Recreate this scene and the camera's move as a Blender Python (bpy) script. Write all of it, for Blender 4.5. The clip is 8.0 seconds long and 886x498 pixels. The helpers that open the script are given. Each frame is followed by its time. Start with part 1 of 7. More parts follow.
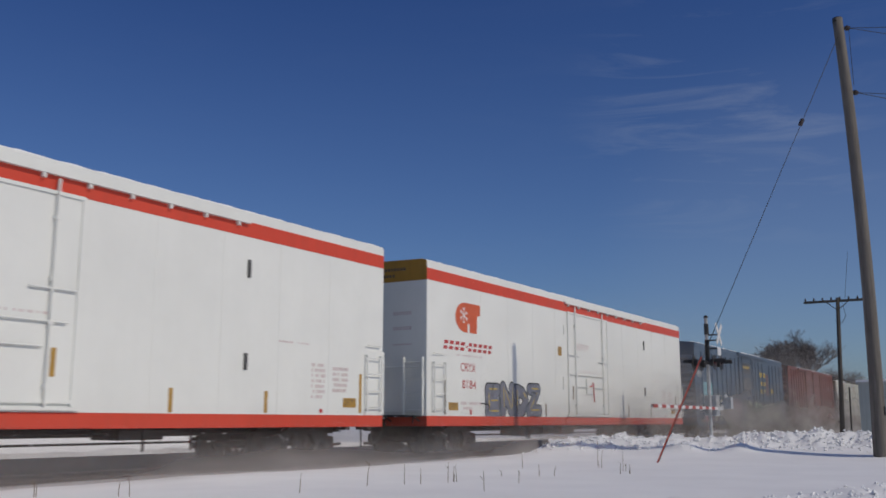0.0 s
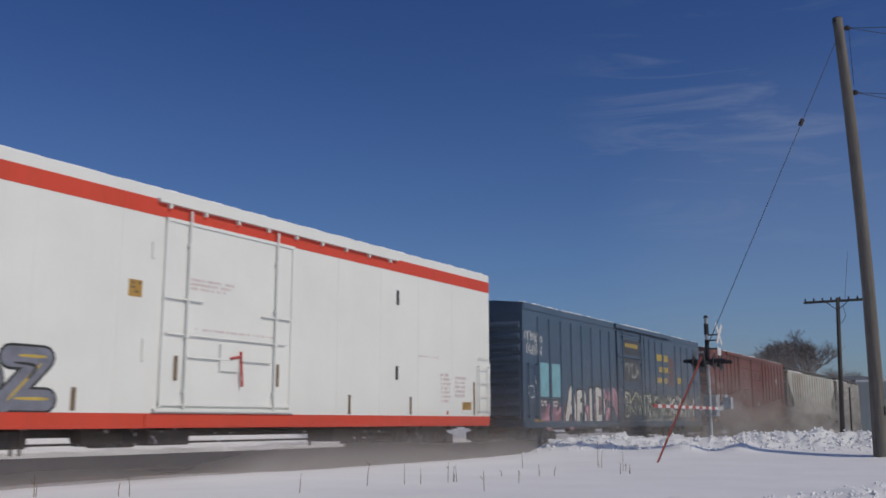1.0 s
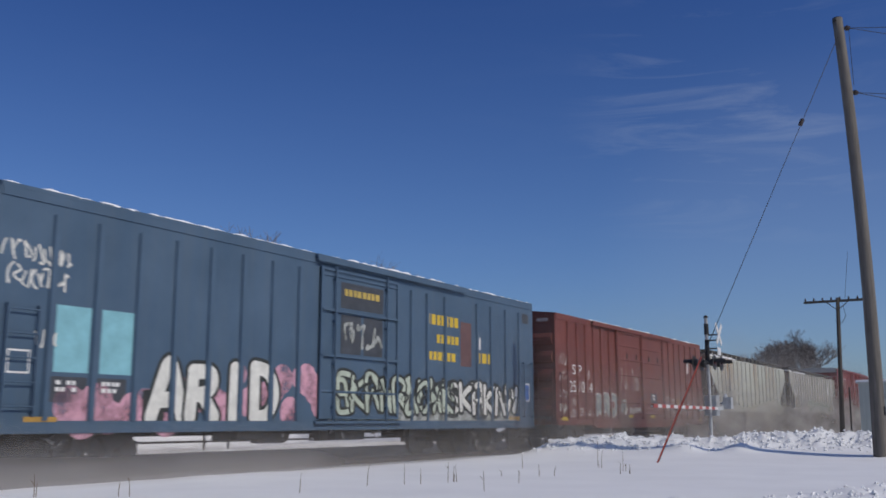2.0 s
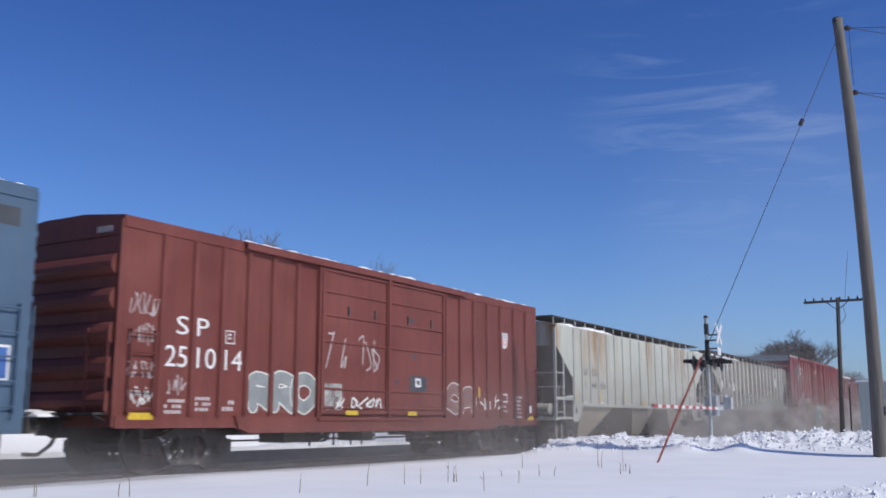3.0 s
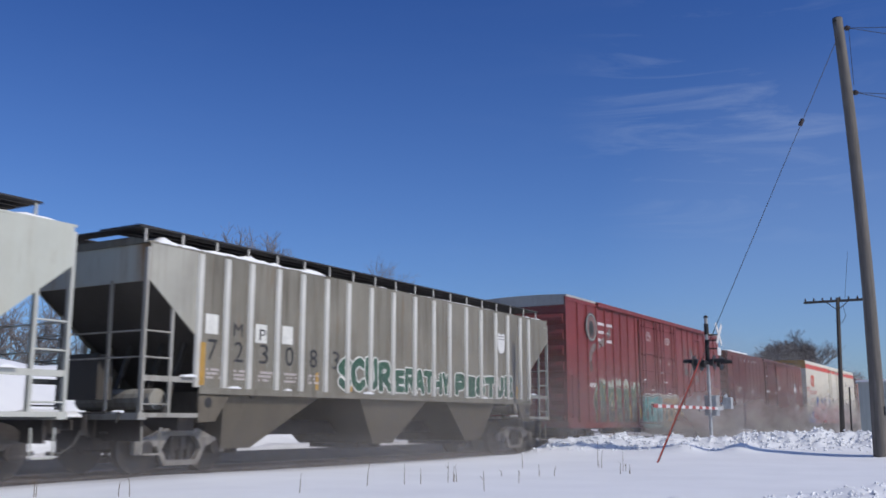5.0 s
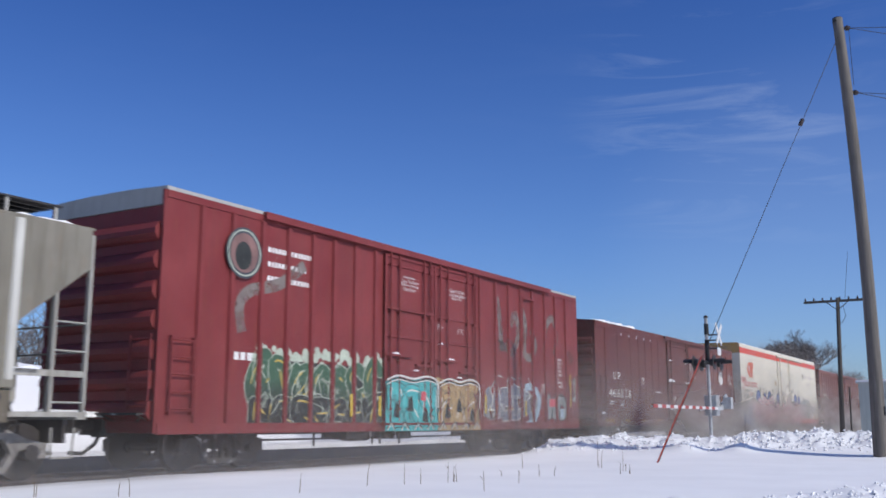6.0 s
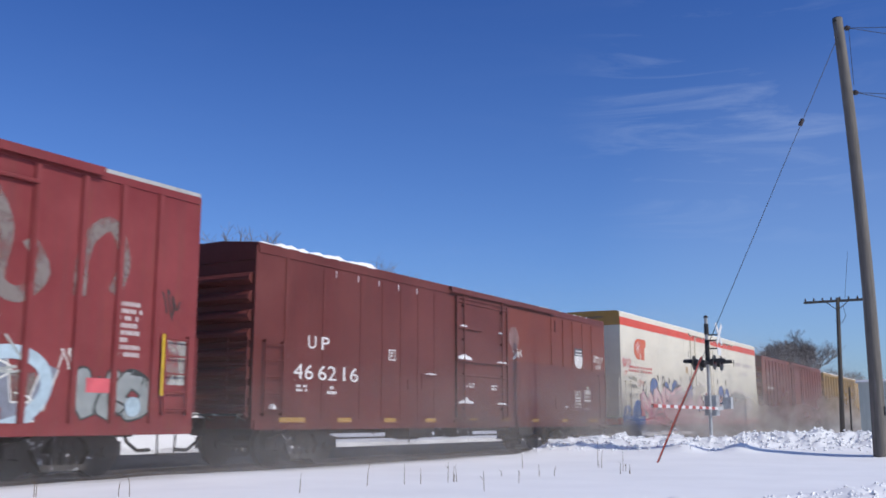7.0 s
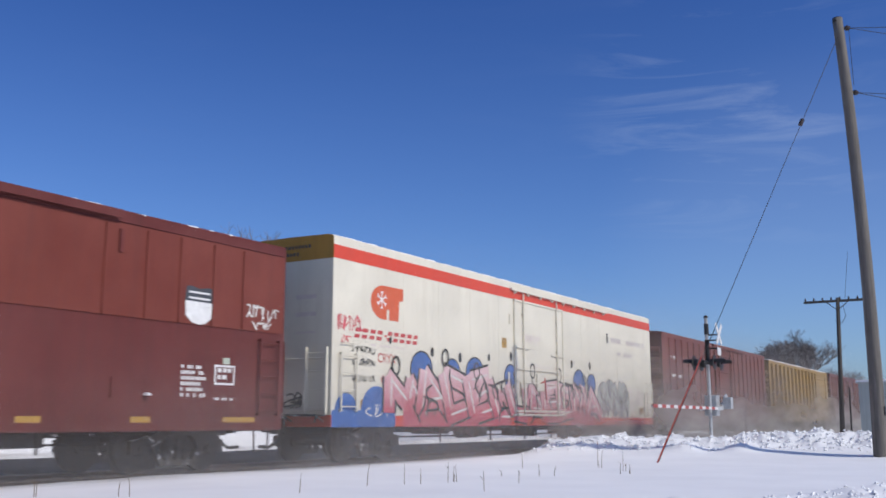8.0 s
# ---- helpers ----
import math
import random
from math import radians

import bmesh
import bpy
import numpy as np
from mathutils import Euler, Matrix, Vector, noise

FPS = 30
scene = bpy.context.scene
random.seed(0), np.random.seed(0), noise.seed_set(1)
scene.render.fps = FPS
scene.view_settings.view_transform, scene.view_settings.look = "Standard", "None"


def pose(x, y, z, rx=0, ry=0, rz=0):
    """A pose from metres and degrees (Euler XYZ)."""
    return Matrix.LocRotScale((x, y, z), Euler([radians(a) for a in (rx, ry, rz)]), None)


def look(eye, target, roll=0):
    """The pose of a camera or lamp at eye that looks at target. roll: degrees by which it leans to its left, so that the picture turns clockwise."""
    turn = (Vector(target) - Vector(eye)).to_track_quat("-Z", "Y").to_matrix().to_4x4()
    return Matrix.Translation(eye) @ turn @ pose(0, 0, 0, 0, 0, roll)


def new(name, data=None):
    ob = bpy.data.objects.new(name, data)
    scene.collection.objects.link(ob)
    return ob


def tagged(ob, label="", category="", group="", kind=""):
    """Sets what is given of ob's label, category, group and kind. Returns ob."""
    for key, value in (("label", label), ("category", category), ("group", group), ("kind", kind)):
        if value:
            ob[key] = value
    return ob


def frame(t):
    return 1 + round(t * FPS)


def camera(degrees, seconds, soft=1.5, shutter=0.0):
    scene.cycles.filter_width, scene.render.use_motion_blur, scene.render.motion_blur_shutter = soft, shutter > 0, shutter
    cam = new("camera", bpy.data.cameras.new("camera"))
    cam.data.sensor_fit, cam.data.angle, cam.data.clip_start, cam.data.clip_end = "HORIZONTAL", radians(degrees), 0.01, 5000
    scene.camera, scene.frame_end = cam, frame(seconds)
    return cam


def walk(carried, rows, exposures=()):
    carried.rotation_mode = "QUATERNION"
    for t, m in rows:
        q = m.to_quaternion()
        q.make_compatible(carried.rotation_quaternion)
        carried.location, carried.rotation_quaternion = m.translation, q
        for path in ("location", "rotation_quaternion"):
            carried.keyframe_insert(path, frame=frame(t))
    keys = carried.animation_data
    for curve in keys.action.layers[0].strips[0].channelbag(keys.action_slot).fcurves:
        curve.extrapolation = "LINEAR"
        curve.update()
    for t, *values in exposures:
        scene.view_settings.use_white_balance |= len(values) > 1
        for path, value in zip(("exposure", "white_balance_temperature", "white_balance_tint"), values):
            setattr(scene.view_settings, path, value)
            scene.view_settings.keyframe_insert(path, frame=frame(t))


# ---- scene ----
cam = camera(49.5, 8.0, soft=1.7, shutter=0.12)
EYE = pose(0, 0, 0.95, 100.17, 0, 31.13)
walk(cam, [(0.0, EYE), (8.0, EYE)],
     exposures=[(0.0, -0.53, 7250, 10), (1.6, -0.49, 7100, 10), (2.8, 0.20, 6550, 10), (3.6, 0.18, 6550, 10), (4.5, 0.02, 6550, 10), (5.2, 0.05, 6550, 10), (6.4, 0.30, 6550, 10), (7.2, 0.27, 6550, 10), (8.0, 0.17, 6600, 10)])

# ---- world and sun ----
SUN_AZ, SUN_EL = radians(0.6), radians(40.8)      # direction to the sun, angle from +X towards +Y
sun_dir = Vector((math.cos(SUN_EL) * math.cos(SUN_AZ), math.cos(SUN_EL) * math.sin(SUN_AZ), math.sin(SUN_EL)))
sun_data = bpy.data.lights.new("sun", "SUN")
sun_data.energy, sun_data.angle, sun_data.color = 2.50, radians(0.5), (1.0, 0.955, 0.885)
sun = new("sun", sun_data)
sun.matrix_world = look(sun_dir * 60, (0, 0, 0))


def build_world():
    world = bpy.data.worlds.new("world")
    scene.world = world
    world.use_nodes = True
    nt = world.node_tree
    nt.nodes.clear()
    out = nt.nodes.new("ShaderNodeOutputWorld")
    bg = nt.nodes.new("ShaderNodeBackground")
    sky = nt.nodes.new("ShaderNodeTexSky")
    sky.sky_type = "NISHITA"
    sky.sun_disc = False
    sky.sun_elevation = SUN_EL
    sky.sun_rotation = radians(90) - SUN_AZ
    sky.altitude = 250
    sky.air_density, sky.dust_density, sky.ozone_density = 1.0, 1.2, 3.0
    bg.inputs["Strength"].default_value = 0.080
    # thin cirrus wisps, stretched sideways
    geo = nt.nodes.new("ShaderNodeTexCoord")
    mapping = nt.nodes.new("ShaderNodeMapping")
    mapping.inputs["Rotation"].default_value = (0, radians(8), radians(-12))
    mapping.inputs["Scale"].default_value = (1.6, 1.6, 11.0)
    mapping.inputs["Location"].default_value = (0, 0, 1.45)
    n1 = nt.nodes.new("ShaderNodeTexNoise")
    n1.inputs["Scale"].default_value, n1.inputs["Detail"].default_value = 3.0, 7.0
    n1.inputs["Roughness"].default_value, n1.inputs["Distortion"].default_value = 0.62, 0.8
    ramp = nt.nodes.new("ShaderNodeValToRGB")
    ramp.color_ramp.elements[0].position, ramp.color_ramp.elements[1].position = 0.50, 0.80
    n2 = nt.nodes.new("ShaderNodeTexNoise")
    n2.inputs["Scale"].default_value, n2.inputs["Detail"].default_value = 2.2, 2.0
    ramp2 = nt.nodes.new("ShaderNodeValToRGB")
    ramp2.color_ramp.elements[0].position, ramp2.color_ramp.elements[1].position = 0.32, 0.60
    dot = nt.nodes.new("ShaderNodeVectorMath")
    dot.operation = "DOT_PRODUCT"
    dot.inputs[1].default_value = (-0.230, 0.928, 0.295)
    near = nt.nodes.new("ShaderNodeMapRange")
    near.interpolation_type = "SMOOTHSTEP"
    near.inputs["From Min"].default_value, near.inputs["From Max"].default_value = 0.985, 0.9985
    near.inputs["To Min"].default_value = 0.05
    mul3 = nt.nodes.new("ShaderNodeMath")
    mul3.operation = "MULTIPLY"
    mul = nt.nodes.new("ShaderNodeMath")
    mul.operation = "MULTIPLY"
    mul2 = nt.nodes.new("ShaderNodeMath")
    mul2.operation = "MULTIPLY"
    mul2.inputs[1].default_value = 0.21
    mix = nt.nodes.new("ShaderNodeMixRGB")
    mix.inputs["Color2"].default_value = (7.5, 8.6, 10.5, 1)
    hue = nt.nodes.new("ShaderNodeMixRGB")
    hue.blend_type, hue.inputs["Fac"].default_value = "MULTIPLY", 1.0
    # deep blue overhead, paler towards the horizon
    sep = nt.nodes.new("ShaderNodeSeparateXYZ")
    rise = nt.nodes.new("ShaderNodeMapRange")
    rise.inputs["From Min"].default_value, rise.inputs["From Max"].default_value = 0.0, 0.42
    tint = nt.nodes.new("ShaderNodeMixRGB")
    tint.inputs["Color1"].default_value = (0.79, 1.03, 1.46, 1)
    tint.inputs["Color2"].default_value = (0.36, 0.63, 1.22, 1)
    # thin veil of high haze low in the sky
    low = nt.nodes.new("ShaderNodeVectorMath")
    low.operation = "DOT_PRODUCT"
    low.inputs[1].default_value = (-0.164, 0.976, 0.143)
    veil = nt.nodes.new("ShaderNodeMapRange")
    veil.interpolation_type = "SMOOTHSTEP"
    veil.inputs["From Min"].default_value, veil.inputs["From Max"].default_value = 0.972, 1.0
    veil.inputs["To Max"].default_value = 0.055
    total = nt.nodes.new("ShaderNodeMath")
    total.operation = "ADD"
    # unseen sky behind the view is paled, added to lift and warm the shade
    rearward = nt.nodes.new("ShaderNodeVectorMath")
    rearward.operation = "DOT_PRODUCT"
    rearward.inputs[1].default_value = (0.64, -0.77, 0.0)
    pale = nt.nodes.new("ShaderNodeMapRange")
    pale.interpolation_type = "SMOOTHSTEP"
    pale.inputs["From Min"].default_value, pale.inputs["From Max"].default_value = -0.3, 0.6
    blanch = nt.nodes.new("ShaderNodeMixRGB")
    blanch.inputs["Color2"].default_value = (0.72, 0.85, 1.12, 1)
    lk = nt.links.new
    lk(geo.outputs["Generated"], rearward.inputs[0])
    lk(rearward.outputs["Value"], pale.inputs["Value"])
    lk(pale.outputs["Result"], blanch.inputs["Fac"])
    lk(tint.outputs["Color"], blanch.inputs["Color1"])
    lk(geo.outputs["Generated"], low.inputs[0])
    lk(low.outputs["Value"], veil.inputs["Value"])
    lk(geo.outputs["Generated"], sep.inputs["Vector"])
    lk(sep.outputs["Z"], rise.inputs["Value"])
    lk(rise.outputs["Result"], tint.inputs["Fac"])
    lk(blanch.outputs["Color"], hue.inputs["Color2"])
    lk(sky.outputs["Color"], hue.inputs["Color1"])
    lk(geo.outputs["Generated"], mapping.inputs["Vector"])
    lk(mapping.outputs["Vector"], n1.inputs["Vector"])
    lk(geo.outputs["Generated"], n2.inputs["Vector"])
    lk(n1.outputs["Fac"], ramp.inputs["Fac"])
    lk(n2.outputs["Fac"], ramp2.inputs["Fac"])
    lk(ramp.outputs["Color"], mul.inputs[0])
    lk(ramp2.outputs["Color"], mul.inputs[1])
    lk(geo.outputs["Generated"], dot.inputs[0])
    lk(dot.outputs["Value"], near.inputs["Value"])
    lk(mul.outputs[0], mul3.inputs[0])
    lk(near.outputs["Result"], mul3.inputs[1])
    lk(mul3.outputs[0], mul2.inputs[0])
    lk(mul2.outputs[0], total.inputs[0])
    lk(veil.outputs["Result"], total.inputs[1])
    lk(total.outputs[0], mix.inputs["Fac"])
    lk(hue.outputs["Color"], mix.inputs["Color1"])
    lk(mix.outputs["Color"], bg.inputs["Color"])
    lk(bg.outputs["Background"], out.inputs["Surface"])


build_world()


# ---- materials ----
def mat_base(name):
    m = bpy.data.materials.new(name)
    m.use_nodes = True
    nt = m.node_tree
    bsdf = nt.nodes["Principled BSDF"]
    return m, nt, bsdf


def noise_node(nt, scale, detail=4.0, stretch=(1, 1, 1), rough=0.6, rand=0.0):
    tc = nt.nodes.new("ShaderNodeTexCoord")
    mp = nt.nodes.new("ShaderNodeMapping")
    mp.inputs["Scale"].default_value = stretch
    nz = nt.nodes.new("ShaderNodeTexNoise")
    nz.inputs["Scale"].default_value, nz.inputs["Detail"].default_value = scale, detail
    nz.inputs["Roughness"].default_value = rough
    nt.links.new(tc.outputs["Object"], mp.inputs["Vector"])
    nt.links.new(mp.outputs["Vector"], nz.inputs["Vector"])
    return nz


def ramp_node(nt, src, a, b, ca=(0, 0, 0, 1), cb=(1, 1, 1, 1)):
    r = nt.nodes.new("ShaderNodeValToRGB")
    r.color_ramp.elements[0].position, r.color_ramp.elements[1].position = a, b
    r.color_ramp.elements[0].color, r.color_ramp.elements[1].color = ca, cb
    nt.links.new(src, r.inputs["Fac"])
    return r


def mix_node(nt, fac, c1, c2, mode="MIX"):
    mx = nt.nodes.new("ShaderNodeMixRGB")
    mx.blend_type = mode
    for sock, v in (("Fac", fac), ("Color1", c1), ("Color2", c2)):
        if isinstance(v, (int, float)):
            mx.inputs[sock].default_value = v
        elif isinstance(v, tuple):
            mx.inputs[sock].default_value = (*v[:3], 1)
        else:
            nt.links.new(v, mx.inputs[sock])
    return mx.outputs["Color"]


def bump(nt, bsdf, height, strength, distance):
    b = nt.nodes.new("ShaderNodeBump")
    b.inputs["Strength"].default_value, b.inputs["Distance"].default_value = strength, distance
    nt.links.new(height, b.inputs["Height"])
    nt.links.new(b.outputs["Normal"], bsdf.inputs["Normal"])


def paint(name, col, rough=0.5, stain=(0.12, 0.08, 0.06), streak=0.35, fade=0.25, rust=0.0):
    """Weathered paint on sheet steel: faded blotches, run-down dirt streaks, patches of rust."""
    m, nt, bsdf = mat_base(name)
    big = noise_node(nt, 0.7, 5)
    run = noise_node(nt, 1.0, 6, (5.5, 5.5, 0.35), 0.65)
    fine = noise_node(nt, 22.0, 4)
    light = tuple(min(1.0, c * 1.12 + 0.015) for c in col)
    dark = tuple(c * 0.84 for c in col)
    c = mix_node(nt, ramp_node(nt, big.outputs["Fac"], 0.3, 0.7).outputs["Color"], dark, light)
    c = mix_node(nt, fade, col, c)
    st = ramp_node(nt, run.outputs["Fac"], 0.46, 0.78, cb=(streak, streak, streak, 1))
    c = mix_node(nt, st.outputs["Color"], c, stain)
    if rust > 0.5:
        # rust that has run down from the roof line, panel by panel
        col = noise_node(nt, 1.0, 3, (1.0, 0.95, 0.03), 0.5)
        ragged = noise_node(nt, 1.0, 6, (3.0, 3.2, 0.55), 0.62)
        sep = nt.nodes.new("ShaderNodeSeparateXYZ")
        tco = nt.nodes.new("ShaderNodeTexCoord")
        nt.links.new(tco.outputs["Object"], sep.inputs["Vector"])
        fall = nt.nodes.new("ShaderNodeMapRange")
        fall.inputs["From Min"].default_value, fall.inputs["From Max"].default_value = 2.0, 3.7
        nt.links.new(sep.outputs["Z"], fall.inputs["Value"])
        m1 = nt.nodes.new("ShaderNodeMath")
        m1.operation = "MULTIPLY"
        nt.links.new(ramp_node(nt, col.outputs["Fac"], 0.47, 0.57).outputs["Color"], m1.inputs[0])
        nt.links.new(fall.outputs["Result"], m1.inputs[1])
        m2 = nt.nodes.new("ShaderNodeMath")
        m2.operation = "MULTIPLY"
        nt.links.new(m1.outputs[0], m2.inputs[0])
        nt.links.new(ramp_node(nt, ragged.outputs["Fac"], 0.30, 0.60).outputs["Color"], m2.inputs[1])
        c = mix_node(nt, m2.outputs[0], c, (0.31, 0.185, 0.09))
    if rust > 0:
        rz = noise_node(nt, 1.3, 8, (3.0, 3.0, 0.7), 0.7)
        spread = min(rust, 0.3)
        rr = ramp_node(nt, rz.outputs["Fac"], 0.56, 0.72, cb=(spread, spread, spread, 1))
        c = mix_node(nt, rr.outputs["Color"], c, (0.20, 0.095, 0.04))
    c = mix_node(nt, ramp_node(nt, fine.outputs["Fac"], 0.35, 0.75, (0.90, 0.90, 0.90, 1), (1.05, 1.05, 1.05, 1)).outputs["Color"], c, c)
    nt.links.new(c, bsdf.inputs["Base Color"])
    rr = ramp_node(nt, big.outputs["Fac"], 0.3, 0.7, (rough - 0.08,) * 3 + (1,), (rough + 0.12,) * 3 + (1,))
    nt.links.new(rr.outputs["Color"], bsdf.inputs["Roughness"])
    bsdf.inputs["Specular IOR Level"].default_value = 0.2
    wave = noise_node(nt, 1.6, 2)
    bump(nt, bsdf, wave.outputs["Fac"], 0.25, 0.02)
    return m


def plain(name, col, rough=0.6, metal=0.0, vary=0.25, scale=6.0):
    m, nt, bsdf = mat_base(name)
    nz = noise_node(nt, scale, 5)
    c = mix_node(nt, ramp_node(nt, nz.outputs["Fac"], 0.3, 0.7).outputs["Color"],
                 tuple(c * (1 - vary) for c in col), tuple(min(1, c * (1 + vary)) for c in col))
    nt.links.new(c, bsdf.inputs["Base Color"])
    bsdf.inputs["Roughness"].default_value, bsdf.inputs["Metallic"].default_value = rough, metal
    bump(nt, bsdf, nz.outputs["Fac"], 0.2, 0.01)
    return m


def snow_material(name, soiled=False):
    m, nt, bsdf = mat_base(name)
    big, fine, grain = noise_node(nt, 0.5, 4), noise_node(nt, 7.0, 6), noise_node(nt, 60.0, 3)
    c = mix_node(nt, ramp_node(nt, big.outputs["Fac"], 0.3, 0.7).outputs["Color"], (0.80, 0.805, 0.82), (0.88, 0.885, 0.895))
    if soiled:
        # brown dust blown off the ballast onto the snow beside it
        tco, sep = nt.nodes.new("ShaderNodeTexCoord"), nt.nodes.new("ShaderNodeSeparateXYZ")
        nt.links.new(tco.outputs["Object"], sep.inputs["Vector"])
        close = nt.nodes.new("ShaderNodeMapRange")
        close.interpolation_type = "SMOOTHSTEP"
        close.inputs["From Min"].default_value, close.inputs["From Max"].default_value = -11.6, -13.2
        close.inputs["To Max"].default_value = 0.75
        nt.links.new(sep.outputs["X"], close.inputs["Value"])
        drift = noise_node(nt, 0.8, 5, (1.6, 0.35, 1.0))
        amount = nt.nodes.new("ShaderNodeMath")
        amount.operation = "MULTIPLY"
        nt.links.new(close.outputs["Result"], amount.inputs[0])
        nt.links.new(ramp_node(nt, drift.outputs["Fac"], 0.25, 0.65).outputs["Color"], amount.inputs[1])
        c = mix_node(nt, amount.outputs[0], c, (0.46, 0.44, 0.42))
    nt.links.new(c, bsdf.inputs["Base Color"])
    bsdf.inputs["Roughness"].default_value = 0.75
    h = mix_node(nt, 0.35, fine.outputs["Color"], grain.outputs["Color"])
    bump(nt, bsdf, h, 0.25, 0.03)
    return m


def ballast_material():
    m, nt, bsdf = mat_base("ballast")
    st, big = noise_node(nt, 18.0, 6), noise_node(nt, 0.9, 5)
    c = mix_node(nt, ramp_node(nt, st.outputs["Fac"], 0.3, 0.7).outputs["Color"], (0.020, 0.018, 0.017), (0.062, 0.056, 0.052))
    c = mix_node(nt, ramp_node(nt, big.outputs["Fac"], 0.60, 0.76, cb=(0.25, 0.25, 0.25, 1)).outputs["Color"], c, (0.50, 0.48, 0.46))
    nt.links.new(c, bsdf.inputs["Base Color"])
    bsdf.inputs["Roughness"].default_value = 0.9
    bump(nt, bsdf, st.outputs["Fac"], 0.9, 0.05)
    return m


def wood_material(name, dark, light, scale=(14, 14, 0.9)):
    m, nt, bsdf = mat_base(name)
    g, big = noise_node(nt, 1.0, 8, scale, 0.7), noise_node(nt, 0.8, 3)
    c = mix_node(nt, ramp_node(nt, g.outputs["Fac"], 0.3, 0.72).outputs["Color"], dark, light)
    c = mix_node(nt, ramp_node(nt, big.outputs["Fac"], 0.35, 0.7, cb=(0.4, 0.4, 0.4, 1)).outputs["Color"], c, light)
    nt.links.new(c, bsdf.inputs["Base Color"])
    bsdf.inputs["Roughness"].default_value = 0.85
    bump(nt, bsdf, g.outputs["Fac"], 0.6, 0.01)
    return m


SNOW = snow_material("snow")
FIELD_SNOW = snow_material("field_snow", True)
BALLAST = ballast_material()
STEEL = plain("dark_steel", (0.045, 0.042, 0.042), 0.6, 0.4)
RAILSTEEL = plain("rail_steel", (0.20, 0.16, 0.14), 0.4, 0.7)
IRON = plain("cast_iron", (0.050, 0.043, 0.040), 0.65, 0.3)
POLEWOOD = wood_material("weathered_pole_wood", (0.065, 0.060, 0.053), (0.20, 0.18, 0.16))
TIEWOOD = wood_material("creosoted_wood", (0.03, 0.025, 0.02), (0.07, 0.06, 0.05), (2, 14, 14))
WIRE = plain("black_wire", (0.02, 0.02, 0.022), 0.5)


# ---- mesh helpers ----
def box(bm, x0, x1, y0, y1, z0, z1):
    v = [bm.verts.new((x, y, z)) for x in (x0, x1) for y in (y0, y1) for z in (z0, z1)]
    for f in ((0, 1, 3, 2), (4, 6, 7, 5), (0, 4, 5, 1), (2, 3, 7, 6), (0, 2, 6, 4), (1, 5, 7, 3)):
        bm.faces.new([v[i] for i in f])


def rod(bm, a, b, r, seg=8, r2=None):
    a, b = Vector(a), Vector(b)
    d = (b - a).normalized()
    u = d.orthogonal().normalized()
    w = d.cross(u)
    r2 = r if r2 is None else r2
    ring = []
    for p, q in ((a, r), (b, r2)):
        ring.append([bm.verts.new(p + (u * math.cos(2 * math.pi * i / seg) + w * math.sin(2 * math.pi * i / seg)) * q) for i in range(seg)])
    for i in range(seg):
        j = (i + 1) % seg
        bm.faces.new((ring[0][i], ring[0][j], ring[1][j], ring[1][i]))
    bm.faces.new(ring[0][::-1])
    bm.faces.new(ring[1])


def prism(bm, pts, axis, lo, hi):
    """A polygon drawn in the plane across the axis, pushed from lo to hi along it."""
    def at(p, d):
        return {"x": (d, p[0], p[1]), "y": (p[0], d, p[1]), "z": (p[0], p[1], d)}[axis]
    a = [bm.verts.new(at(p, lo)) for p in pts]
    b = [bm.verts.new(at(p, hi)) for p in pts]
    n = len(pts)
    bm.faces.new(a[::-1])
    bm.faces.new(b)
    for i in range(n):
        bm.faces.new((a[i], a[(i + 1) % n], b[(i + 1) % n], b[i]))


def mesh_of(name, bm, material, bevel=0.0, smooth=False):
    if bevel > 0:
        bmesh.ops.bevel(bm, geom=list(bm.edges), offset=bevel, segments=1, affect="EDGES")
    bmesh.ops.recalc_face_normals(bm, faces=bm.faces)
    if smooth:
        for f in bm.faces:
            f.smooth = True
    me = bpy.data.meshes.new(name)
    bm.to_mesh(me)
    bm.free()
    me.materials.append(material)
    return me


def part(name, bm, material, parent, label="", bevel=0.0, smooth=False):
    ob = new(name, mesh_of(name, bm, material, bevel, smooth))
    ob.parent = parent
    return tagged(ob, label)


def share(name, me, parent, at=(0, 0, 0), turn=(0, 0, 0)):
    ob = new(name, me)
    ob.parent = parent
    ob.matrix_basis = pose(*at, *turn)
    return ob


def thing(name, label, category, group="", at=(0, 0, 0)):
    ob = new(name)
    ob.empty_display_size = 0.3
    ob.location = at
    return tagged(ob, label, category, group)


# ---- ground ----
TRACK_X = -14.9          # middle of the track
FAR_EDGE = -7.4          # far edge of the dark bed, stretched to fill the train's shadow, from the middle of the track


def lump(x, y, s, seed=0.0):
    return noise.noise(Vector((x * s + seed, y * s - seed, seed * 0.7)))


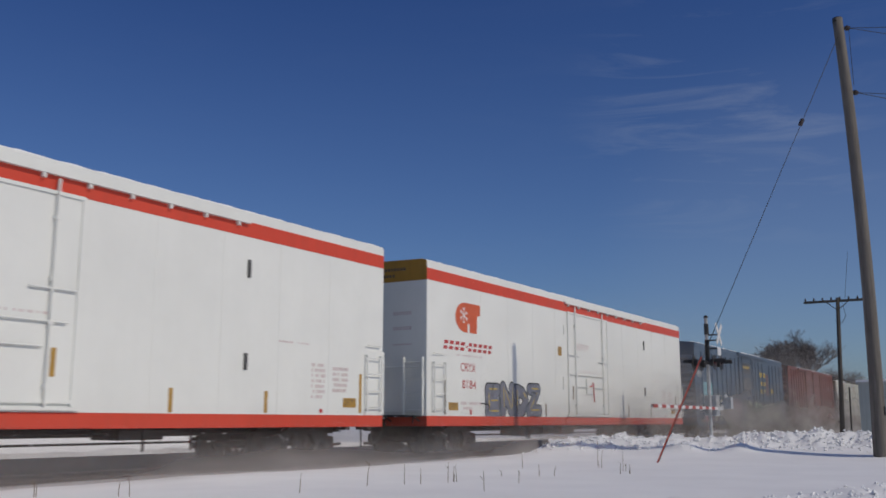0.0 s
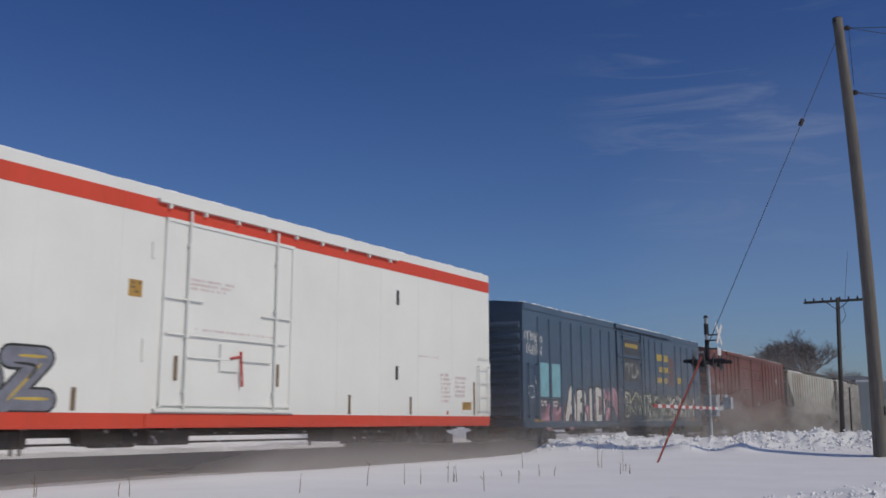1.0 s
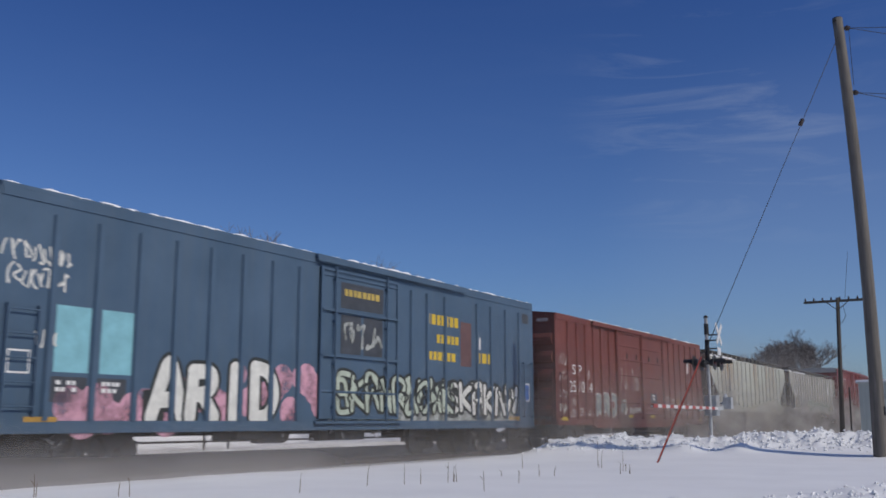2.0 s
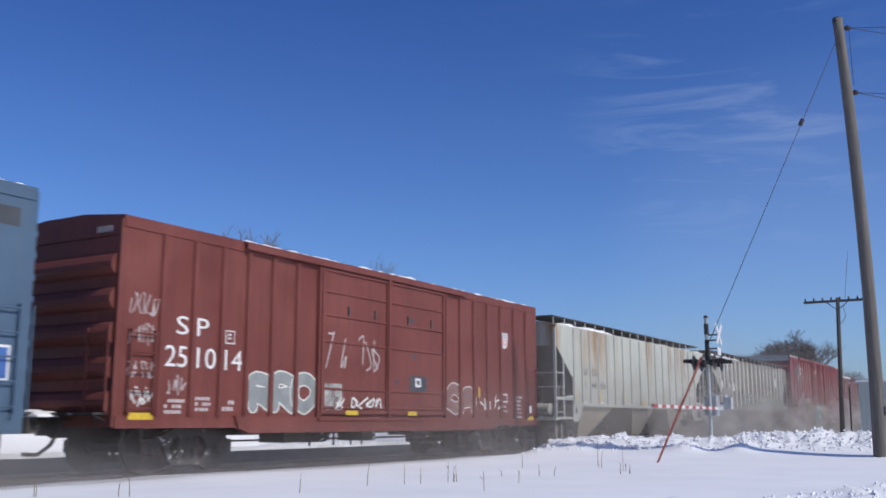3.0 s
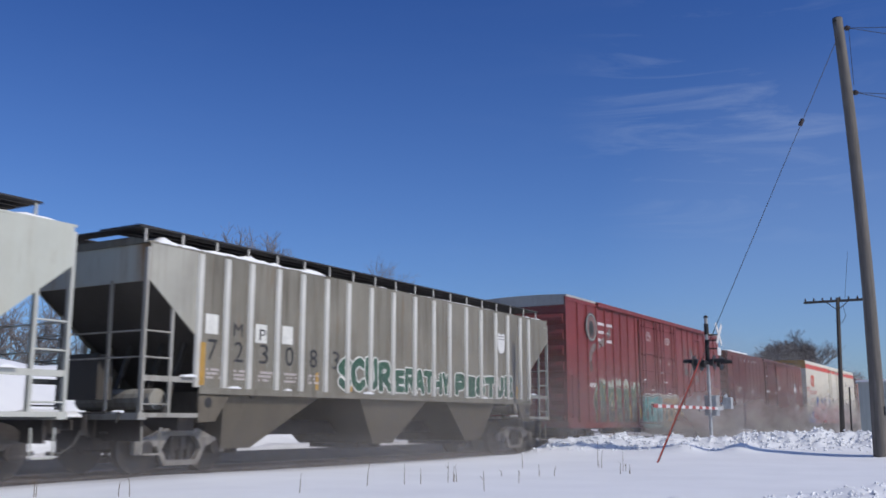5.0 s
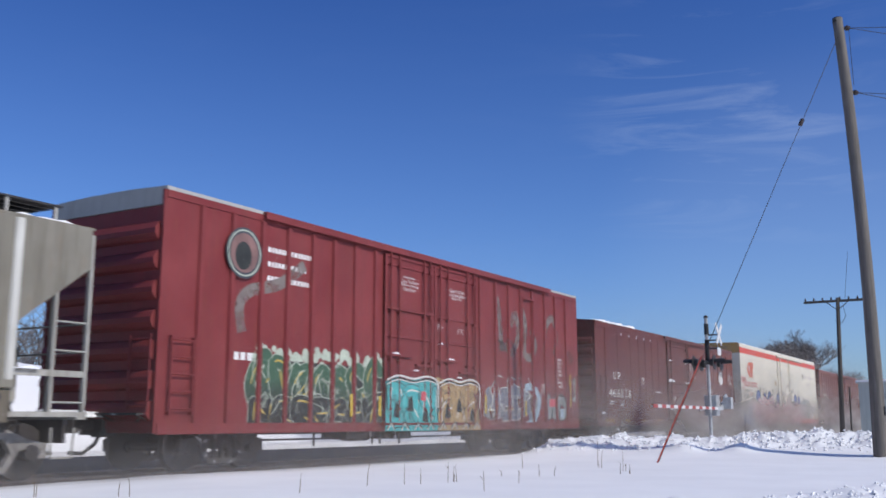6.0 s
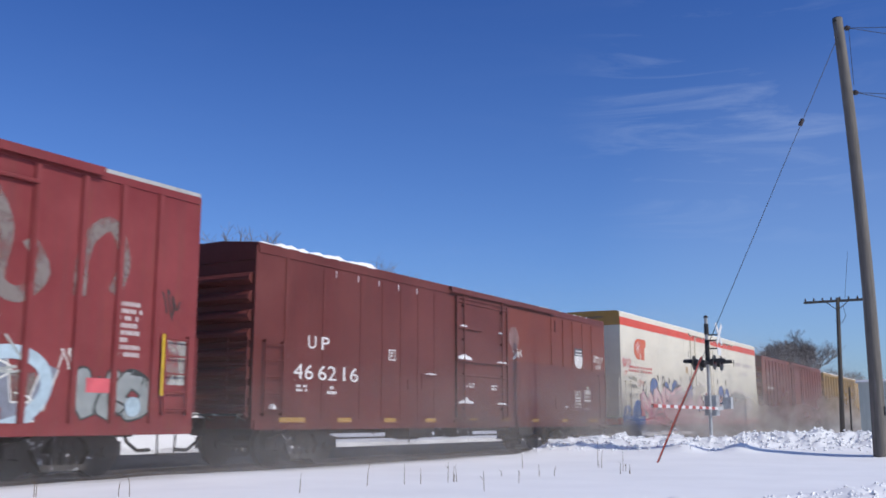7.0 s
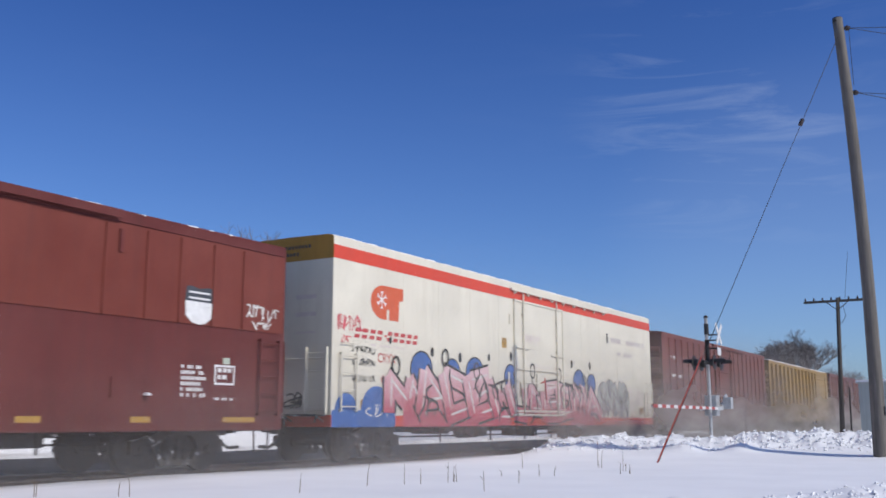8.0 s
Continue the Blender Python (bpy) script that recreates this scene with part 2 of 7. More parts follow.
def snow_height(x, y):
    h = 0.02 * lump(x, y, 0.35) + 0.012 * lump(x, y, 1.1, 3.0)
    d = x - TRACK_X
    # trench swept along the track, stretched under the far shade strip, snow thrown up beyond it
    if FAR_EDGE < d < 1.42:
        return -0.30 + 0.02 * lump(x, y, 2.0, 5.0)
    if d <= FAR_EDGE:
        k = min(1.0, (FAR_EDGE - d) / 0.6)
        h += -0.25 * (1 - k) + k * 0.16 * math.exp(-((d - FAR_EDGE + 1.1) / 1.0) ** 2) * (1.0 + 0.8 * lump(x, y, 0.6, 9.0))
    elif d < 1.62:
        k = (d - 1.42) / 0.20
        h = -0.30 * (1 - k) + k * (h + 0.03)
    # ploughed bank beside the road, with a drift on its near side
    bank_y = 26.9 + 0.17 * (x + 12.3) + 0.3 * lump(x, 0.0, 0.5, 2.0)
    if -13.1 < x < 40:
        fade = min(1.0, max(0.0, (x + 13.1) / 0.9))
        top = (0.50 + 0.033 * (x + 12.0) + 0.10 * lump(x, 1.0, 0.55, 7.0)) * fade
        e = y - bank_y
        if e < 0:
            ridge = math.exp(-(e / 1.0) ** 2)
            drift = (0.45 + 0.35 * max(0.0, lump(x, y, 0.45, 11.0))) * math.exp(-(e / 1.8) ** 2)
            h += top * max(ridge * (0.88 + 0.26 * lump(x, y, 1.3, 1.0) + 0.24 * lump(x, y, 3.6, 8.0) + 0.14 * lump(x, y, 8.0, 5.0)), drift)
        else:
            ridge = math.exp(-(e / 1.3) ** 2)
            h += top * ridge * (0.88 + 0.26 * lump(x, y, 1.3, 1.0) + 0.24 * lump(x, y, 3.6, 8.0) + 0.14 * lump(x, y, 8.0, 5.0))
    # two wind-carved mounds before the bank
    for mx, my, mh in ((-8.15, 26.2, 0.15), (-6.75, 26.4, 0.20)):
        q = ((x - mx) / 0.42) ** 2 + ((y - my) / 0.38) ** 2
        if q < 9:
            h += mh * math.exp(-q)
    # rough bank near the camera, beside the drive
    r = (x + 1.15) * 0.93 - (y - 15.5) * 0.36
    if -1.5 < r < 8 and 3 < y < 24:
        k = min(1.0, max(0.0, (r + 0.6) / 0.9))
        h += k * (0.14 + 0.10 * lump(x, y, 1.6, 4.0) + 0.07 * lump(x, y, 4.5, 6.0))
    return h


def axis_steps(lo, hi, fine, reach):
    a = list(np.arange(lo, hi + 1e-6, fine))
    step, p = fine, hi
    while p < reach:
        step *= 1.25
        p += step
        a.append(p)
    step, p = fine, lo
    while p > -reach:
        step *= 1.25
        p -= step
        a.insert(0, p)
    return a


def build_ground():
    xs, ys = axis_steps(-23.4, 2.0, 0.10, 1500), axis_steps(7.0, 31.0, 0.10, 1500)
    verts = [(x, y, snow_height(x, y)) for y in ys for x in xs]
    n = len(xs)
    faces = [(j * n + i, j * n + i + 1, (j + 1) * n + i + 1, (j + 1) * n + i) for j in range(len(ys) - 1) for i in range(n - 1)]
    me = bpy.data.meshes.new("ground")
    me.from_pydata(verts, [], faces)
    me.materials.append(FIELD_SNOW)
    me.polygons.foreach_set("use_smooth", [True] * len(faces))
    tagged(new("ground", me), "wind-smoothed white snow field beside the railway track", "snow", kind="structure")


def build_track():
    bm = bmesh.new()
    box(bm, TRACK_X - 1.79, TRACK_X + 1.41, -60, 420, -0.6, -0.235)
    # dark strip added beyond the track, standing for the shade behind the train
    e = TRACK_X + FAR_EDGE + 0.02
    prism(bm, [(e, -0.6), (TRACK_X - 1.80, -0.6), (TRACK_X - 1.80, -0.22), (TRACK_X - 2.6, 0.0), (e + 0.3, 0.02), (e, -0.1)], "y", -60, 420)
    track = new("track_bed", mesh_of("track_bed", bm, BALLAST))
    tagged(track, "dark ballast bed dusted with blown snow, its far strip painting shade", "track bed", kind="structure")
    for side in (-0.75, 0.75):
        bm = bmesh.new()
        x = TRACK_X + side
        prism(bm, [(x - 0.07, -0.17), (x + 0.07, -0.17), (x + 0.07, -0.155), (x + 0.012, -0.14), (x + 0.012, -0.05),
                   (x + 0.036, -0.035), (x + 0.036, 0.0), (x - 0.036, 0.0), (x - 0.036, -0.035), (x - 0.012, -0.05),
                   (x - 0.012, -0.14), (x - 0.07, -0.155)], "y", -60, 420)
        tagged(new("rail", mesh_of("rail", bm, RAILSTEEL)), "worn steel rail in swept snow", "rail", "rails")
    bm = bmesh.new()
    box(bm, -1.28, 1.28, -0.11, 0.11, -0.34, -0.172)
    me = mesh_of("sleeper", bm, TIEWOOD, 0.01)
    for i in range(230):
        share("sleeper", me, track, (TRACK_X, -10 + i * 0.52, 0))


build_ground()
build_track()
# ---- car paints ----
WHITE = paint("reefer_white", (0.755, 0.765, 0.73), 0.42, (0.55, 0.52, 0.46), 0.05, 0.25)
CREAM = paint("reefer_cream", (0.70, 0.655, 0.54), 0.5, (0.42, 0.35, 0.25), 0.22, 0.5)
ORANGE_RED = paint("orange_red", (0.64, 0.075, 0.045), 0.45, (0.3, 0.08, 0.05), 0.25, 0.3)
END_OCHRE = paint("ochre", (0.42, 0.22, 0.04), 0.5, (0.15, 0.08, 0.03), 0.3, 0.3)
BLUE = paint("faded_blue", (0.066, 0.112, 0.172), 0.5, (0.10, 0.13, 0.16), 0.4, 0.7)
OXIDE = paint("oxide_red", (0.170, 0.047, 0.038), 0.55, (0.075, 0.035, 0.028), 0.5, 0.95)
CRIMSON = paint("crimson", (0.200, 0.033, 0.035), 0.5, (0.12, 0.05, 0.045), 0.4, 0.9, 0.22)
MAROON = paint("maroon", (0.124, 0.027, 0.023), 0.5, (0.065, 0.026, 0.022), 0.45, 0.9)
RUSTRED = paint("rust_red", (0.168, 0.038, 0.026), 0.55, (0.10, 0.035, 0.03), 0.4, 0.8)
YELLOW_CAR = paint("yellow_ochre_paint", (0.31, 0.19, 0.05), 0.5, (0.16, 0.1, 0.04), 0.4, 0.6)
HOPPER = paint("hopper_grey", (0.475, 0.485, 0.425), 0.5, (0.36, 0.30, 0.20), 0.20, 0.5, 0.6)
HOPPER_RIB = paint("hopper_light_grey", (0.50, 0.505, 0.46), 0.5, (0.3, 0.24, 0.17), 0.25, 0.4)
DIRTY = paint("soot_grey", (0.205, 0.190, 0.155), 0.6, (0.075, 0.06, 0.045), 0.75, 1.0, 0.3)
DIRTY_RIB = paint("chalky_grey", (0.56, 0.55, 0.51), 0.65, (0.24, 0.21, 0.17), 0.6, 0.8)
DIRTY_FRAME = paint("grimy_grey", (0.36, 0.345, 0.31), 0.65, (0.12, 0.10, 0.08), 0.7, 0.9)
# bay paints are darker and browner than the body of each hopper
BAY_GREY = paint("bay_grey_brown", (0.37, 0.325, 0.25), 0.6, (0.10, 0.085, 0.065), 0.6, 0.9, 0.3)
FADED_PANEL = paint("faded_grey", (0.36, 0.35, 0.305), 0.6, (0.17, 0.15, 0.11), 0.6, 0.9)
BAY_DARK = paint("bay_dark_brown", (0.135, 0.115, 0.088), 0.6, (0.07, 0.06, 0.05), 0.6, 0.9)
# slope sheet paints, darker than the body of each hopper
SLOPE_GREY = paint("slope_mid_grey", (0.20, 0.195, 0.18), 0.6, (0.09, 0.08, 0.07), 0.6, 0.9)
SLOPE = paint("slope_dark_grey", (0.070, 0.064, 0.058), 0.6, (0.06, 0.05, 0.045), 0.6, 0.9)
WHITE_PAINT = plain("white_stencil", (0.72, 0.71, 0.69), 0.6, 0, 0.12, 9)
GREY_STENCIL = plain("pale_stencil", (0.50, 0.44, 0.42), 0.6, 0, 0.15, 9)
DARK_STENCIL = plain("dark_stencil", (0.06, 0.06, 0.06), 0.6, 0, 0.2, 9)
FAINT_STENCIL = plain("faint_stencil", (0.62, 0.52, 0.51), 0.6, 0, 0.12, 9)
RED_STENCIL = plain("red_stencil", (0.48, 0.06, 0.06), 0.6, 0, 0.15, 9)
LOGO_RED = plain("logo_orange_red", (0.60, 0.11, 0.04), 0.5, 0, 0.08, 6)
YELLOW = plain("reflector_yellow", (0.62, 0.42, 0.03), 0.5, 0, 0.12, 8)
AMBER = plain("dull_amber", (0.42, 0.24, 0.05), 0.55, 0, 0.15, 8)
TAN_BAR = plain("brown_reflector", (0.17, 0.12, 0.07), 0.55, 0, 0.2, 8)
BLACK = plain("black_paint", (0.02, 0.02, 0.022), 0.6, 0, 0.2, 8)
CHARCOAL = plain("spray_black", (0.025, 0.028, 0.026), 0.65, 0, 0.3, 5)
SPRAY_GREY = plain("spray_grey", (0.17, 0.18, 0.22), 0.6, 0, 0.2, 5)
SPRAY_WHITE = plain("spray_white", (0.66, 0.65, 0.60), 0.6, 0, 0.15, 5)
SPRAY_RED = plain("spray_red", (0.60, 0.10, 0.12), 0.6, 0, 0.25, 3)
SPRAY_BLUE = plain("spray_blue", (0.045, 0.125, 0.36), 0.6, 0, 0.25, 3)
SPRAY_TEAL = plain("spray_teal", (0.06, 0.40, 0.40), 0.6, 0, 0.2, 3)
SPRAY_TAN = plain("spray_tan", (0.42, 0.28, 0.13), 0.6, 0, 0.2, 3)
SPRAY_GREEN = plain("spray_dark_green", (0.03, 0.09, 0.055), 0.6, 0, 0.3, 3)
SPRAY_MINT = plain("spray_pale_green", (0.42, 0.47, 0.38), 0.65, 0, 0.2, 4)
SPRAY_GOLD = plain("spray_gold", (0.50, 0.36, 0.08), 0.6, 0, 0.2, 4)
BUFF = plain("grey_overspray", (0.21, 0.115, 0.105), 0.65, 0, 0.25, 3)
CYAN_PATCH = plain("pale_cyan_patch", (0.20, 0.44, 0.50), 0.55, 0, 0.15, 3)
BROWN_PATCH = plain("brown_primer_patch", (0.13, 0.065, 0.06), 0.6, 0, 0.2, 3)
DARK_PATCH = plain("dark_patch", (0.05, 0.055, 0.065), 0.6, 0, 0.2, 3)


def caked_iron():
    """Dark cast iron with frozen snow caked on it in patches."""
    m, nt, bsdf = mat_base("iron_caked_with_snow")
    nz = noise_node(nt, 5.0, 5)
    c = mix_node(nt, ramp_node(nt, nz.outputs["Fac"], 0.60, 0.66).outputs["Color"], (0.048, 0.042, 0.040), (0.70, 0.71, 0.74))
    nt.links.new(c, bsdf.inputs["Base Color"])
    bsdf.inputs["Roughness"].default_value = 0.75
    bump(nt, bsdf, nz.outputs["Fac"], 0.5, 0.02)
    return m


CAKED = caked_iron()


def worn_spray(name, col, cover):
    """Thin, half-worn spray that lets the paint below show through."""
    m, nt, bsdf = mat_base(name)
    nz = noise_node(nt, 2.6, 6)
    bsdf.inputs["Base Color"].default_value = (*col, 1)
    bsdf.inputs["Roughness"].default_value = 0.7
    r = ramp_node(nt, nz.outputs["Fac"], 0.28, 0.58, cb=(cover, cover, cover, 1))
    nt.links.new(r.outputs["Color"], bsdf.inputs["Alpha"])
    return m


def faded_spray(name, low, high, z0, z1):
    """Spray filling that fades from one colour at the foot to another at the head."""
    m, nt, bsdf = mat_base(name)
    tco, sep = nt.nodes.new("ShaderNodeTexCoord"), nt.nodes.new("ShaderNodeSeparateXYZ")
    nt.links.new(tco.outputs["Object"], sep.inputs["Vector"])
    rise = nt.nodes.new("ShaderNodeMapRange")
    rise.inputs["From Min"].default_value, rise.inputs["From Max"].default_value = z0, z1
    nt.links.new(sep.outputs["Z"], rise.inputs["Value"])
    nz = noise_node(nt, 1.5, 4)
    add = nt.nodes.new("ShaderNodeMath")
    add.operation = "MULTIPLY_ADD"
    add.inputs[1].default_value, add.inputs[2].default_value = 0.9, -0.45
    nt.links.new(nz.outputs["Fac"], add.inputs[0])
    both = nt.nodes.new("ShaderNodeMath")
    both.operation, both.use_clamp = "ADD", True
    nt.links.new(rise.outputs["Result"], both.inputs[0])
    nt.links.new(add.outputs[0], both.inputs[1])
    nt.links.new(mix_node(nt, both.outputs[0], low, high), bsdf.inputs["Base Color"])
    bsdf.inputs["Roughness"].default_value = 0.6
    return m


WORN_GREY = worn_spray("worn_grey_spray", (0.22, 0.19, 0.175), 0.8)
PALE_BLUE = plain("spray_pale_blue", (0.36, 0.46, 0.52), 0.65, 0, 0.2, 4)
WORN_PINK = worn_spray("worn_pink_spray", (0.60, 0.32, 0.40), 1.0)
WORN_WHITE = worn_spray("worn_pale_spray", (0.45, 0.47, 0.44), 0.85)
PALE_BLUE_GREY = plain("spray_blue_grey", (0.24, 0.26, 0.255), 0.65, 0, 0.2, 3)
PINK_FADE = faded_spray("spray_pink_to_white", (0.50, 0.075, 0.11), (0.68, 0.46, 0.47), 1.1, 2.2)
GREEN_FADE = faded_spray("spray_black_to_green", (0.018, 0.018, 0.016), (0.045, 0.105, 0.06), 1.2, 1.9)
GALVANISED = paint("galvanised_sheet", (0.40, 0.40, 0.385), 0.5, (0.20, 0.17, 0.15), 0.4, 0.6)

# ---- flat marks painted on car sides; plane x, drawn in (y, z) ----
SIDE = 1.6


def flat(bm, pts, x):
    bm.faces.new([bm.verts.new((x, p[0], p[1])) for p in pts])


def rect(bm, y0, y1, z0, z1, x):
    flat(bm, [(y0, z0), (y1, z0), (y1, z1), (y0, z1)], x)


def smooth_line(pts, n=5):
    out = []
    for i in range(len(pts) - 1):
        p0, p1, p2, p3 = pts[max(i - 1, 0)], pts[i], pts[i + 1], pts[min(i + 2, len(pts) - 1)]
        for k in range(n):
            t = k / n
            out.append(tuple(0.5 * (2 * p1[c] + (p2[c] - p0[c]) * t + (2 * p0[c] - 5 * p1[c] + 4 * p2[c] - p3[c]) * t * t
                                    + (3 * p1[c] - p0[c] - 3 * p2[c] + p3[c]) * t ** 3) for c in (0, 1)))
    return out + [tuple(pts[-1])]


def ribbon(bm, pts, width, x, taper=False):
    n = len(pts)
    left, right = [], []
    for i, p in enumerate(pts):
        a, b = pts[max(i - 1, 0)], pts[min(i + 1, n - 1)]
        d = Vector((b[0] - a[0], b[1] - a[1]))
        d = d.normalized() if d.length > 1e-6 else Vector((1, 0))
        w = width / 2 * ((0.5 + 0.9 * math.sin(math.pi * (i + 0.5) / n)) if taper else 1.0)
        left.append(bm.verts.new((x, p[0] - d.y * w, p[1] + d.x * w)))
        right.append(bm.verts.new((x, p[0] + d.y * w, p[1] - d.x * w)))
    for i in range(n - 1):
        bm.faces.new((left[i], right[i], right[i + 1], left[i + 1]))


def disc(bm, y, z, r, x, seg=18, squash=1.0):
    flat(bm, [(y + r * math.cos(2 * math.pi * i / seg), z + r * squash * math.sin(2 * math.pi * i / seg)) for i in range(seg)], x)


STROKES = (
    [[(0.12, 0), (0.15, 0.7), (0.5, 1), (0.85, 0.7), (0.88, 0)], [(0.2, 0.4), (0.8, 0.45)]],
    [[(0.9, 0.88), (0.45, 1), (0.12, 0.75), (0.5, 0.5), (0.88, 0.25), (0.5, 0), (0.1, 0.1)]],
    [[(0.1, 0), (0.16, 1)], [(0.16, 1), (0.5, 0.5), (0.84, 0.02)], [(0.84, 0), (0.92, 1)]],
    [[(0.9, 0.06), (0.25, 0), (0.1, 0.5), (0.25, 1), (0.9, 0.93)], [(0.15, 0.5), (0.75, 0.55)]],
    [[(0.5, 0), (0.1, 0.3), (0.15, 0.8), (0.55, 1), (0.9, 0.7), (0.85, 0.25), (0.5, 0)]],
    [[(0.12, 1), (0.16, 0)], [(0.92, 1), (0.22, 0.5), (0.92, 0)]],
    [[(0.05, 1), (0.25, 0), (0.5, 0.75), (0.75, 0), (0.95, 1)]],
    [[(0.15, 0), (0.15, 1), (0.8, 0.88), (0.75, 0.52), (0.2, 0.45)], [(0.4, 0.45), (0.9, 0)]],
)


LETTERS = {
    "A": [[(0.0, 0.0), (0.42, 1.0)], [(0.42, 1.0), (0.62, 1.0), (1.0, 0.0)], [(0.2, 0.34), (0.8, 0.34)]],
    "C": [[(0.95, 0.85), (0.55, 1.0), (0.1, 0.75), (0.08, 0.28), (0.5, 0.0), (0.95, 0.15)]],
    "D": [[(0.12, 0.0), (0.12, 1.0)], [(0.12, 1.0), (0.7, 0.9), (0.95, 0.5), (0.7, 0.1), (0.12, 0.0)]],
    "E": [[(0.92, 1.0), (0.12, 1.0)], [(0.12, 1.0), (0.12, 0.0)], [(0.12, 0.0), (0.92, 0.0)], [(0.12, 0.5), (0.8, 0.52)]],
    "H": [[(0.1, 0.0), (0.12, 1.0)], [(0.88, 0.0), (0.92, 1.0)], [(0.1, 0.5), (0.9, 0.5)]],
    "I": [[(0.5, 0.0), (0.5, 1.0)]],
    "N": [[(0.1, 0.0), (0.14, 1.0)], [(0.14, 1.0), (0.86, 0.0)], [(0.86, 0.0), (0.92, 1.0)]],
    "P": [[(0.12, 0.0), (0.14, 1.0)], [(0.14, 1.0), (0.75, 0.97), (0.9, 0.7), (0.6, 0.45), (0.14, 0.45)]],
    "R": [[(0.12, 0.0), (0.14, 1.0)], [(0.14, 1.0), (0.75, 0.97), (0.88, 0.72), (0.6, 0.5), (0.14, 0.48)], [(0.5, 0.48), (0.95, 0.0)]],
    "S": [[(0.92, 0.85), (0.5, 1.0), (0.1, 0.78), (0.5, 0.52), (0.9, 0.25), (0.5, 0.0), (0.06, 0.14)]],
    "T": [[(0.0, 1.0), (1.0, 1.0)], [(0.5, 1.0), (0.5, 0.0)]],
    "U": [[(0.1, 1.0), (0.12, 0.25), (0.5, 0.0), (0.88, 0.25), (0.9, 1.0)]],
    "Y": [[(0.05, 1.0), (0.5, 0.48)], [(0.95, 1.0), (0.5, 0.48), (0.45, 0.0)]],
    "Z": [[(0.06, 0.97), (0.92, 1.0)], [(0.92, 1.0), (0.08, 0.02)], [(0.08, 0.02), (1.0, 0.06)]],
}


ANGULAR = (
    [[(0.0, 0.0), (0.16, 1.0)], [(0.16, 1.0), (0.5, 0.3)], [(0.5, 0.3), (0.78, 0.95)], [(0.78, 0.95), (1.0, 0.0)]],
    [[(0.0, 0.0), (0.4, 1.0)], [(0.4, 1.0), (1.0, 0.0)], [(0.2, 0.36), (0.85, 0.36)]],
    [[(0.1, 0.0), (0.02, 1.0)], [(0.02, 1.0), (0.9, 0.72)], [(0.9, 0.72), (0.92, 0.2)], [(0.92, 0.2), (0.1, 0.0)]],
    [[(0.02, 1.0), (0.2, 0.05)], [(0.2, 0.05), (0.82, 0.0)], [(0.82, 0.0), (1.0, 0.9)]],
    [[(0.95, 1.0), (0.1, 0.86)], [(0.1, 0.86), (0.12, 0.0)], [(0.12, 0.0), (1.0, 0.1)], [(0.12, 0.46), (0.8, 0.52)]],
)


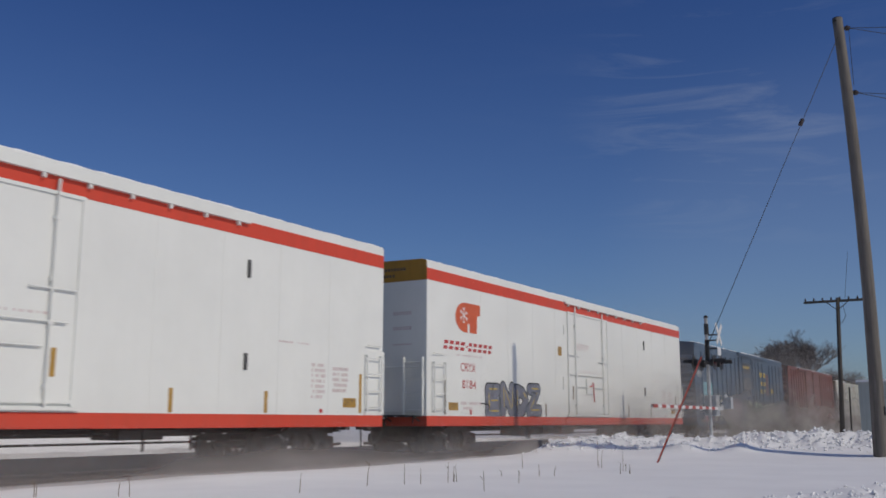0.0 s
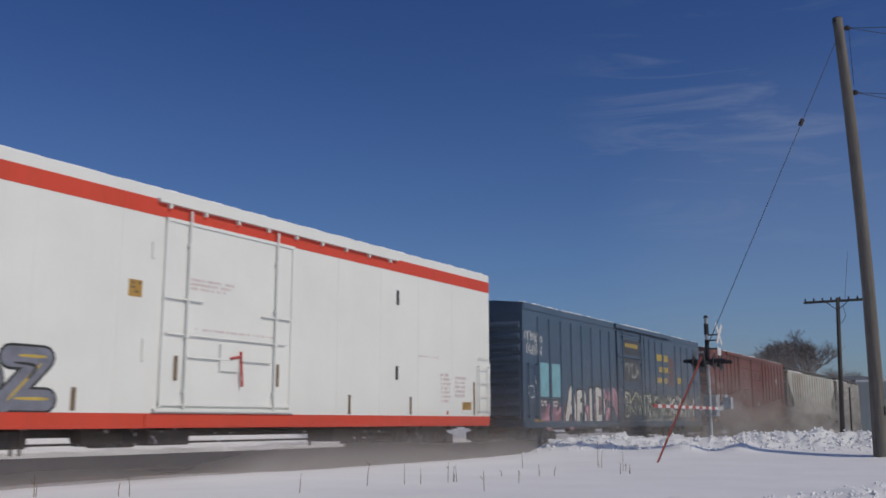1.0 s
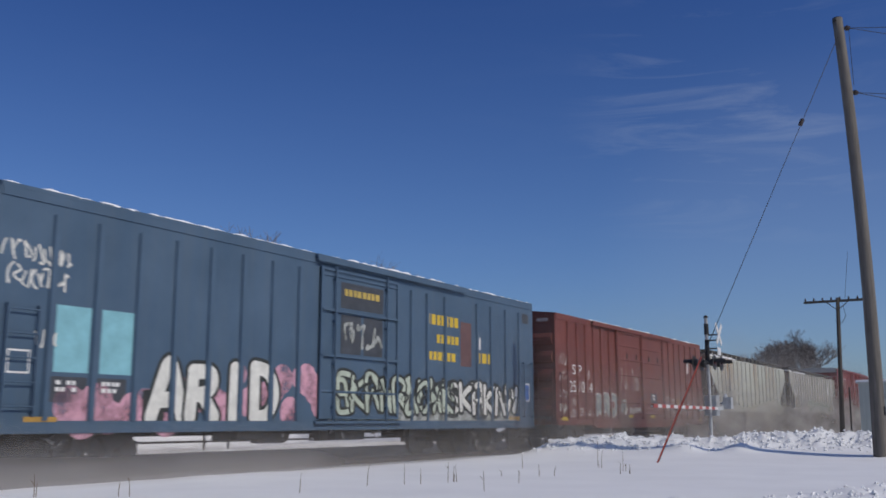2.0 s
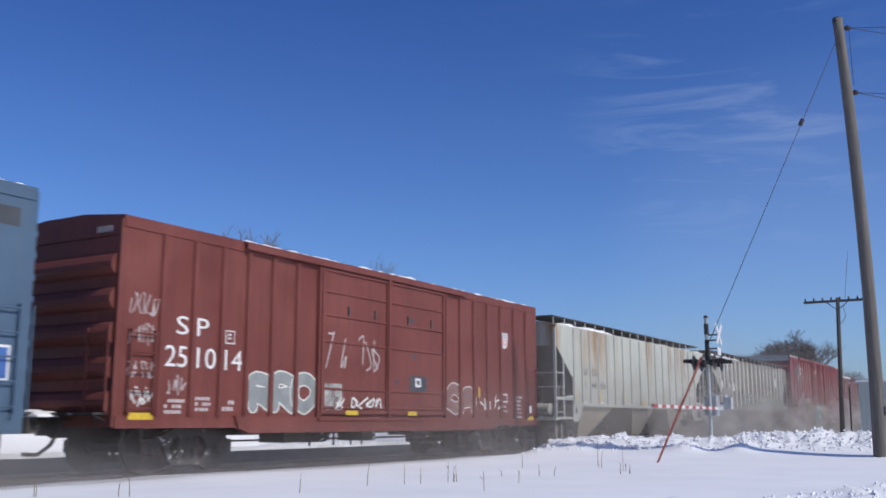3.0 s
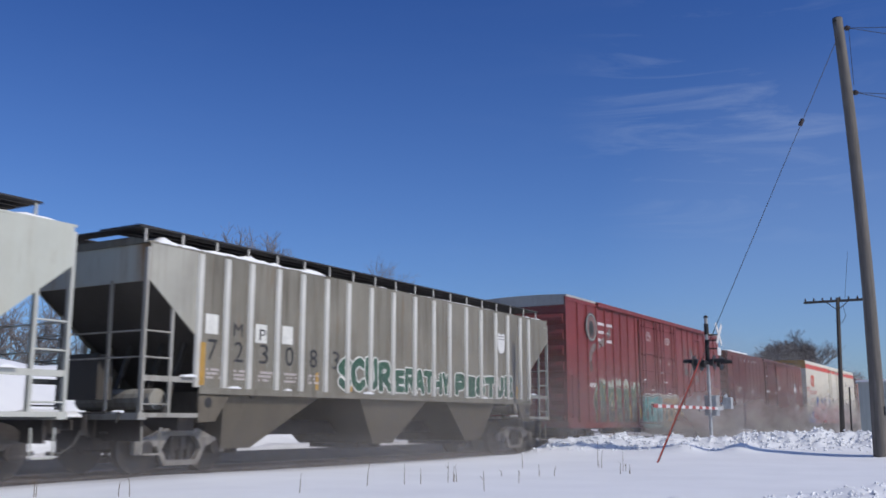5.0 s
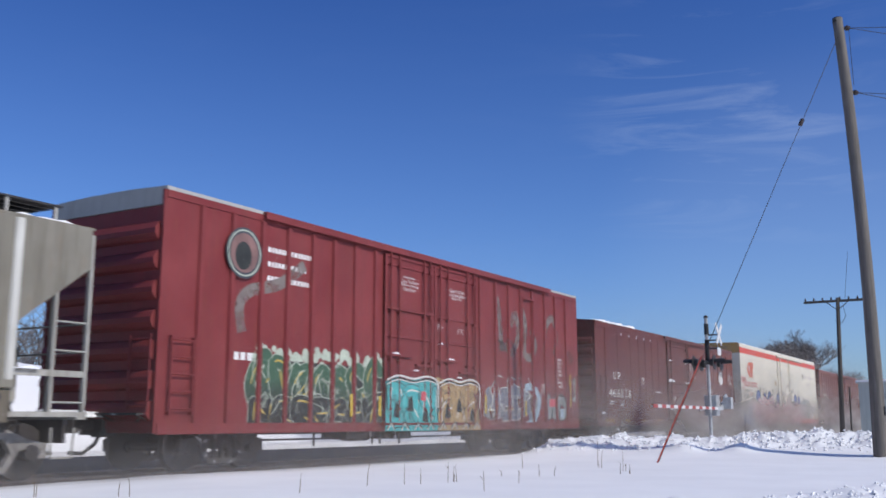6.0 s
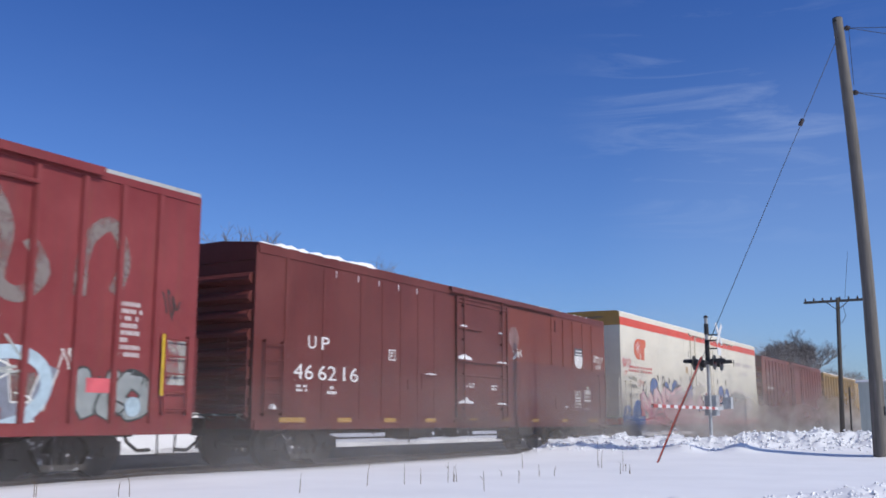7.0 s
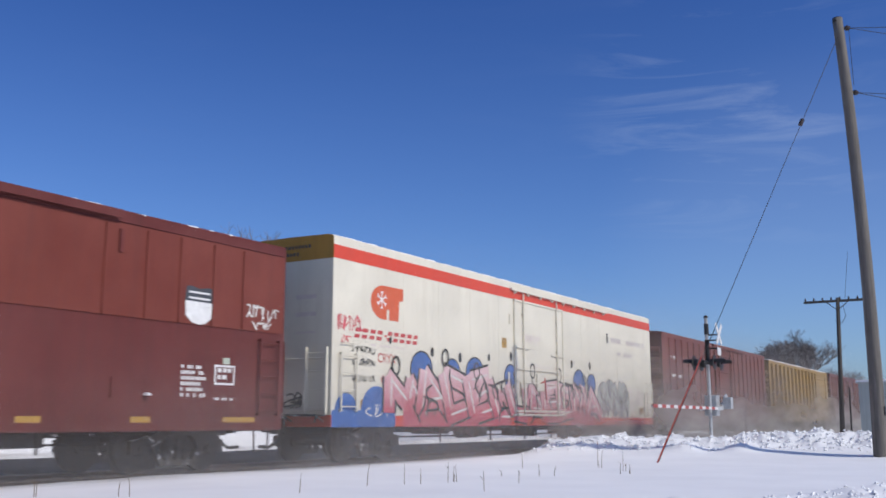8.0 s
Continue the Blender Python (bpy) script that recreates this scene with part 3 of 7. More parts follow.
def sprayed(name, parent, y0, y1, z0, z1, count, fill, outline, seed, fat=0.30, edge=0.10, accent=None, halo=None, lean=0.0, x=SIDE, label="", shapes=(), extra=0, wild=0.10, inner=0.0, word="", angular=False):
    """Sprayed abstract letter-like strokes in a row: halo cloud, outline, filling and small accents, each a part."""
    rng = random.Random(seed)
    w = (y1 - y0) / count
    layers = {"halo": bmesh.new(), "outline": bmesh.new(), "filling": bmesh.new(), "accent": bmesh.new()}
    if halo:
        n = int((y1 - y0) / 0.07)
        for i in range(n):
            disc(layers["halo"], y0 + (i + rng.random()) * (y1 - y0) / n, z1 - rng.uniform(-0.08, 0.16) * (z1 - z0), rng.uniform(0.05, 0.13), x + 0.005 + i * 0.00002, 9)
    for i in range(count):
        hh = (z1 - z0) * rng.uniform(0.86, 1.0)
        zb = z0 + rng.uniform(0, 0.06) * (z1 - z0)
        forms = ANGULAR if angular else STROKES
        strokes = list(LETTERS[word[i]]) if word else list(forms[shapes[i % len(shapes)]] if shapes else rng.choice(forms))
        if extra:
            strokes += [[(rng.uniform(0, 1), rng.uniform(0, 1)) for _ in range(3)] for _ in range(extra)]
        for j, stroke in enumerate(strokes):
            pts = []
            for u, v in stroke:
                u = 0.5 + (u - 0.5) * (rng.uniform(0.76, 0.88) if word else rng.uniform(0.95, 1.25)) + rng.uniform(-wild, wild)
                v = min(1, max(0, v + rng.uniform(-wild, wild)))
                m = fat * w / hh * 0.45
                pts.append((y0 + (i + u) * w + lean * (v - 0.5) * w, zb + hh * (m + v * (1 - 2 * m))))
            line = smooth_line(pts)
            k = i * 0.0008 + j * 0.00003
            for layer, wide, lift in (("outline", fat * w + 2 * edge * w, 0.007), ("filling", fat * w, 0.0074)):
                ribbon(layers[layer], line, wide, x + lift + k)
                for end, (ey, ez) in enumerate(() if angular else (line[0], line[-1])):
                    disc(layers[layer], ey, ez, wide * 0.5, x + lift + k + 0.00001 * (end + 1), 12)
            if accent:
                q = len(line) // 4
                ribbon(layers["accent"], [(p[0] + 0.06 * w, p[1] + 0.02) for p in line[q:q + 5]], fat * w * 0.11, x + 0.0078 + k, True)
    for i in range(int(count * inner)):
        y, z = rng.uniform(y0, y1), rng.uniform(z0, z1 - 0.3 * (z1 - z0))
        pts = [(y, z), (y + rng.uniform(-0.3, 0.3) * w, z + 0.2 * (z1 - z0)), (y + rng.uniform(-0.5, 0.5) * w, z + rng.uniform(0.2, 0.45) * (z1 - z0))]
        ribbon(layers["outline"], [p for p in smooth_line(pts) if p[1] < z1], edge * w * 0.9, x + 0.0082 + count * 0.0008 + i * 0.00003, True)
    made = None
    for key, mat in (("filling", fill), ("outline", outline), ("accent", accent), ("halo", halo)):
        if mat:
            ob = part(name if made is None else key, layers[key], mat, parent if made is None else made, label if made is None else "")
            if key in ("accent", "halo"):
                tagged(ob, kind="stuff")
            made = made or ob
        else:
            layers[key].free()
    return made


def scribble(parent, y0, y1, z0, z1, mat, seed, width=0.03, loops=5, x=SIDE):
    """A thin sprayed scrawl."""
    rng = random.Random(seed)
    bm = bmesh.new()
    for r in range(loops):
        c = y0 + (r + 0.5) * (y1 - y0) / loops
        w = (y1 - y0) / loops * 0.7
        pts = [(c + rng.uniform(-w, w), rng.uniform(z0, z1)) for _ in range(rng.randint(3, 5))]
        pts[0], pts[-1] = (pts[0][0], z0 + rng.random() * 0.3 * (z1 - z0)), (pts[-1][0], z1 - rng.random() * 0.3 * (z1 - z0))
        ribbon(bm, smooth_line(pts), width, x + 0.008 + r * 0.0003)
    return part("scrawl", bm, mat, parent)


def mark(name, parent, mat, y0, y1, z0, z1, x=SIDE, lift=0.004, label=""):
    bm = bmesh.new()
    rect(bm, y0, y1, z0, z1, x + lift)
    return part(name, bm, mat, parent, label)


def bars(name, parent, mat, y0, y1, z0, z1, rows, seed, x=SIDE, fill=0.8, piece=0.12, lean=0.0, lift=0.005):
    """Lines of small painted characters too small or worn to read: plain bars."""
    rng = random.Random(seed)
    bm = bmesh.new()
    step = (z1 - z0) / rows
    for r in range(rows):
        zt = z1 - r * step
        zb = zt - step * 0.62
        y = y0
        end = y1 - rng.random() * 0.25 * (y1 - y0) * (rows > 1)
        while y < end - piece * 0.5:
            w = piece * rng.uniform(0.7, 1.1)
            if rng.random() < fill:
                flat(bm, [(y, zb), (y + w * 0.72, zb), (y + w * 0.72 + lean, zt), (y + lean, zt)], x + lift)
            y += w
    return tagged(part(name, bm, mat, parent), kind="stuff")


def lettering(parent, words, mat, y0, y1, z0, z1, x=SIDE, lift=0.006, name="lettering"):
    """Words in the built-in font, fitted to a rectangle on the side."""
    cu = bpy.data.curves.new("lettering", "FONT")
    cu.body, cu.align_x = words, "CENTER"
    cu.resolution_u = 3
    src = bpy.data.objects.new("lettering", cu)
    me = bpy.data.meshes.new_from_object(src)
    bpy.data.objects.remove(src)
    co = np.empty(len(me.vertices) * 3)
    me.vertices.foreach_get("co", co)
    co = co.reshape(-1, 3)
    lo, hi = co.min(0), co.max(0)
    out = np.empty_like(co)
    out[:, 0] = x + lift
    out[:, 1] = y0 + (co[:, 0] - lo[0]) / max(hi[0] - lo[0], 1e-6) * (y1 - y0)
    out[:, 2] = z0 + (co[:, 1] - lo[1]) / max(hi[1] - lo[1], 1e-6) * (z1 - z0)
    me.vertices.foreach_set("co", out.ravel())
    me.materials.clear()
    me.materials.append(mat)
    ob = new(name, me)
    ob.parent = parent
    return ob


# ---- running gear and common parts ----
WHEELS = []


def truck_meshes():
    bm = bmesh.new()
    prism(bm, [(-1.14, 0.36), (-1.14, 0.60), (-0.80, 0.66), (-0.40, 0.82), (0.40, 0.82), (0.80, 0.66), (1.14, 0.60), (1.14, 0.36), (0.93, 0.36),
               (0.93, 0.50), (0.66, 0.50), (0.52, 0.40), (0.40, 0.60), (0.30, 0.68), (-0.30, 0.68), (-0.40, 0.60), (-0.52, 0.40), (-0.66, 0.50), (-0.93, 0.50), (-0.93, 0.36)], "x", -0.07, 0.07)
    prism(bm, [(-0.62, 0.46), (-0.42, 0.14), (0.42, 0.14), (0.62, 0.46), (0.50, 0.46), (0.36, 0.24), (-0.36, 0.24), (-0.50, 0.46)], "x", -0.06, 0.06)
    frame_me = mesh_of("side_frame", bm, CAKED)
    bm = bmesh.new()
    for y in (-0.2, 0.0, 0.2):
        for k in range(5):
            rod(bm, (0, y, 0.25 + k * 0.08), (0, y, 0.29 + k * 0.08), 0.085, 10)
        rod(bm, (0, y, 0.24), (0, y, 0.66), 0.055, 8)
    spring_me = mesh_of("springs", bm, CAKED)
    bm = bmesh.new()
    box(bm, -1.05, 1.05, -0.2, 0.2, 0.42, 0.70)
    box(bm, -0.35, 0.35, -0.25, 0.25, 0.70, 0.78)
    bolster_me = mesh_of("truck", bm, IRON, 0.02)
    bm = bmesh.new()
    rod(bm, (-1.0, 0, 0), (1.0, 0, 0), 0.075, 10)
    for s in (-1, 1):
        for a, b, r in ((0.68, 0.695, 0.485), (0.695, 0.82, 0.457), (0.60, 0.90, 0.12)):
            rod(bm, (s * a, 0, 0), (s * b, 0, 0), r, 28)
        rod(bm, (s * 0.822, 0, 0), (s * 0.826, 0, 0), 0.40, 24)
        rod(bm, (s * 0.93, 0, 0), (s * 1.12, 0, 0), 0.13, 12)
        box(bm, s * 1.12 - 0.01, s * 1.12 + 0.01, -0.05, 0.05, -0.05, 0.05)
    wheel_me = mesh_of("wheelset", bm, IRON)
    return frame_me, spring_me, bolster_me, wheel_me


FRAME_ME, SPRING_ME, BOLSTER_ME, WHEEL_ME = truck_meshes()
DUSTY_FRAME_ME = FRAME_ME.copy()
DUSTY_FRAME_ME.materials.clear()
DUSTY_FRAME_ME.materials.append(plain("dusty_iron", (0.22, 0.205, 0.19), 0.8, 0, 0.45, 5))


def add_trucks(car, ys, frame_me=None):
    for y in ys:
        t = share("truck", BOLSTER_ME, car, (0, y, 0))
        for x in (-1.02, 1.02):
            share("side_frame", frame_me or FRAME_ME, t, (x, 0, 0))
            share("springs", SPRING_ME, t, (x, 0, 0))
        for dy in (-0.86, 0.86):
            WHEELS.append(share("wheelset", WHEEL_ME, t, (0, dy, 0.457)))


def coupler_mesh():
    bm = bmesh.new()
    box(bm, -0.09, 0.09, -0.45, 0.35, 0.79, 0.97)
    prism(bm, [(-0.20, -0.42), (-0.10, -0.74), (0.02, -0.74), (0.02, -0.58), (0.12, -0.70), (0.22, -0.66), (0.18, -0.42)], "z", 0.74, 1.02)
    box(bm, -0.32, 0.32, -0.10, 0.02, 0.70, 1.06)
    rod(bm, (-0.1, -0.06, 1.10), (1.25, -0.06, 1.10), 0.018, 6)
    rod(bm, (1.25, -0.06, 1.10), (1.25, -0.12, 0.92), 0.018, 6)
    return mesh_of("coupler", bm, CAKED)


def hose_mesh():
    bm = bmesh.new()
    pts = [(0.3, -0.1, 0.78), (0.33, -0.25, 0.55), (0.25, -0.45, 0.38), (0.12, -0.66, 0.40)]
    for a, b in zip(pts, pts[1:]):
        rod(bm, a, b, 0.035, 8)
    return mesh_of("air_hose", bm, BLACK)


def snow_cap_mesh():
    bm = bmesh.new()
    prism(bm, [(-0.46, 1.021), (0.44, 1.021), (0.38, 1.08), (0.22, 1.13), (0.05, 1.10), (-0.12, 1.16), (-0.30, 1.12), (-0.42, 1.06)], "y", -0.62, -0.16)
    return mesh_of("snow_cap", bm, SNOW, 0.015, True)


COUPLER_ME, HOSE_ME, SNOW_CAP_ME = coupler_mesh(), hose_mesh(), snow_cap_mesh()


def slung_gear(car, length, rng):
    """Brake cylinders, pipes, straps and boxes hung below the floor."""
    bm = bmesh.new()
    y = length * 0.38
    rod(bm, (0.55, y, 0.68), (0.55, y + 0.75, 0.68), 0.17, 14)
    rod(bm, (-0.55, y + 1.2, 0.66), (-0.55, y + 2.2, 0.66), 0.22, 14)
    box(bm, 0.75, 1.05, y + 1.6, y + 2.0, 0.52, 0.86)
    rod(bm, (0.5, 2.4, 0.55), (0.5, length - 2.4, 0.55), 0.022, 6)
    rod(bm, (0.95, y + 2, 0.72), (0.95, length - 2.6, 0.72), 0.022, 6)
    part("brake_gear", bm, CAKED, car)
    bm = bmesh.new()
    box(bm, 1.30, 1.34, 0, 0.03, 0.42, 0.85)
    me = mesh_of("hanger_strap", bm, IRON)
    for i in range(5):
        share("hanger_strap", me, car, (0, rng.uniform(3.8, length - 3.8), 0))
    # boxes and pipes slung below the floor
    for i in range(3):
        bm = bmesh.new()
        y = 4.3 + (i + rng.uniform(0.1, 0.6)) * (length - 9.0) / 3
        w, d = rng.uniform(0.5, 1.2), rng.uniform(0.18, 0.32)
        box(bm, 0.5, 1.25, y, y + w, 0.80 - d, 0.80)
        part("slung_box", bm, CAKED if i == 1 else IRON, car, bevel=0.02)


def underframe(car, length, seed, slung=True):
    rng = random.Random(seed)
    bm = bmesh.new()
    box(bm, -0.22, 0.22, 0.1, length - 0.1, 0.66, 0.98)
    for i in range(7 if slung else 0):
        y = 4.2 + i * (length - 8.4) / 6
        box(bm, -1.5, 1.5, y - 0.05, y + 0.05, 0.80, 0.98)
    part("underframe", bm, IRON, car)
    if slung:
        slung_gear(car, length, rng)
    for end, turn in ((0.0, 0), (length, 180)):
        share("coupler", COUPLER_ME, car, (0, end, 0), (0, 0, turn))
        share("air_hose", HOSE_ME, car, (0, end, 0), (0, 0, turn))
        share("snow_cap", SNOW_CAP_ME, car, (0, end, 0), (0, 0, turn))


def ladder(car, y0, y1, z0, z1, rungs, mat, x=SIDE + 0.08, r=0.016, name="ladder"):
    bm = bmesh.new()
    for y in (y0, y1):
        box(bm, x - 0.012, x + 0.012, y - 0.022, y + 0.022, z0, z1)
        box(bm, x - 0.09, x, y - 0.02, y + 0.02, z1 - 0.05, z1 - 0.01)
        box(bm, x - 0.09, x, y - 0.02, y + 0.02, z0 + 0.02, z0 + 0.06)
    for i in range(rungs):
        z = z0 + 0.12 + i * (z1 - z0 - 0.2) / max(rungs - 1, 1)
        rod(bm, (x, y0, z), (x, y1, z), r, 6)
    return part(name, bm, mat, car)


def end_ladder(car, x0, x1, y, z0, z1, rungs, mat):
    bm = bmesh.new()
    for x in (x0, x1):
        box(bm, x - 0.022, x + 0.022, y - 0.012, y + 0.012, z0, z1)
    for i in range(rungs):
        z = z0 + 0.12 + i * (z1 - z0 - 0.2) / max(rungs - 1, 1)
        rod(bm, (x0, y, z), (x1, y, z), 0.016, 6)
    return part("end_ladder", bm, mat, car)


def step_stirrup(car, y, mat):
    bm = bmesh.new()
    rod(bm, (1.5, y - 0.22, 0.85), (1.5, y - 0.20, 0.38), 0.018, 6)
    rod(bm, (1.5, y + 0.22, 0.85), (1.5, y + 0.20, 0.38), 0.018, 6)
    box(bm, 1.46, 1.54, y - 0.2, y + 0.2, 0.36, 0.39)
    part("stirrup", bm, mat, car)


def post_set(car, ys, z0, z1, mat, depth=0.055, half=0.045, name="side_post", x=SIDE):
    bm = bmesh.new()
    prism(bm, [(x - 0.01, -half * 1.5), (x + 0.012, -half * 1.5), (x + depth, -half), (x + depth, half), (x + 0.012, half * 1.5), (x - 0.01, half * 1.5)], "z", z0, z1)
    me = mesh_of(name, bm, mat)
    for y in ys:
        share(name, me, car, (0, y, 0))


def snow_strip(car, y0, y1, z, seed, x=SIDE, width=0.5, thick=0.05, overhang=0.03):
    """A ragged crust of snow lying along the edge of a roof."""
    rng = random.Random(seed)
    n = max(4, int((y1 - y0) / 0.18))
    bm = bmesh.new()
    rows = []
    for i in range(n + 1):
        y = y0 + (y1 - y0) * i / n
        h = thick * rng.uniform(0.25, 1.2) * (1 if 0 < i < n else 0.2)
        o = overhang * rng.uniform(-0.6, 1.0)
        rows.append([bm.verts.new(p) for p in ((x - width, y, z - 0.01), (x - width, y, z + h * 1.1), (x - 0.06 + o, y, z + h), (x + o, y, z + h * 0.5), (x + o * 0.8, y, z - 0.01))])
    for a, b in zip(rows, rows[1:]):
        for k in range(4):
            bm.faces.new((a[k], a[k + 1], b[k + 1], b[k]))
    bm.faces.new(rows[0])
    bm.faces.new(rows[-1][::-1])
    part("snow_crust", bm, SNOW, car, "crusted white snow", smooth=True)


def snow_clump(car, y, z, w, h, seed, x=SIDE + 0.06):
    rng = random.Random(seed)
    bm = bmesh.new()
    n = 7
    top = [(y - w / 2, z)] + [(y - w / 2 + w * (i + 0.5) / n, z + h * math.sin(math.pi * (i + 0.7) / (n + 0.6)) * rng.uniform(0.6, 1.1)) for i in range(n)] + [(y + w / 2, z)]
    prism(bm, top, "x", x - 0.09, x + 0.03)
    part("snow_clump", bm, SNOW, car, "wind-packed snow on a ledge")


def ribbed_end(car, y, sign, z0, z1, count, mat, width=1.5):
    """Pressed-steel car end: horizontal tapered corrugations."""
    bm = bmesh.new()
    box(bm, -SIDE + 0.01, SIDE - 0.01, min(y, y + sign * 0.03), max(y, y + sign * 0.03), z0, z1)
    panel = part("end_panel", bm, mat, car)
    step = (z1 - z0 - 0.25) / count
    h = step * 0.72
    bm = bmesh.new()
    prism(bm, [(y + sign * 0.02, 0), (y + sign * 0.10, h * 0.14), (y + sign * 0.16, h * 0.36), (y + sign * 0.16, h * 0.60), (y + sign * 0.10, h * 0.86), (y + sign * 0.02, h)], "x", -width, width)
    me = mesh_of("corrugation", bm, mat)
    for i in range(count):
        share("corrugation", me, panel, (0, 0, z0 + 0.12 + i * step))


def roof_part(car, length, z, rise, mat, over=0.03, ribs=0, x=SIDE):
    bm = bmesh.new()
    xs = x + over
    prism(bm, [(-xs, z - 0.06), (xs, z - 0.06), (xs, z + 0.01), (x * 0.35, z + rise), (-x * 0.35, z + rise), (-xs, z + 0.01)], "y", -0.02, length + 0.02)
    for i in range(ribs):
        y = (i + 0.5) * length / ribs
        prism(bm, [(-x, z + 0.012), (-x * 0.35, z + rise + 0.03), (x * 0.35, z + rise + 0.03), (x, z + 0.012)], "y", y - 0.04, y + 0.04)
    part("roof", bm, mat, car)


def end_platform(car, y, sign, mat):
    bm = bmesh.new()
    box(bm, -1.45, 1.45, min(y, y + sign * 0.32), max(y, y + sign * 0.32), 1.06, 1.10)
    for x in (-1.4, -0.5, 0.5, 1.4):
        rod(bm, (x, y, 0.95), (x, y + sign * 0.3, 1.07), 0.02, 6)
    part("end_platform", bm, mat, car)


# ---- cars ----
CARS = []


def start_car(name, label, y0):
    car = thing(name, label, "freight car", "cars of the freight train", (TRACK_X, y0, 0))
    CARS.append(car)
    return car


def shield(car, y0, y1, z0, z1, top_mat, field_mat, split=0.62, stripes=0, x=SIDE):
    w, c = y1 - y0, (y0 + y1) / 2
    zs = z0 + (z1 - z0) * split
    bm = bmesh.new()
    flat(bm, [(y0, zs), (y0 + 0.02, z0 + (z1 - z0) * 0.22), (y0 + w * 0.25, z0 + (z1 - z0) * 0.05), (c, z0), (y1 - w * 0.25, z0 + (z1 - z0) * 0.05), (y1 - 0.02, z0 + (z1 - z0) * 0.22), (y1, zs)], x + 0.006)
    ob = part("emblem", bm, field_mat, car, "white shield emblem with a darker head")
    bm = bmesh.new()
    flat(bm, [(y0 - 0.01, zs), (y1 + 0.01, zs), (y1 - 0.02, z1 - 0.04), (y1, z1 - 0.02), (c + w * 0.3, z1), (c, z1 - 0.04), (c - w * 0.3, z1), (y0, z1 - 0.02), (y0 + 0.02, z1 - 0.04)], x + 0.007)
    part("emblem_head", bm, top_mat, ob)
    bm = bmesh.new()
    for r in range(2):
        zb = zs + (z1 - zs) * (0.15 + 0.38 * r)
        rect(bm, y0 + w * 0.12, y1 - w * 0.12, zb, zb + (z1 - zs) * 0.13, x + 0.009)
    part("emblem_bars", bm, field_mat if top_mat is not field_mat else DARK_STENCIL, ob)
    if stripes:
        bm = bmesh.new()
        for i in range(stripes):
            y = y0 + w * (i + 0.75) / (stripes + 0.5)
            rect(bm, y, y + w * 0.07, z0 + 0.08, zs - 0.01, x + 0.009)
        part("emblem_stripes", bm, RED_STENCIL, ob)


def reefer(y0, label, body, sprayed_over=0):
    L = 21.4
    car = start_car("refrigerator_car", label, y0)
    bm = bmesh.new()
    box(bm, -SIDE, SIDE, 0, L, 1.09, 4.95)
    part("body", bm, body, car)
    for s, nm in ((1, "side_stripe"), (-1, "side_stripe")):
        bm = bmesh.new()
        box(bm, min(s * SIDE, s * (SIDE + 0.006)), max(s * SIDE, s * (SIDE + 0.006)), 0.0, L, 4.64, 4.95)
        part(nm, bm, ORANGE_RED, car, "orange-red stripe")
    bm = bmesh.new()
    box(bm, -SIDE - 0.01, SIDE + 0.01, 0.0, L, 0.83, 1.088)
    box(bm, SIDE - 0.05, SIDE + 0.03, 8.7, 13.0, 0.84, 1.06)
    part("side_sill", bm, ORANGE_RED, car, "orange-red side sill")
    bm = bmesh.new()
    prism(bm, [(-SIDE, 4.951), (SIDE, 4.951), (SIDE, 5.12), (SIDE - 0.04, 5.17), (SIDE - 0.15, 5.195), (0.5, 5.215), (-0.5, 5.215), (-SIDE + 0.15, 5.195), (-SIDE + 0.04, 5.17), (-SIDE, 5.12)], "y", 0.0, L)
    part("roof", bm, body, car)
    snow_strip(car, 0.1, L - 0.1, 5.18, int(y0) + 7, SIDE - 0.08, 0.9, 0.03, 0.03)
    for y, s in ((0.0, -1), (L, 1)):
        bm = bmesh.new()
        ya, yb = sorted((y, y + s * 0.006))
        prism(bm, [(-SIDE, 4.63), (SIDE, 4.63), (SIDE, 5.12), (SIDE - 0.04, 5.17), (SIDE - 0.15, 5.195), (0.5, 5.215), (-0.5, 5.215), (-SIDE + 0.15, 5.195), (-SIDE + 0.04, 5.17), (-SIDE, 5.12)], "y", ya, yb)
        part("end_band", bm, END_OCHRE, car, "ochre band")
        end_platform(car, y, s, CAKED)
        ladder_mat = body
        end_ladder(car, SIDE - 0.62, SIDE - 0.06, y + s * 0.10, 1.12, 2.55, 4, ladder_mat)
        bm = bmesh.new()
        for x in (SIDE - 0.08, SIDE - 0.66, -0.62):
            box(bm, x - 0.035, x + 0.035, min(y + s * 0.06, y + s * 0.14), max(y + s * 0.06, y + s * 0.14), 1.12, 2.6)
        rod(bm, (-0.62, y + s * 0.1, 2.35), (SIDE - 0.1, y + s * 0.1, 2.35), 0.018, 6)
        rod(bm, (-0.62, y + s * 0.1, 1.2), (SIDE - 0.1, y + s * 0.1, 1.2), 0.018, 6)
        part("end_railing", bm, body, car)
    bm = bmesh.new()
    box(bm, -0.75, -0.3, -0.22, 0.0, 1.72, 2.35)
    part("brake_box", bm, ORANGE_RED, car, "small red box on the car end")
    bm = bmesh.new()
    for k in range(2):
        for i in range(12 - 3 * k):
            xx = 0.9 - i * 0.10 - k * 0.35
            box(bm, xx - 0.03, xx + 0.03, -0.010, -0.0065, 4.92 - k * 0.17, 5.0 - k * 0.17)
    tagged(part("end_lettering", bm, DARK_STENCIL, car), kind="stuff")
    bm = bmesh.new()
    for z in (2.95, 3.35, 3.40, 3.75, 3.80):
        for k in range(6):
            xx = 0.55 + k * 0.10
            box(bm, xx, xx + 0.07, -0.006, -0.002, z - 0.02, z + 0.02)
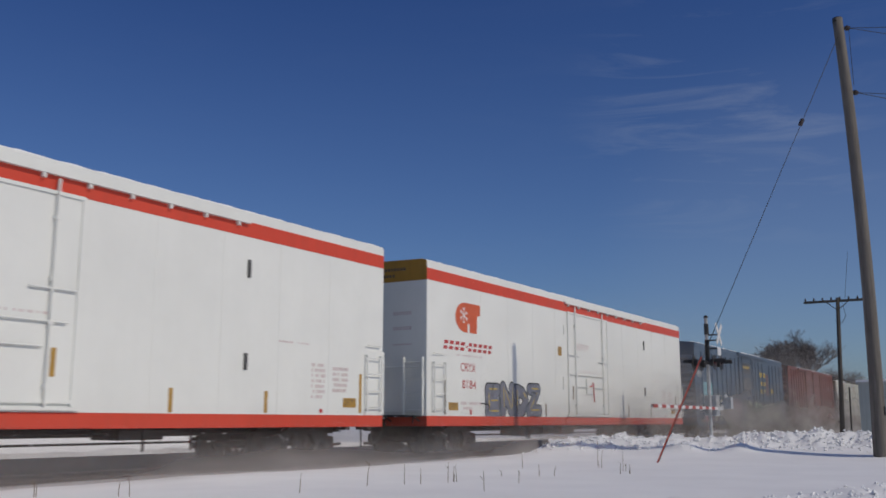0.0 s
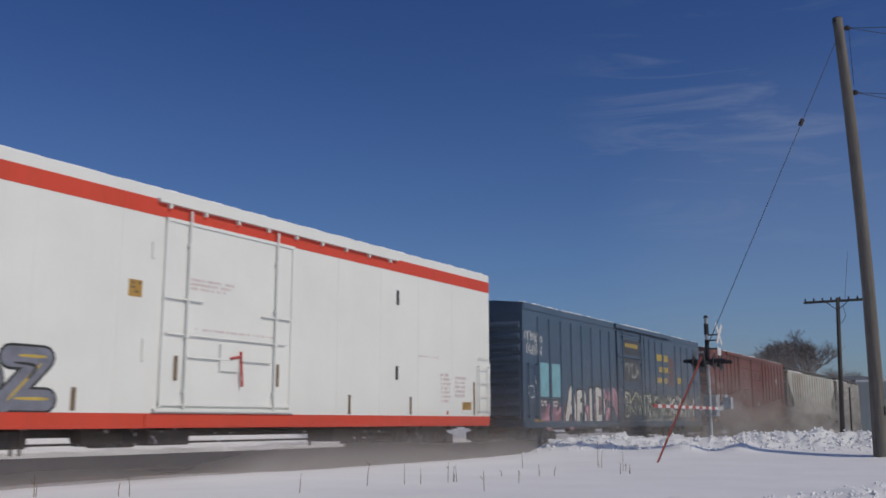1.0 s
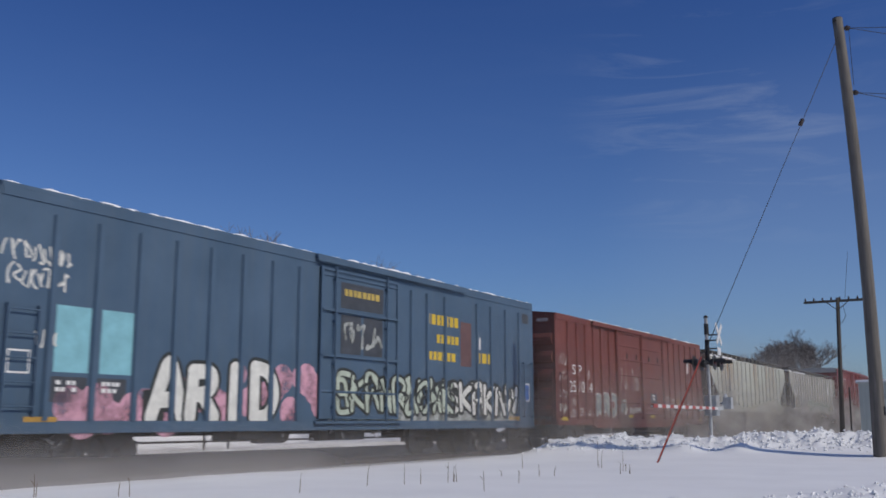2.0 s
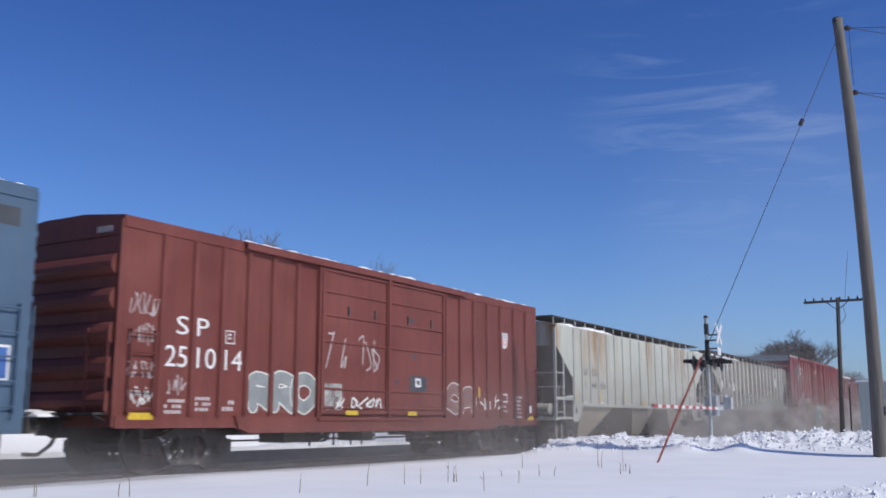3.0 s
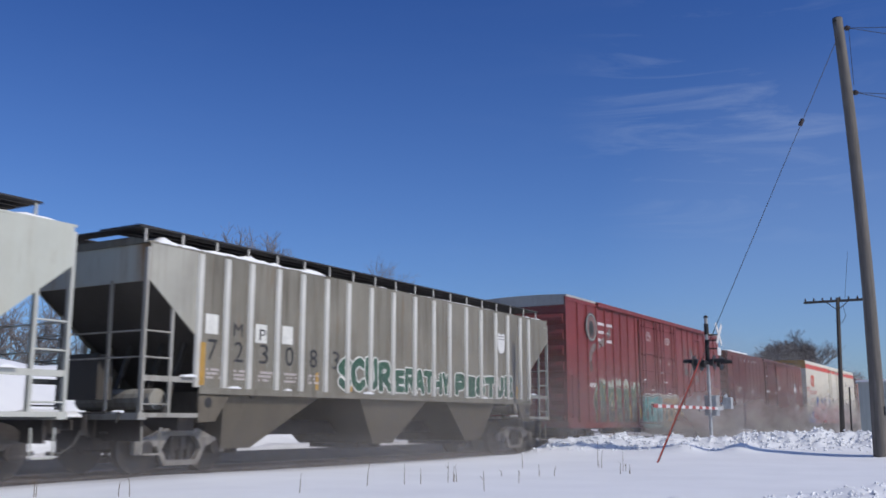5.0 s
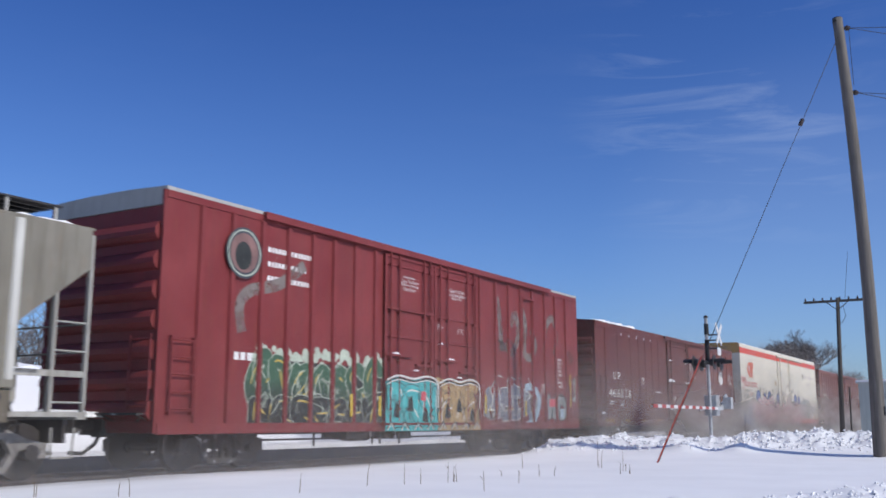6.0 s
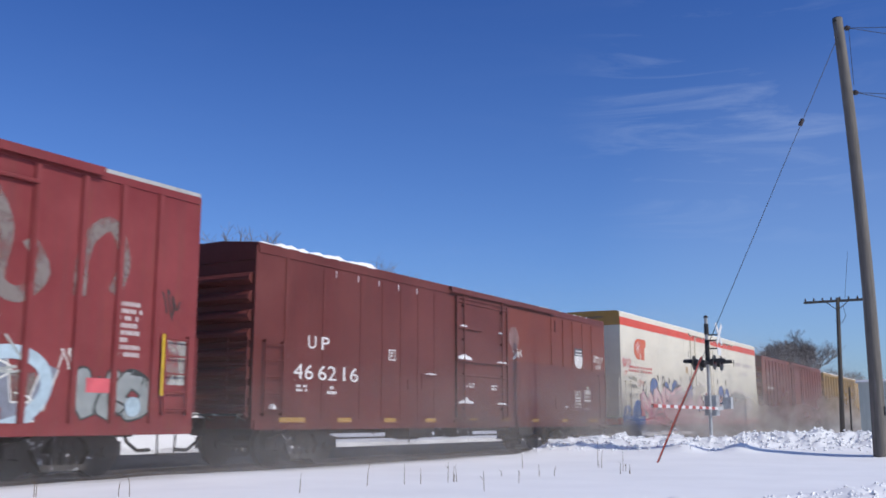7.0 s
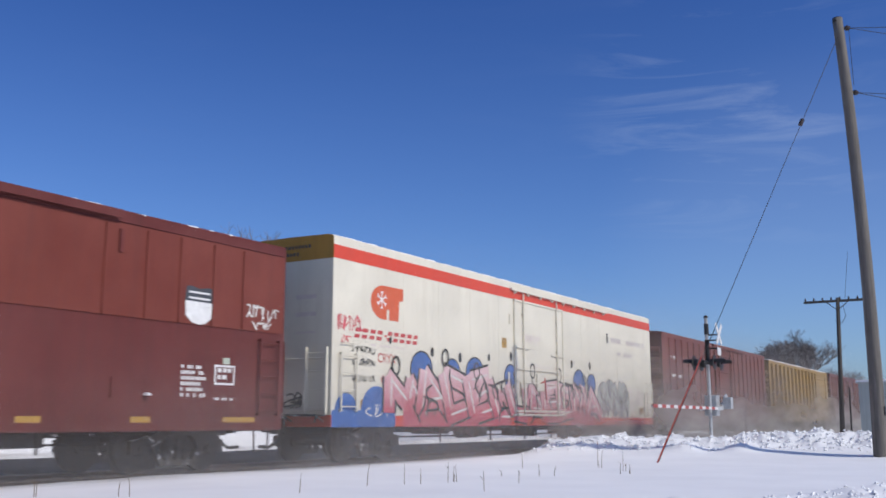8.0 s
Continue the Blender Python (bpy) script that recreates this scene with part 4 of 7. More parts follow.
    tagged(part("end_stencil", bm, FAINT_STENCIL, car), kind="stuff")
    # plug door with frame, lock rods and gear
    bm = bmesh.new()
    box(bm, SIDE, SIDE + 0.022, 9.02, 12.52, 1.28, 4.62)
    door = part("door", bm, body, car, "white plug door with lock rods")
    bm = bmesh.new()
    for y in (9.0, 12.55):
        box(bm, SIDE, SIDE + 0.05, y - 0.03, y + 0.03, 1.2, 4.64)
    for z in (1.26, 4.62):
        box(bm, SIDE, SIDE + 0.05, 8.97, 12.58, z - 0.03, z + 0.03)
    part("door_frame", bm, body, door)
    for y in (9.55, 12.02):
        bm = bmesh.new()
        rod(bm, (SIDE + 0.07, y, 1.16), (SIDE + 0.07, y, 4.85), 0.026, 8)
        for z in (1.5, 2.5, 3.2, 4.2):
            box(bm, SIDE + 0.02, SIDE + 0.10, y - 0.05, y + 0.05, z - 0.03, z + 0.03)
        part("lock_rod", bm, body, door)
    bm = bmesh.new()
    rod(bm, (SIDE + 0.06, 9.05, 2.52), (SIDE + 0.06, 12.35, 2.52), 0.02, 6)
    rod(bm, (SIDE + 0.06, 9.6, 2.12), (SIDE + 0.06, 11.9, 2.12), 0.02, 6)
    rod(bm, (SIDE + 0.06, 8.95, 3.17), (SIDE + 0.06, 9.95, 3.17), 0.02, 6)
    rod(bm, (SIDE + 0.06, 11.6, 3.05), (SIDE + 0.06, 12.5, 3.05), 0.02, 6)
    part("door_bars", bm, body, door)
    bm = bmesh.new()
    box(bm, SIDE + 0.02, SIDE + 0.07, 10.45, 10.95, 1.9, 2.42)
    part("lock_plate", bm, body, door)
    bm = bmesh.new()
    rod(bm, (SIDE + 0.09, 10.98, 2.3), (SIDE + 0.09, 11.05, 1.62), 0.025, 6)
    rod(bm, (SIDE + 0.09, 10.70, 2.15), (SIDE + 0.09, 11.0, 2.2), 0.025, 6)
    part("door_handle", bm, RED_STENCIL, door, "red lock handle")
    bm = bmesh.new()
    box(bm, SIDE, SIDE + 0.09, 8.75, 16.55, 4.90, 4.965)
    for i in range(9):
        box(bm, SIDE, SIDE + 0.075, 9.0 + i * 0.9, 9.06 + i * 0.9, 4.82, 4.90)
    part("door_rail_top", bm, body, car)
    bm = bmesh.new()
    box(bm, SIDE, SIDE + 0.075, 8.85, 12.7, 1.12, 1.17)
    part("door_rail_bottom", bm, body, car)
    # side fittings
    ladder(car, 0.28, 0.86, 1.16, 2.5, 4, body)
    ladder(car, L - 0.72, L - 0.14, 1.16, 2.5, 4, body)
    for y, z in ((0.57, 2.72), (L - 0.43, 2.72)):
        bm = bmesh.new()
        rod(bm, (SIDE + 0.06, y - 0.28, z), (SIDE + 0.06, y + 0.28, z), 0.015, 6)
        part("grab_iron", bm, body, car)
    for y, za, zb in ((16.62, 3.81, 4.17), (16.60, 1.96, 2.29), (8.72, 3.85, 4.15), (8.6, 2.0, 2.4)):
        bm = bmesh.new()
        box(bm, SIDE, SIDE + 0.03, y - 0.04, y + 0.04, za, zb)
        part("latch", bm, DARK_STENCIL if y > 10 else body, car)
    for y, za, zb in ((0.95, 1.14, 2.03), (9.35, 1.68, 2.13), (12.15, 1.65, 2.11), (14.69, 1.11, 1.55), (17.25, 1.12, 1.56), (20.50, 1.14, 2.03), (5.3, 1.12, 1.5), (7.2, 1.12, 1.5)):
        mark("reflector", car, TAN_BAR if y0 > 0 else AMBER, y - 0.05, y + 0.05, za, zb, lift=0.03 if 9 < y < 12.5 else 0.004)
    for ya, yb, za, zb in ((1.11, 1.61, 1.24, 1.45), (19.84, 20.34, 1.26, 1.47), (8.2, 8.5, 3.11, 3.41)):
        mark("placard", car, AMBER, ya, yb, za, zb)
        bars("placard_lines", car, TAN_BAR, ya + 0.05, yb - 0.03, za + 0.03, zb - 0.03, 3, 4, piece=0.07, lift=0.007)
    bars("stencil", car, FAINT_STENCIL, 1.75, 3.0, 1.22, 1.48, 2, 3, piece=0.09)
    bars("stencil", car, FAINT_STENCIL, 17.6, 18.6, 2.56, 2.62, 1, 6, piece=0.06)
    bars("stencil", car, FAINT_STENCIL, 18.7, 19.2, 1.4, 2.2, 7, 9, piece=0.07)
    bars("stencil", car, FAINT_STENCIL, 19.45, 20.1, 1.55, 2.15, 5, 12, piece=0.07)
    bars("stencil", car, FAINT_STENCIL, 9.6, 10.9, 3.35, 3.6, 3, 14, piece=0.07, lift=0.026)
    bars("stencil", car, FAINT_STENCIL, 9.8, 12.0, 2.6, 2.67, 1, 15, piece=0.06, lift=0.026)
    bm = bmesh.new()
    rect(bm, 2.25, 2.36, 1.13, 1.26, SIDE + 0.005)
    part("tag_plate", bm, RED_STENCIL, car)
    bm = bmesh.new()
    rect(bm, 19.0, 19.1, 1.13, 1.22, SIDE + 0.005)
    part("tag_plate", bm, RED_STENCIL, car)
    # panel seams
    bm = bmesh.new()
    box(bm, SIDE, SIDE + 0.004, -0.012, 0.012, 1.1, 4.63)
    seam_me = mesh_of("panel_seam", bm, body)
    for y in (2.9, 4.6, 6.3, 8.0, 14.2, 15.9, 17.6, 19.3):
        share("panel_seam", seam_me, car, (0, y, 0))
    # emblem: rounded block with a stem and a six-armed snowflake
    bm = bmesh.new()
    arc = [(2.0 + 0.53 * math.cos(a), 3.805 + 0.415 * math.sin(a)) for a in np.linspace(math.pi / 2, 3 * math.pi / 2, 14)]
    flat(bm, [(2.87, 4.22)] + arc + [(2.15, 3.39), (2.15, 3.62), (2.26, 3.66), (2.26, 3.39), (2.67, 3.39), (2.70, 3.90), (2.87, 3.92)], SIDE + 0.005)
    logo = part("emblem", bm, LOGO_RED, car, "orange-red block emblem with a white snowflake")
    bm = bmesh.new()
    for a in range(3):
        t = radians(30 + 60 * a)
        ribbon(bm, [(1.93 - 0.21 * math.cos(t), 3.86 - 0.21 * math.sin(t)), (1.93 + 0.21 * math.cos(t), 3.86 + 0.21 * math.sin(t))], 0.035, SIDE + 0.008 + a * 0.0004)
        for k in (-1, 1):
            c, s = 1.93 + k * 0.15 * math.cos(t), 3.86 + k * 0.15 * math.sin(t)
            for d in (-0.7, 0.7):
                ribbon(bm, [(c, s), (c + k * 0.08 * math.cos(t + d), s + k * 0.08 * math.sin(t + d))], 0.025, SIDE + 0.0095 + a * 0.0004)
    part("snowflake", bm, WHITE_PAINT, logo)
    bm = bmesh.new()
    y = 0.86
    for i, w in enumerate((0.29, 0.31, 0.29, 0.31, 0.13, 0.27, 0.29, 0.30, 0.30, 0.27)):
        zc, h = 2.99, 0.12 if i != 4 else 0.025
        for za, zb in (((zc - h, zc - 0.03), (zc + 0.025, zc + h)) if i != 4 else ((zc - h, zc + h),)):
            ka, kb = (za - zc) * 0.3, (zb - zc) * 0.3
            flat(bm, [(y + ka, za), (y + w * 0.70 + ka, za), (y + w * 0.70 + kb, zb), (y + kb, zb)], SIDE + 0.005)
        y += w
    part("name_bars", bm, RED_STENCIL, car, "row of slanted red bars")
    bars("stencil", car, FAINT_STENCIL, 1.5, 3.0, 2.70, 2.76, 1, 5, piece=0.07)
    add_trucks(car, (2.35, L - 2.35))
    underframe(car, L, int(y0) + 3)
    for y in (0.6, L - 0.5):
        step_stirrup(car, y, IRON)
    return car


def boxcar(y0, L, top, label, mat, posts, doors, sill=0.80, roof_mat=None, end_ribs=7, rail=None, post_top=None, snow=(), ladder_z=2.55, belly=None, post_mat=None, door_mat=None, post_depth=0.055, rise=0.12, cap_mat=None):
    car = start_car("boxcar", label, y0)
    bm = bmesh.new()
    box(bm, -SIDE, SIDE, 0.0, L, sill + 0.02, top - 0.06)
    part("body", bm, mat, car)
    roof_part(car, L, top, rise, roof_mat or mat, 0.015, ribs=int(L / 1.2))
    for y, s in ((0.0, -1), (L, 1)):
        ribbed_end(car, y, s, sill + 0.1, top - 0.35, end_ribs, mat)
        bm = bmesh.new()
        for x in (-SIDE + 0.03, SIDE - 0.03):
            box(bm, x - 0.028, x + 0.028, min(y, y + s * 0.06), max(y, y + s * 0.06), sill + 0.02, top - 0.06)
        part("end_frame", bm, mat, car)
        bm = bmesh.new()
        box(bm, -SIDE + 0.06, SIDE - 0.06, min(y, y + s * 0.05), max(y, y + s * 0.05), top - 0.34, top - 0.06)
        part("end_cap", bm, cap_mat or mat, car)
        end_platform(car, y, s, CAKED)
        end_ladder(car, SIDE - 0.60, SIDE - 0.08, y + s * 0.16, 1.12, ladder_z, 4, post_mat or mat)
    bm = bmesh.new()
    for xs in (SIDE, -SIDE):
        box(bm, xs - 0.03, xs + 0.03, 0.0, L, sill, sill + 0.20)
        box(bm, xs - 0.02, xs + 0.02, 0.0, L, top - 0.20, top - 0.062)
    part("side_sill", bm, mat, car)
    if belly:
        bm = bmesh.new()
        ya, yb, za, zb = belly
        prism(bm, [(ya, zb), (ya + 0.1, za + 0.1), (ya + 0.4, za), (yb - 0.4, za), (yb - 0.1, za + 0.1), (yb, zb)], "x", SIDE - 0.05, SIDE + 0.075)
        part("fishbelly_sill", bm, mat, car)
    pt = post_top or top - 0.20
    post_set(car, posts, sill + 0.2, pt, post_mat or mat, post_depth)
    bm = bmesh.new()
    for y in posts:
        box(bm, -SIDE - post_depth, -SIDE, y - 0.045, y + 0.045, sill + 0.2, pt)
    part("far_side_posts", bm, mat, car)
    for d in doors:
        y1, y2, z1, z2 = d["box"]
        bm = bmesh.new()
        box(bm, SIDE, SIDE + 0.035, y1, y2, z1, z2)
        door = part("door", bm, d.get("mat", door_mat or mat), car, d.get("label", ""))
        bm = bmesh.new()
        for y in (y1 + 0.04, y2 - 0.04):
            box(bm, SIDE, SIDE + 0.075, y - 0.04, y + 0.04, z1, z2)
        for z in (z1 + 0.03, z2 - 0.03):
            box(bm, SIDE + 0.001, SIDE + 0.07, y1 + 0.08, y2 - 0.08, z - 0.03, z + 0.03)
        part("door_frame", bm, d.get("mat", door_mat or mat), door)
        for z in d.get("ribs", ()):
            bm = bmesh.new()
            prism(bm, [(SIDE + 0.03, z - 0.035), (SIDE + 0.062, z - 0.015), (SIDE + 0.062, z + 0.015), (SIDE + 0.03, z + 0.035)], "y", y1 + 0.08, y2 - 0.08)
            part("door_rib", bm, d.get("mat", door_mat or mat), door)
        for y in d.get("rods", ()):
            bm = bmesh.new()
            rod(bm, (SIDE + 0.10, y, z1 - 0.05), (SIDE + 0.10, y, z2 + 0.06), 0.024, 8)
            for k in range(4):
                z = z1 + 0.25 + k * (z2 - z1 - 0.5) / 3
                box(bm, SIDE + 0.03, SIDE + 0.13, y - 0.045, y + 0.045, z - 0.03, z + 0.03)
            part("lock_rod", bm, d.get("mat", door_mat or mat), door)
        for (ya, yb, z) in d.get("bars", ()):
            bm = bmesh.new()
            box(bm, SIDE + 0.03, SIDE + 0.10, ya, yb, z - 0.03, z + 0.03)
            part("door_bar", bm, d.get("mat", door_mat or mat), door)
    if rail:
        bm = bmesh.new()
        box(bm, SIDE, SIDE + 0.12, rail[0], rail[1], top - 0.10, top - 0.01)
        box(bm, SIDE + 0.10, SIDE + 0.12, rail[0], rail[1], top - 0.16, top - 0.10)
        part("door_rail_top", bm, mat, car)
        bm = bmesh.new()
        dy = [c for d in doors for c in d["box"][:2]]
        box(bm, SIDE, SIDE + 0.11, min(dy) - 0.15, max(dy) + 0.15, sill + 0.14, sill + 0.20)
        part("door_rail_bottom", bm, mat, car)
    for i, s in enumerate(snow):
        snow_strip(car, s[0], s[1], top + 0.005, int(y0) + i, SIDE, s[2] if len(s) > 2 else 0.5, s[3] if len(s) > 3 else 0.05)
    ladder(car, 0.22, 0.78, 1.05, ladder_z, 5, post_mat or mat)
    ladder(car, L - 0.72, L - 0.16, 1.05, ladder_z, 5, post_mat or mat)
    add_trucks(car, (2.25, L - 2.25))
    underframe(car, L, int(y0) + 11)
    for y in (0.5, L - 0.45):
        step_stirrup(car, y, IRON)
    return car


def hopper(y0, L, label, mat, rib_mat, rib_ys, bays, rib_half, pale_end, bay_mat, frame_mat):
    car = start_car("covered_hopper_car", label, y0)
    S = 1.58
    a, b = 0.16, L - 0.12
    outline = [(a, 4.13), (a, 3.45), (1.5, 2.40), (1.5, 1.52), (L - 1.45, 1.52), (L - 1.45, 2.45), (b, 3.47), (b, 4.13)]
    for s in (1, -1):
        bm = bmesh.new()
        prism(bm, outline, "x", min(s * S, s * (S - 0.03)), max(s * S, s * (S - 0.03)))
        part("side_sheet", bm, mat, car)
    bm = bmesh.new()
    prism(bm, [(-S, 4.131), (S, 4.131), (S, 4.17), (1.1, 4.27), (-1.1, 4.27), (-S, 4.17)], "y", a - 0.05, b + 0.05)
    part("roof", bm, mat, car)
    for y, s in ((a, 1), (b, -1)):
        bm = bmesh.new()
        box(bm, -S + 0.031, S - 0.031, min(y, y + s * 0.03), max(y, y + s * 0.03), 3.45, 4.13)
        prism(bm, [(-S + 0.031, 4.131), (S - 0.031, 4.131), (1.1, 4.25), (-1.1, 4.25)], "y", min(y, y + s * 0.03), max(y, y + s * 0.03))
        part("end_sheet", bm, pale_end, car, "pale upper end sheet")
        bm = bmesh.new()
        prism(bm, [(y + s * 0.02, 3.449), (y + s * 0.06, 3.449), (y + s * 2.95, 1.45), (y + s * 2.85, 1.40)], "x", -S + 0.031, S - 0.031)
        part("slope_sheet", bm, SLOPE_GREY if frame_mat is rib_mat else SLOPE, car, "darker sloped end sheet")
        # end frame: corner posts, ladder, sill, inner bracing
        for x in (S - 0.04, -S + 0.04):
            bm = bmesh.new()
            box(bm, x - 0.04, x + 0.04, min(y - s * 0.06, y), max(y - s * 0.06, y), 1.05, 4.05)
            part("corner_post", bm, frame_mat, car)
        for x in (0.62, -0.62):
            bm = bmesh.new()
            box(bm, x - 0.03, x + 0.03, min(y - s * 0.04, y), max(y - s * 0.04, y), 1.05, 3.5)
            part("end_post", bm, frame_mat, car)
        for x in (S - 0.03, -S + 0.03):
            bm = bmesh.new()
            box(bm, x - 0.025, x + 0.025, min(y + s * 0.58, y + s * 0.64), max(y + s * 0.58, y + s * 0.64), 1.05, 3.12)
            for z in (2.55, 2.08, 1.25):
                ya, yb = sorted((y, y + s * 0.62))
                rod(bm, (x, ya, z), (x, yb, z), 0.018, 6)
            part("side_ladder", bm, frame_mat, car)
        bm = bmesh.new()
        for z in (2.55, 2.08):
            rod(bm, (-S + 0.05, y - s * 0.03, z), (S - 0.05, y - s * 0.03, z), 0.016, 6)
        part("end_rungs", bm, frame_mat, car)
        bm = bmesh.new()
        for x in (S - 0.06, -S + 0.06):
            ya, yb = sorted((y + s * 0.0, y + s * 1.34))
            box(bm, x - 0.045, x + 0.045, ya, yb, 1.66, 1.76)
            box(bm, x - 0.05, x + 0.05, ya, yb, 1.02, 1.10)
        ya, yb = sorted((y - s * 0.10, y + s * 0.10))
        box(bm, -S, S, ya, yb, 0.98, 1.10)
        part("end_sill", bm, frame_mat, car)
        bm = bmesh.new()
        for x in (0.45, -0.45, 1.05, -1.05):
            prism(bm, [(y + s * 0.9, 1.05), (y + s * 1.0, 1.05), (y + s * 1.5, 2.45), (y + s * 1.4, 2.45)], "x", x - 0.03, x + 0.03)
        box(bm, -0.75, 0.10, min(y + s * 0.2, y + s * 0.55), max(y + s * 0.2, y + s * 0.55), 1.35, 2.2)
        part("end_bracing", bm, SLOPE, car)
        # brake gear on the end platform; dark beam added below it to hide bright snow
        bm = bmesh.new()
        rod(bm, (-1.2, y + s * 0.95, 1.36), (0.9, y + s * 0.95, 1.36), 0.2, 14)
        part("air_reservoir", bm, frame_mat, car)
        bm = bmesh.new()
        ya, yb = sorted((y + s * 0.14, y + s * 0.2))
        box(bm, -1.4, 1.4, ya, yb, 0.6, 0.975)
        part("shade_crossbeam", bm, IRON, car)
        # bolster gusset; its lightening hole is a black disc, the inner shade painted on
        for x in (S - 0.02, -S + 0.02):
            bm = bmesh.new()
            c = y + s * 1.32
            prism(bm, [(c, 1.515), (c + s * 0.88, 1.515), (c + s * 0.46, 0.95), (c + s * 0.02, 0.93)], "x", x - 0.02, x + 0.02)
            g = part("bolster_plate", bm, rib_mat if frame_mat is rib_mat else bay_mat, car)
            bm = bmesh.new()
            h = 0.022 if x > 0 else -0.022
            rod(bm, (x, c + s * 0.26, 1.30), (x + h, c + s * 0.26, 1.30), 0.10, 14)
            part("hole_disc", bm, BLACK, g)
    # bays tapering to their outlets
    for n, (p, q) in enumerate(bays):
        bm = bmesh.new()
        m, w = ((2 * p + q) / 3 - 0.25, (p + q) / 2, (p + 2 * q) / 3 + 0.25)[n], 0.42
        top = [bm.verts.new(v) for v in ((-S + 0.05, p, 1.53), (S - 0.05, p, 1.53), (S - 0.05, q, 1.53), (-S + 0.05, q, 1.53))]
        bot = [bm.verts.new(v) for v in ((-1.15, m - w, 0.42), (1.15, m - w, 0.42), (1.15, m + w, 0.42), (-1.15, m + w, 0.42))]
        bm.faces.new(top)
        bm.faces.new(bot)
        for i in range(4):
            bm.faces.new((top[i], top[(i + 1) % 4], bot[(i + 1) % 4], bot[i]))
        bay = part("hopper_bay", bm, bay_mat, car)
        bm = bmesh.new()
        box(bm, -0.75, 0.75, m - w - 0.06, m + w + 0.06, 0.32, 0.43)
        rod(bm, (-0.95, m, 0.37), (0.95, m, 0.37), 0.03, 8)
        part("outlet_gate", bm, IRON, bay)
    bm = bmesh.new()
    for s in (1, -1):
        box(bm, min(s * S, s * (S + 0.05)), max(s * S, s * (S + 0.05)), 1.45, L - 1.42, 1.46, 1.58)
    part("side_sill", bm, mat, car)
    post_set(car, rib_ys, 1.58, 4.10, rib_mat, 0.05, rib_half, "side_rib", S)
    bm = bmesh.new()
    for y in rib_ys:
        box(bm, -S - 0.075, -S, y - rib_half, y + rib_half, 1.58, 4.1)
    part("far_side_ribs", bm, rib_mat, car)
    # running board on stands, hatch covers
    bm = bmesh.new()
    box(bm, -1.58, 1.58, -0.12, 0.25, 4.38, 4.399)
    board = part("running_board", bm, STEEL, car, "dark steel walkway along the roof")
    bm = bmesh.new()
    box(bm, 0, 0.24, -0.12, L - 0.75, 4.40, 4.43)
    plank_me = mesh_of("plank", bm, STEEL)
    for k in range(4):
        share("plank", plank_me, board, (0.50 + k * 0.28, 0, 0))
        share("plank", plank_me, board, (-1.58 + k * 0.28, 0, 0))
    bm = bmesh.new()
    box(bm, S - 0.05, S - 0.02, -0.02, 0.02, 4.13, 4.44)
    me = mesh_of("stand", bm, rib_mat)
    for i in range(19):
        share("stand", me, board, (0, 0.05 + i * (L - 0.9) / 18, 0))
    bm = bmesh.new()
    for i in range(10):
        y = 1.2 + i * (L - 2.4) / 10
        box(bm, -0.42, 0.42, y, y + 1.25, 4.25, 4.37)
    part("hatch_cover", bm, mat, car)
    snow_strip(car, 0.3, 5.2, 4.165, int(y0), S, 0.45, 0.10)
    snow_strip(car, 6.5, L - 2.0, 4.165, int(y0) + 1, S - 0.03, 0.4, 0.035)
    snow_strip(car, L - 1.6, L - 0.4, 4.165, int(y0) + 2, S - 0.03, 0.4, 0.06)
    for i, (y, w) in enumerate(((2.4, 0.35), (6.9, 0.4), (1.2, 0.35), (L - 1.2, 0.4), (4.0, 0.2), (12.6, 0.3))):
        snow_clump(car, y, 1.58 if i not in (2, 3) else 1.76, w, 0.06, i, S + 0.03)
    add_trucks(car, (1.6, L - 1.5), DUSTY_FRAME_ME if mat is DIRTY else None)
    underframe(car, L, int(y0) + 5, False)
    # dark sill, crossbar and rods added to fill the shadow under the ends
    for ya, yb in ((0.05, 2.9), (L - 2.9, L - 0.05)):
        bm = bmesh.new()
        box(bm, -0.40, 0.40, ya, yb, 0.45, 0.655)
        box(bm, -1.3, 1.3, (ya + yb) / 2 - 0.2, (ya + yb) / 2 + 0.2, 0.78, 1.03)
        for k in range(3):
            rod(bm, (-0.9 + 0.7 * k, ya + 0.1, 0.62 + 0.06 * k), (-0.7 + 0.75 * k, yb - 0.3, 0.5 + 0.1 * k), 0.03, 6)
        part("shade_draft_sill", bm, IRON, car)
    for y in (0.45, L - 0.4):
        step_stirrup(car, y, frame_mat)
    return car


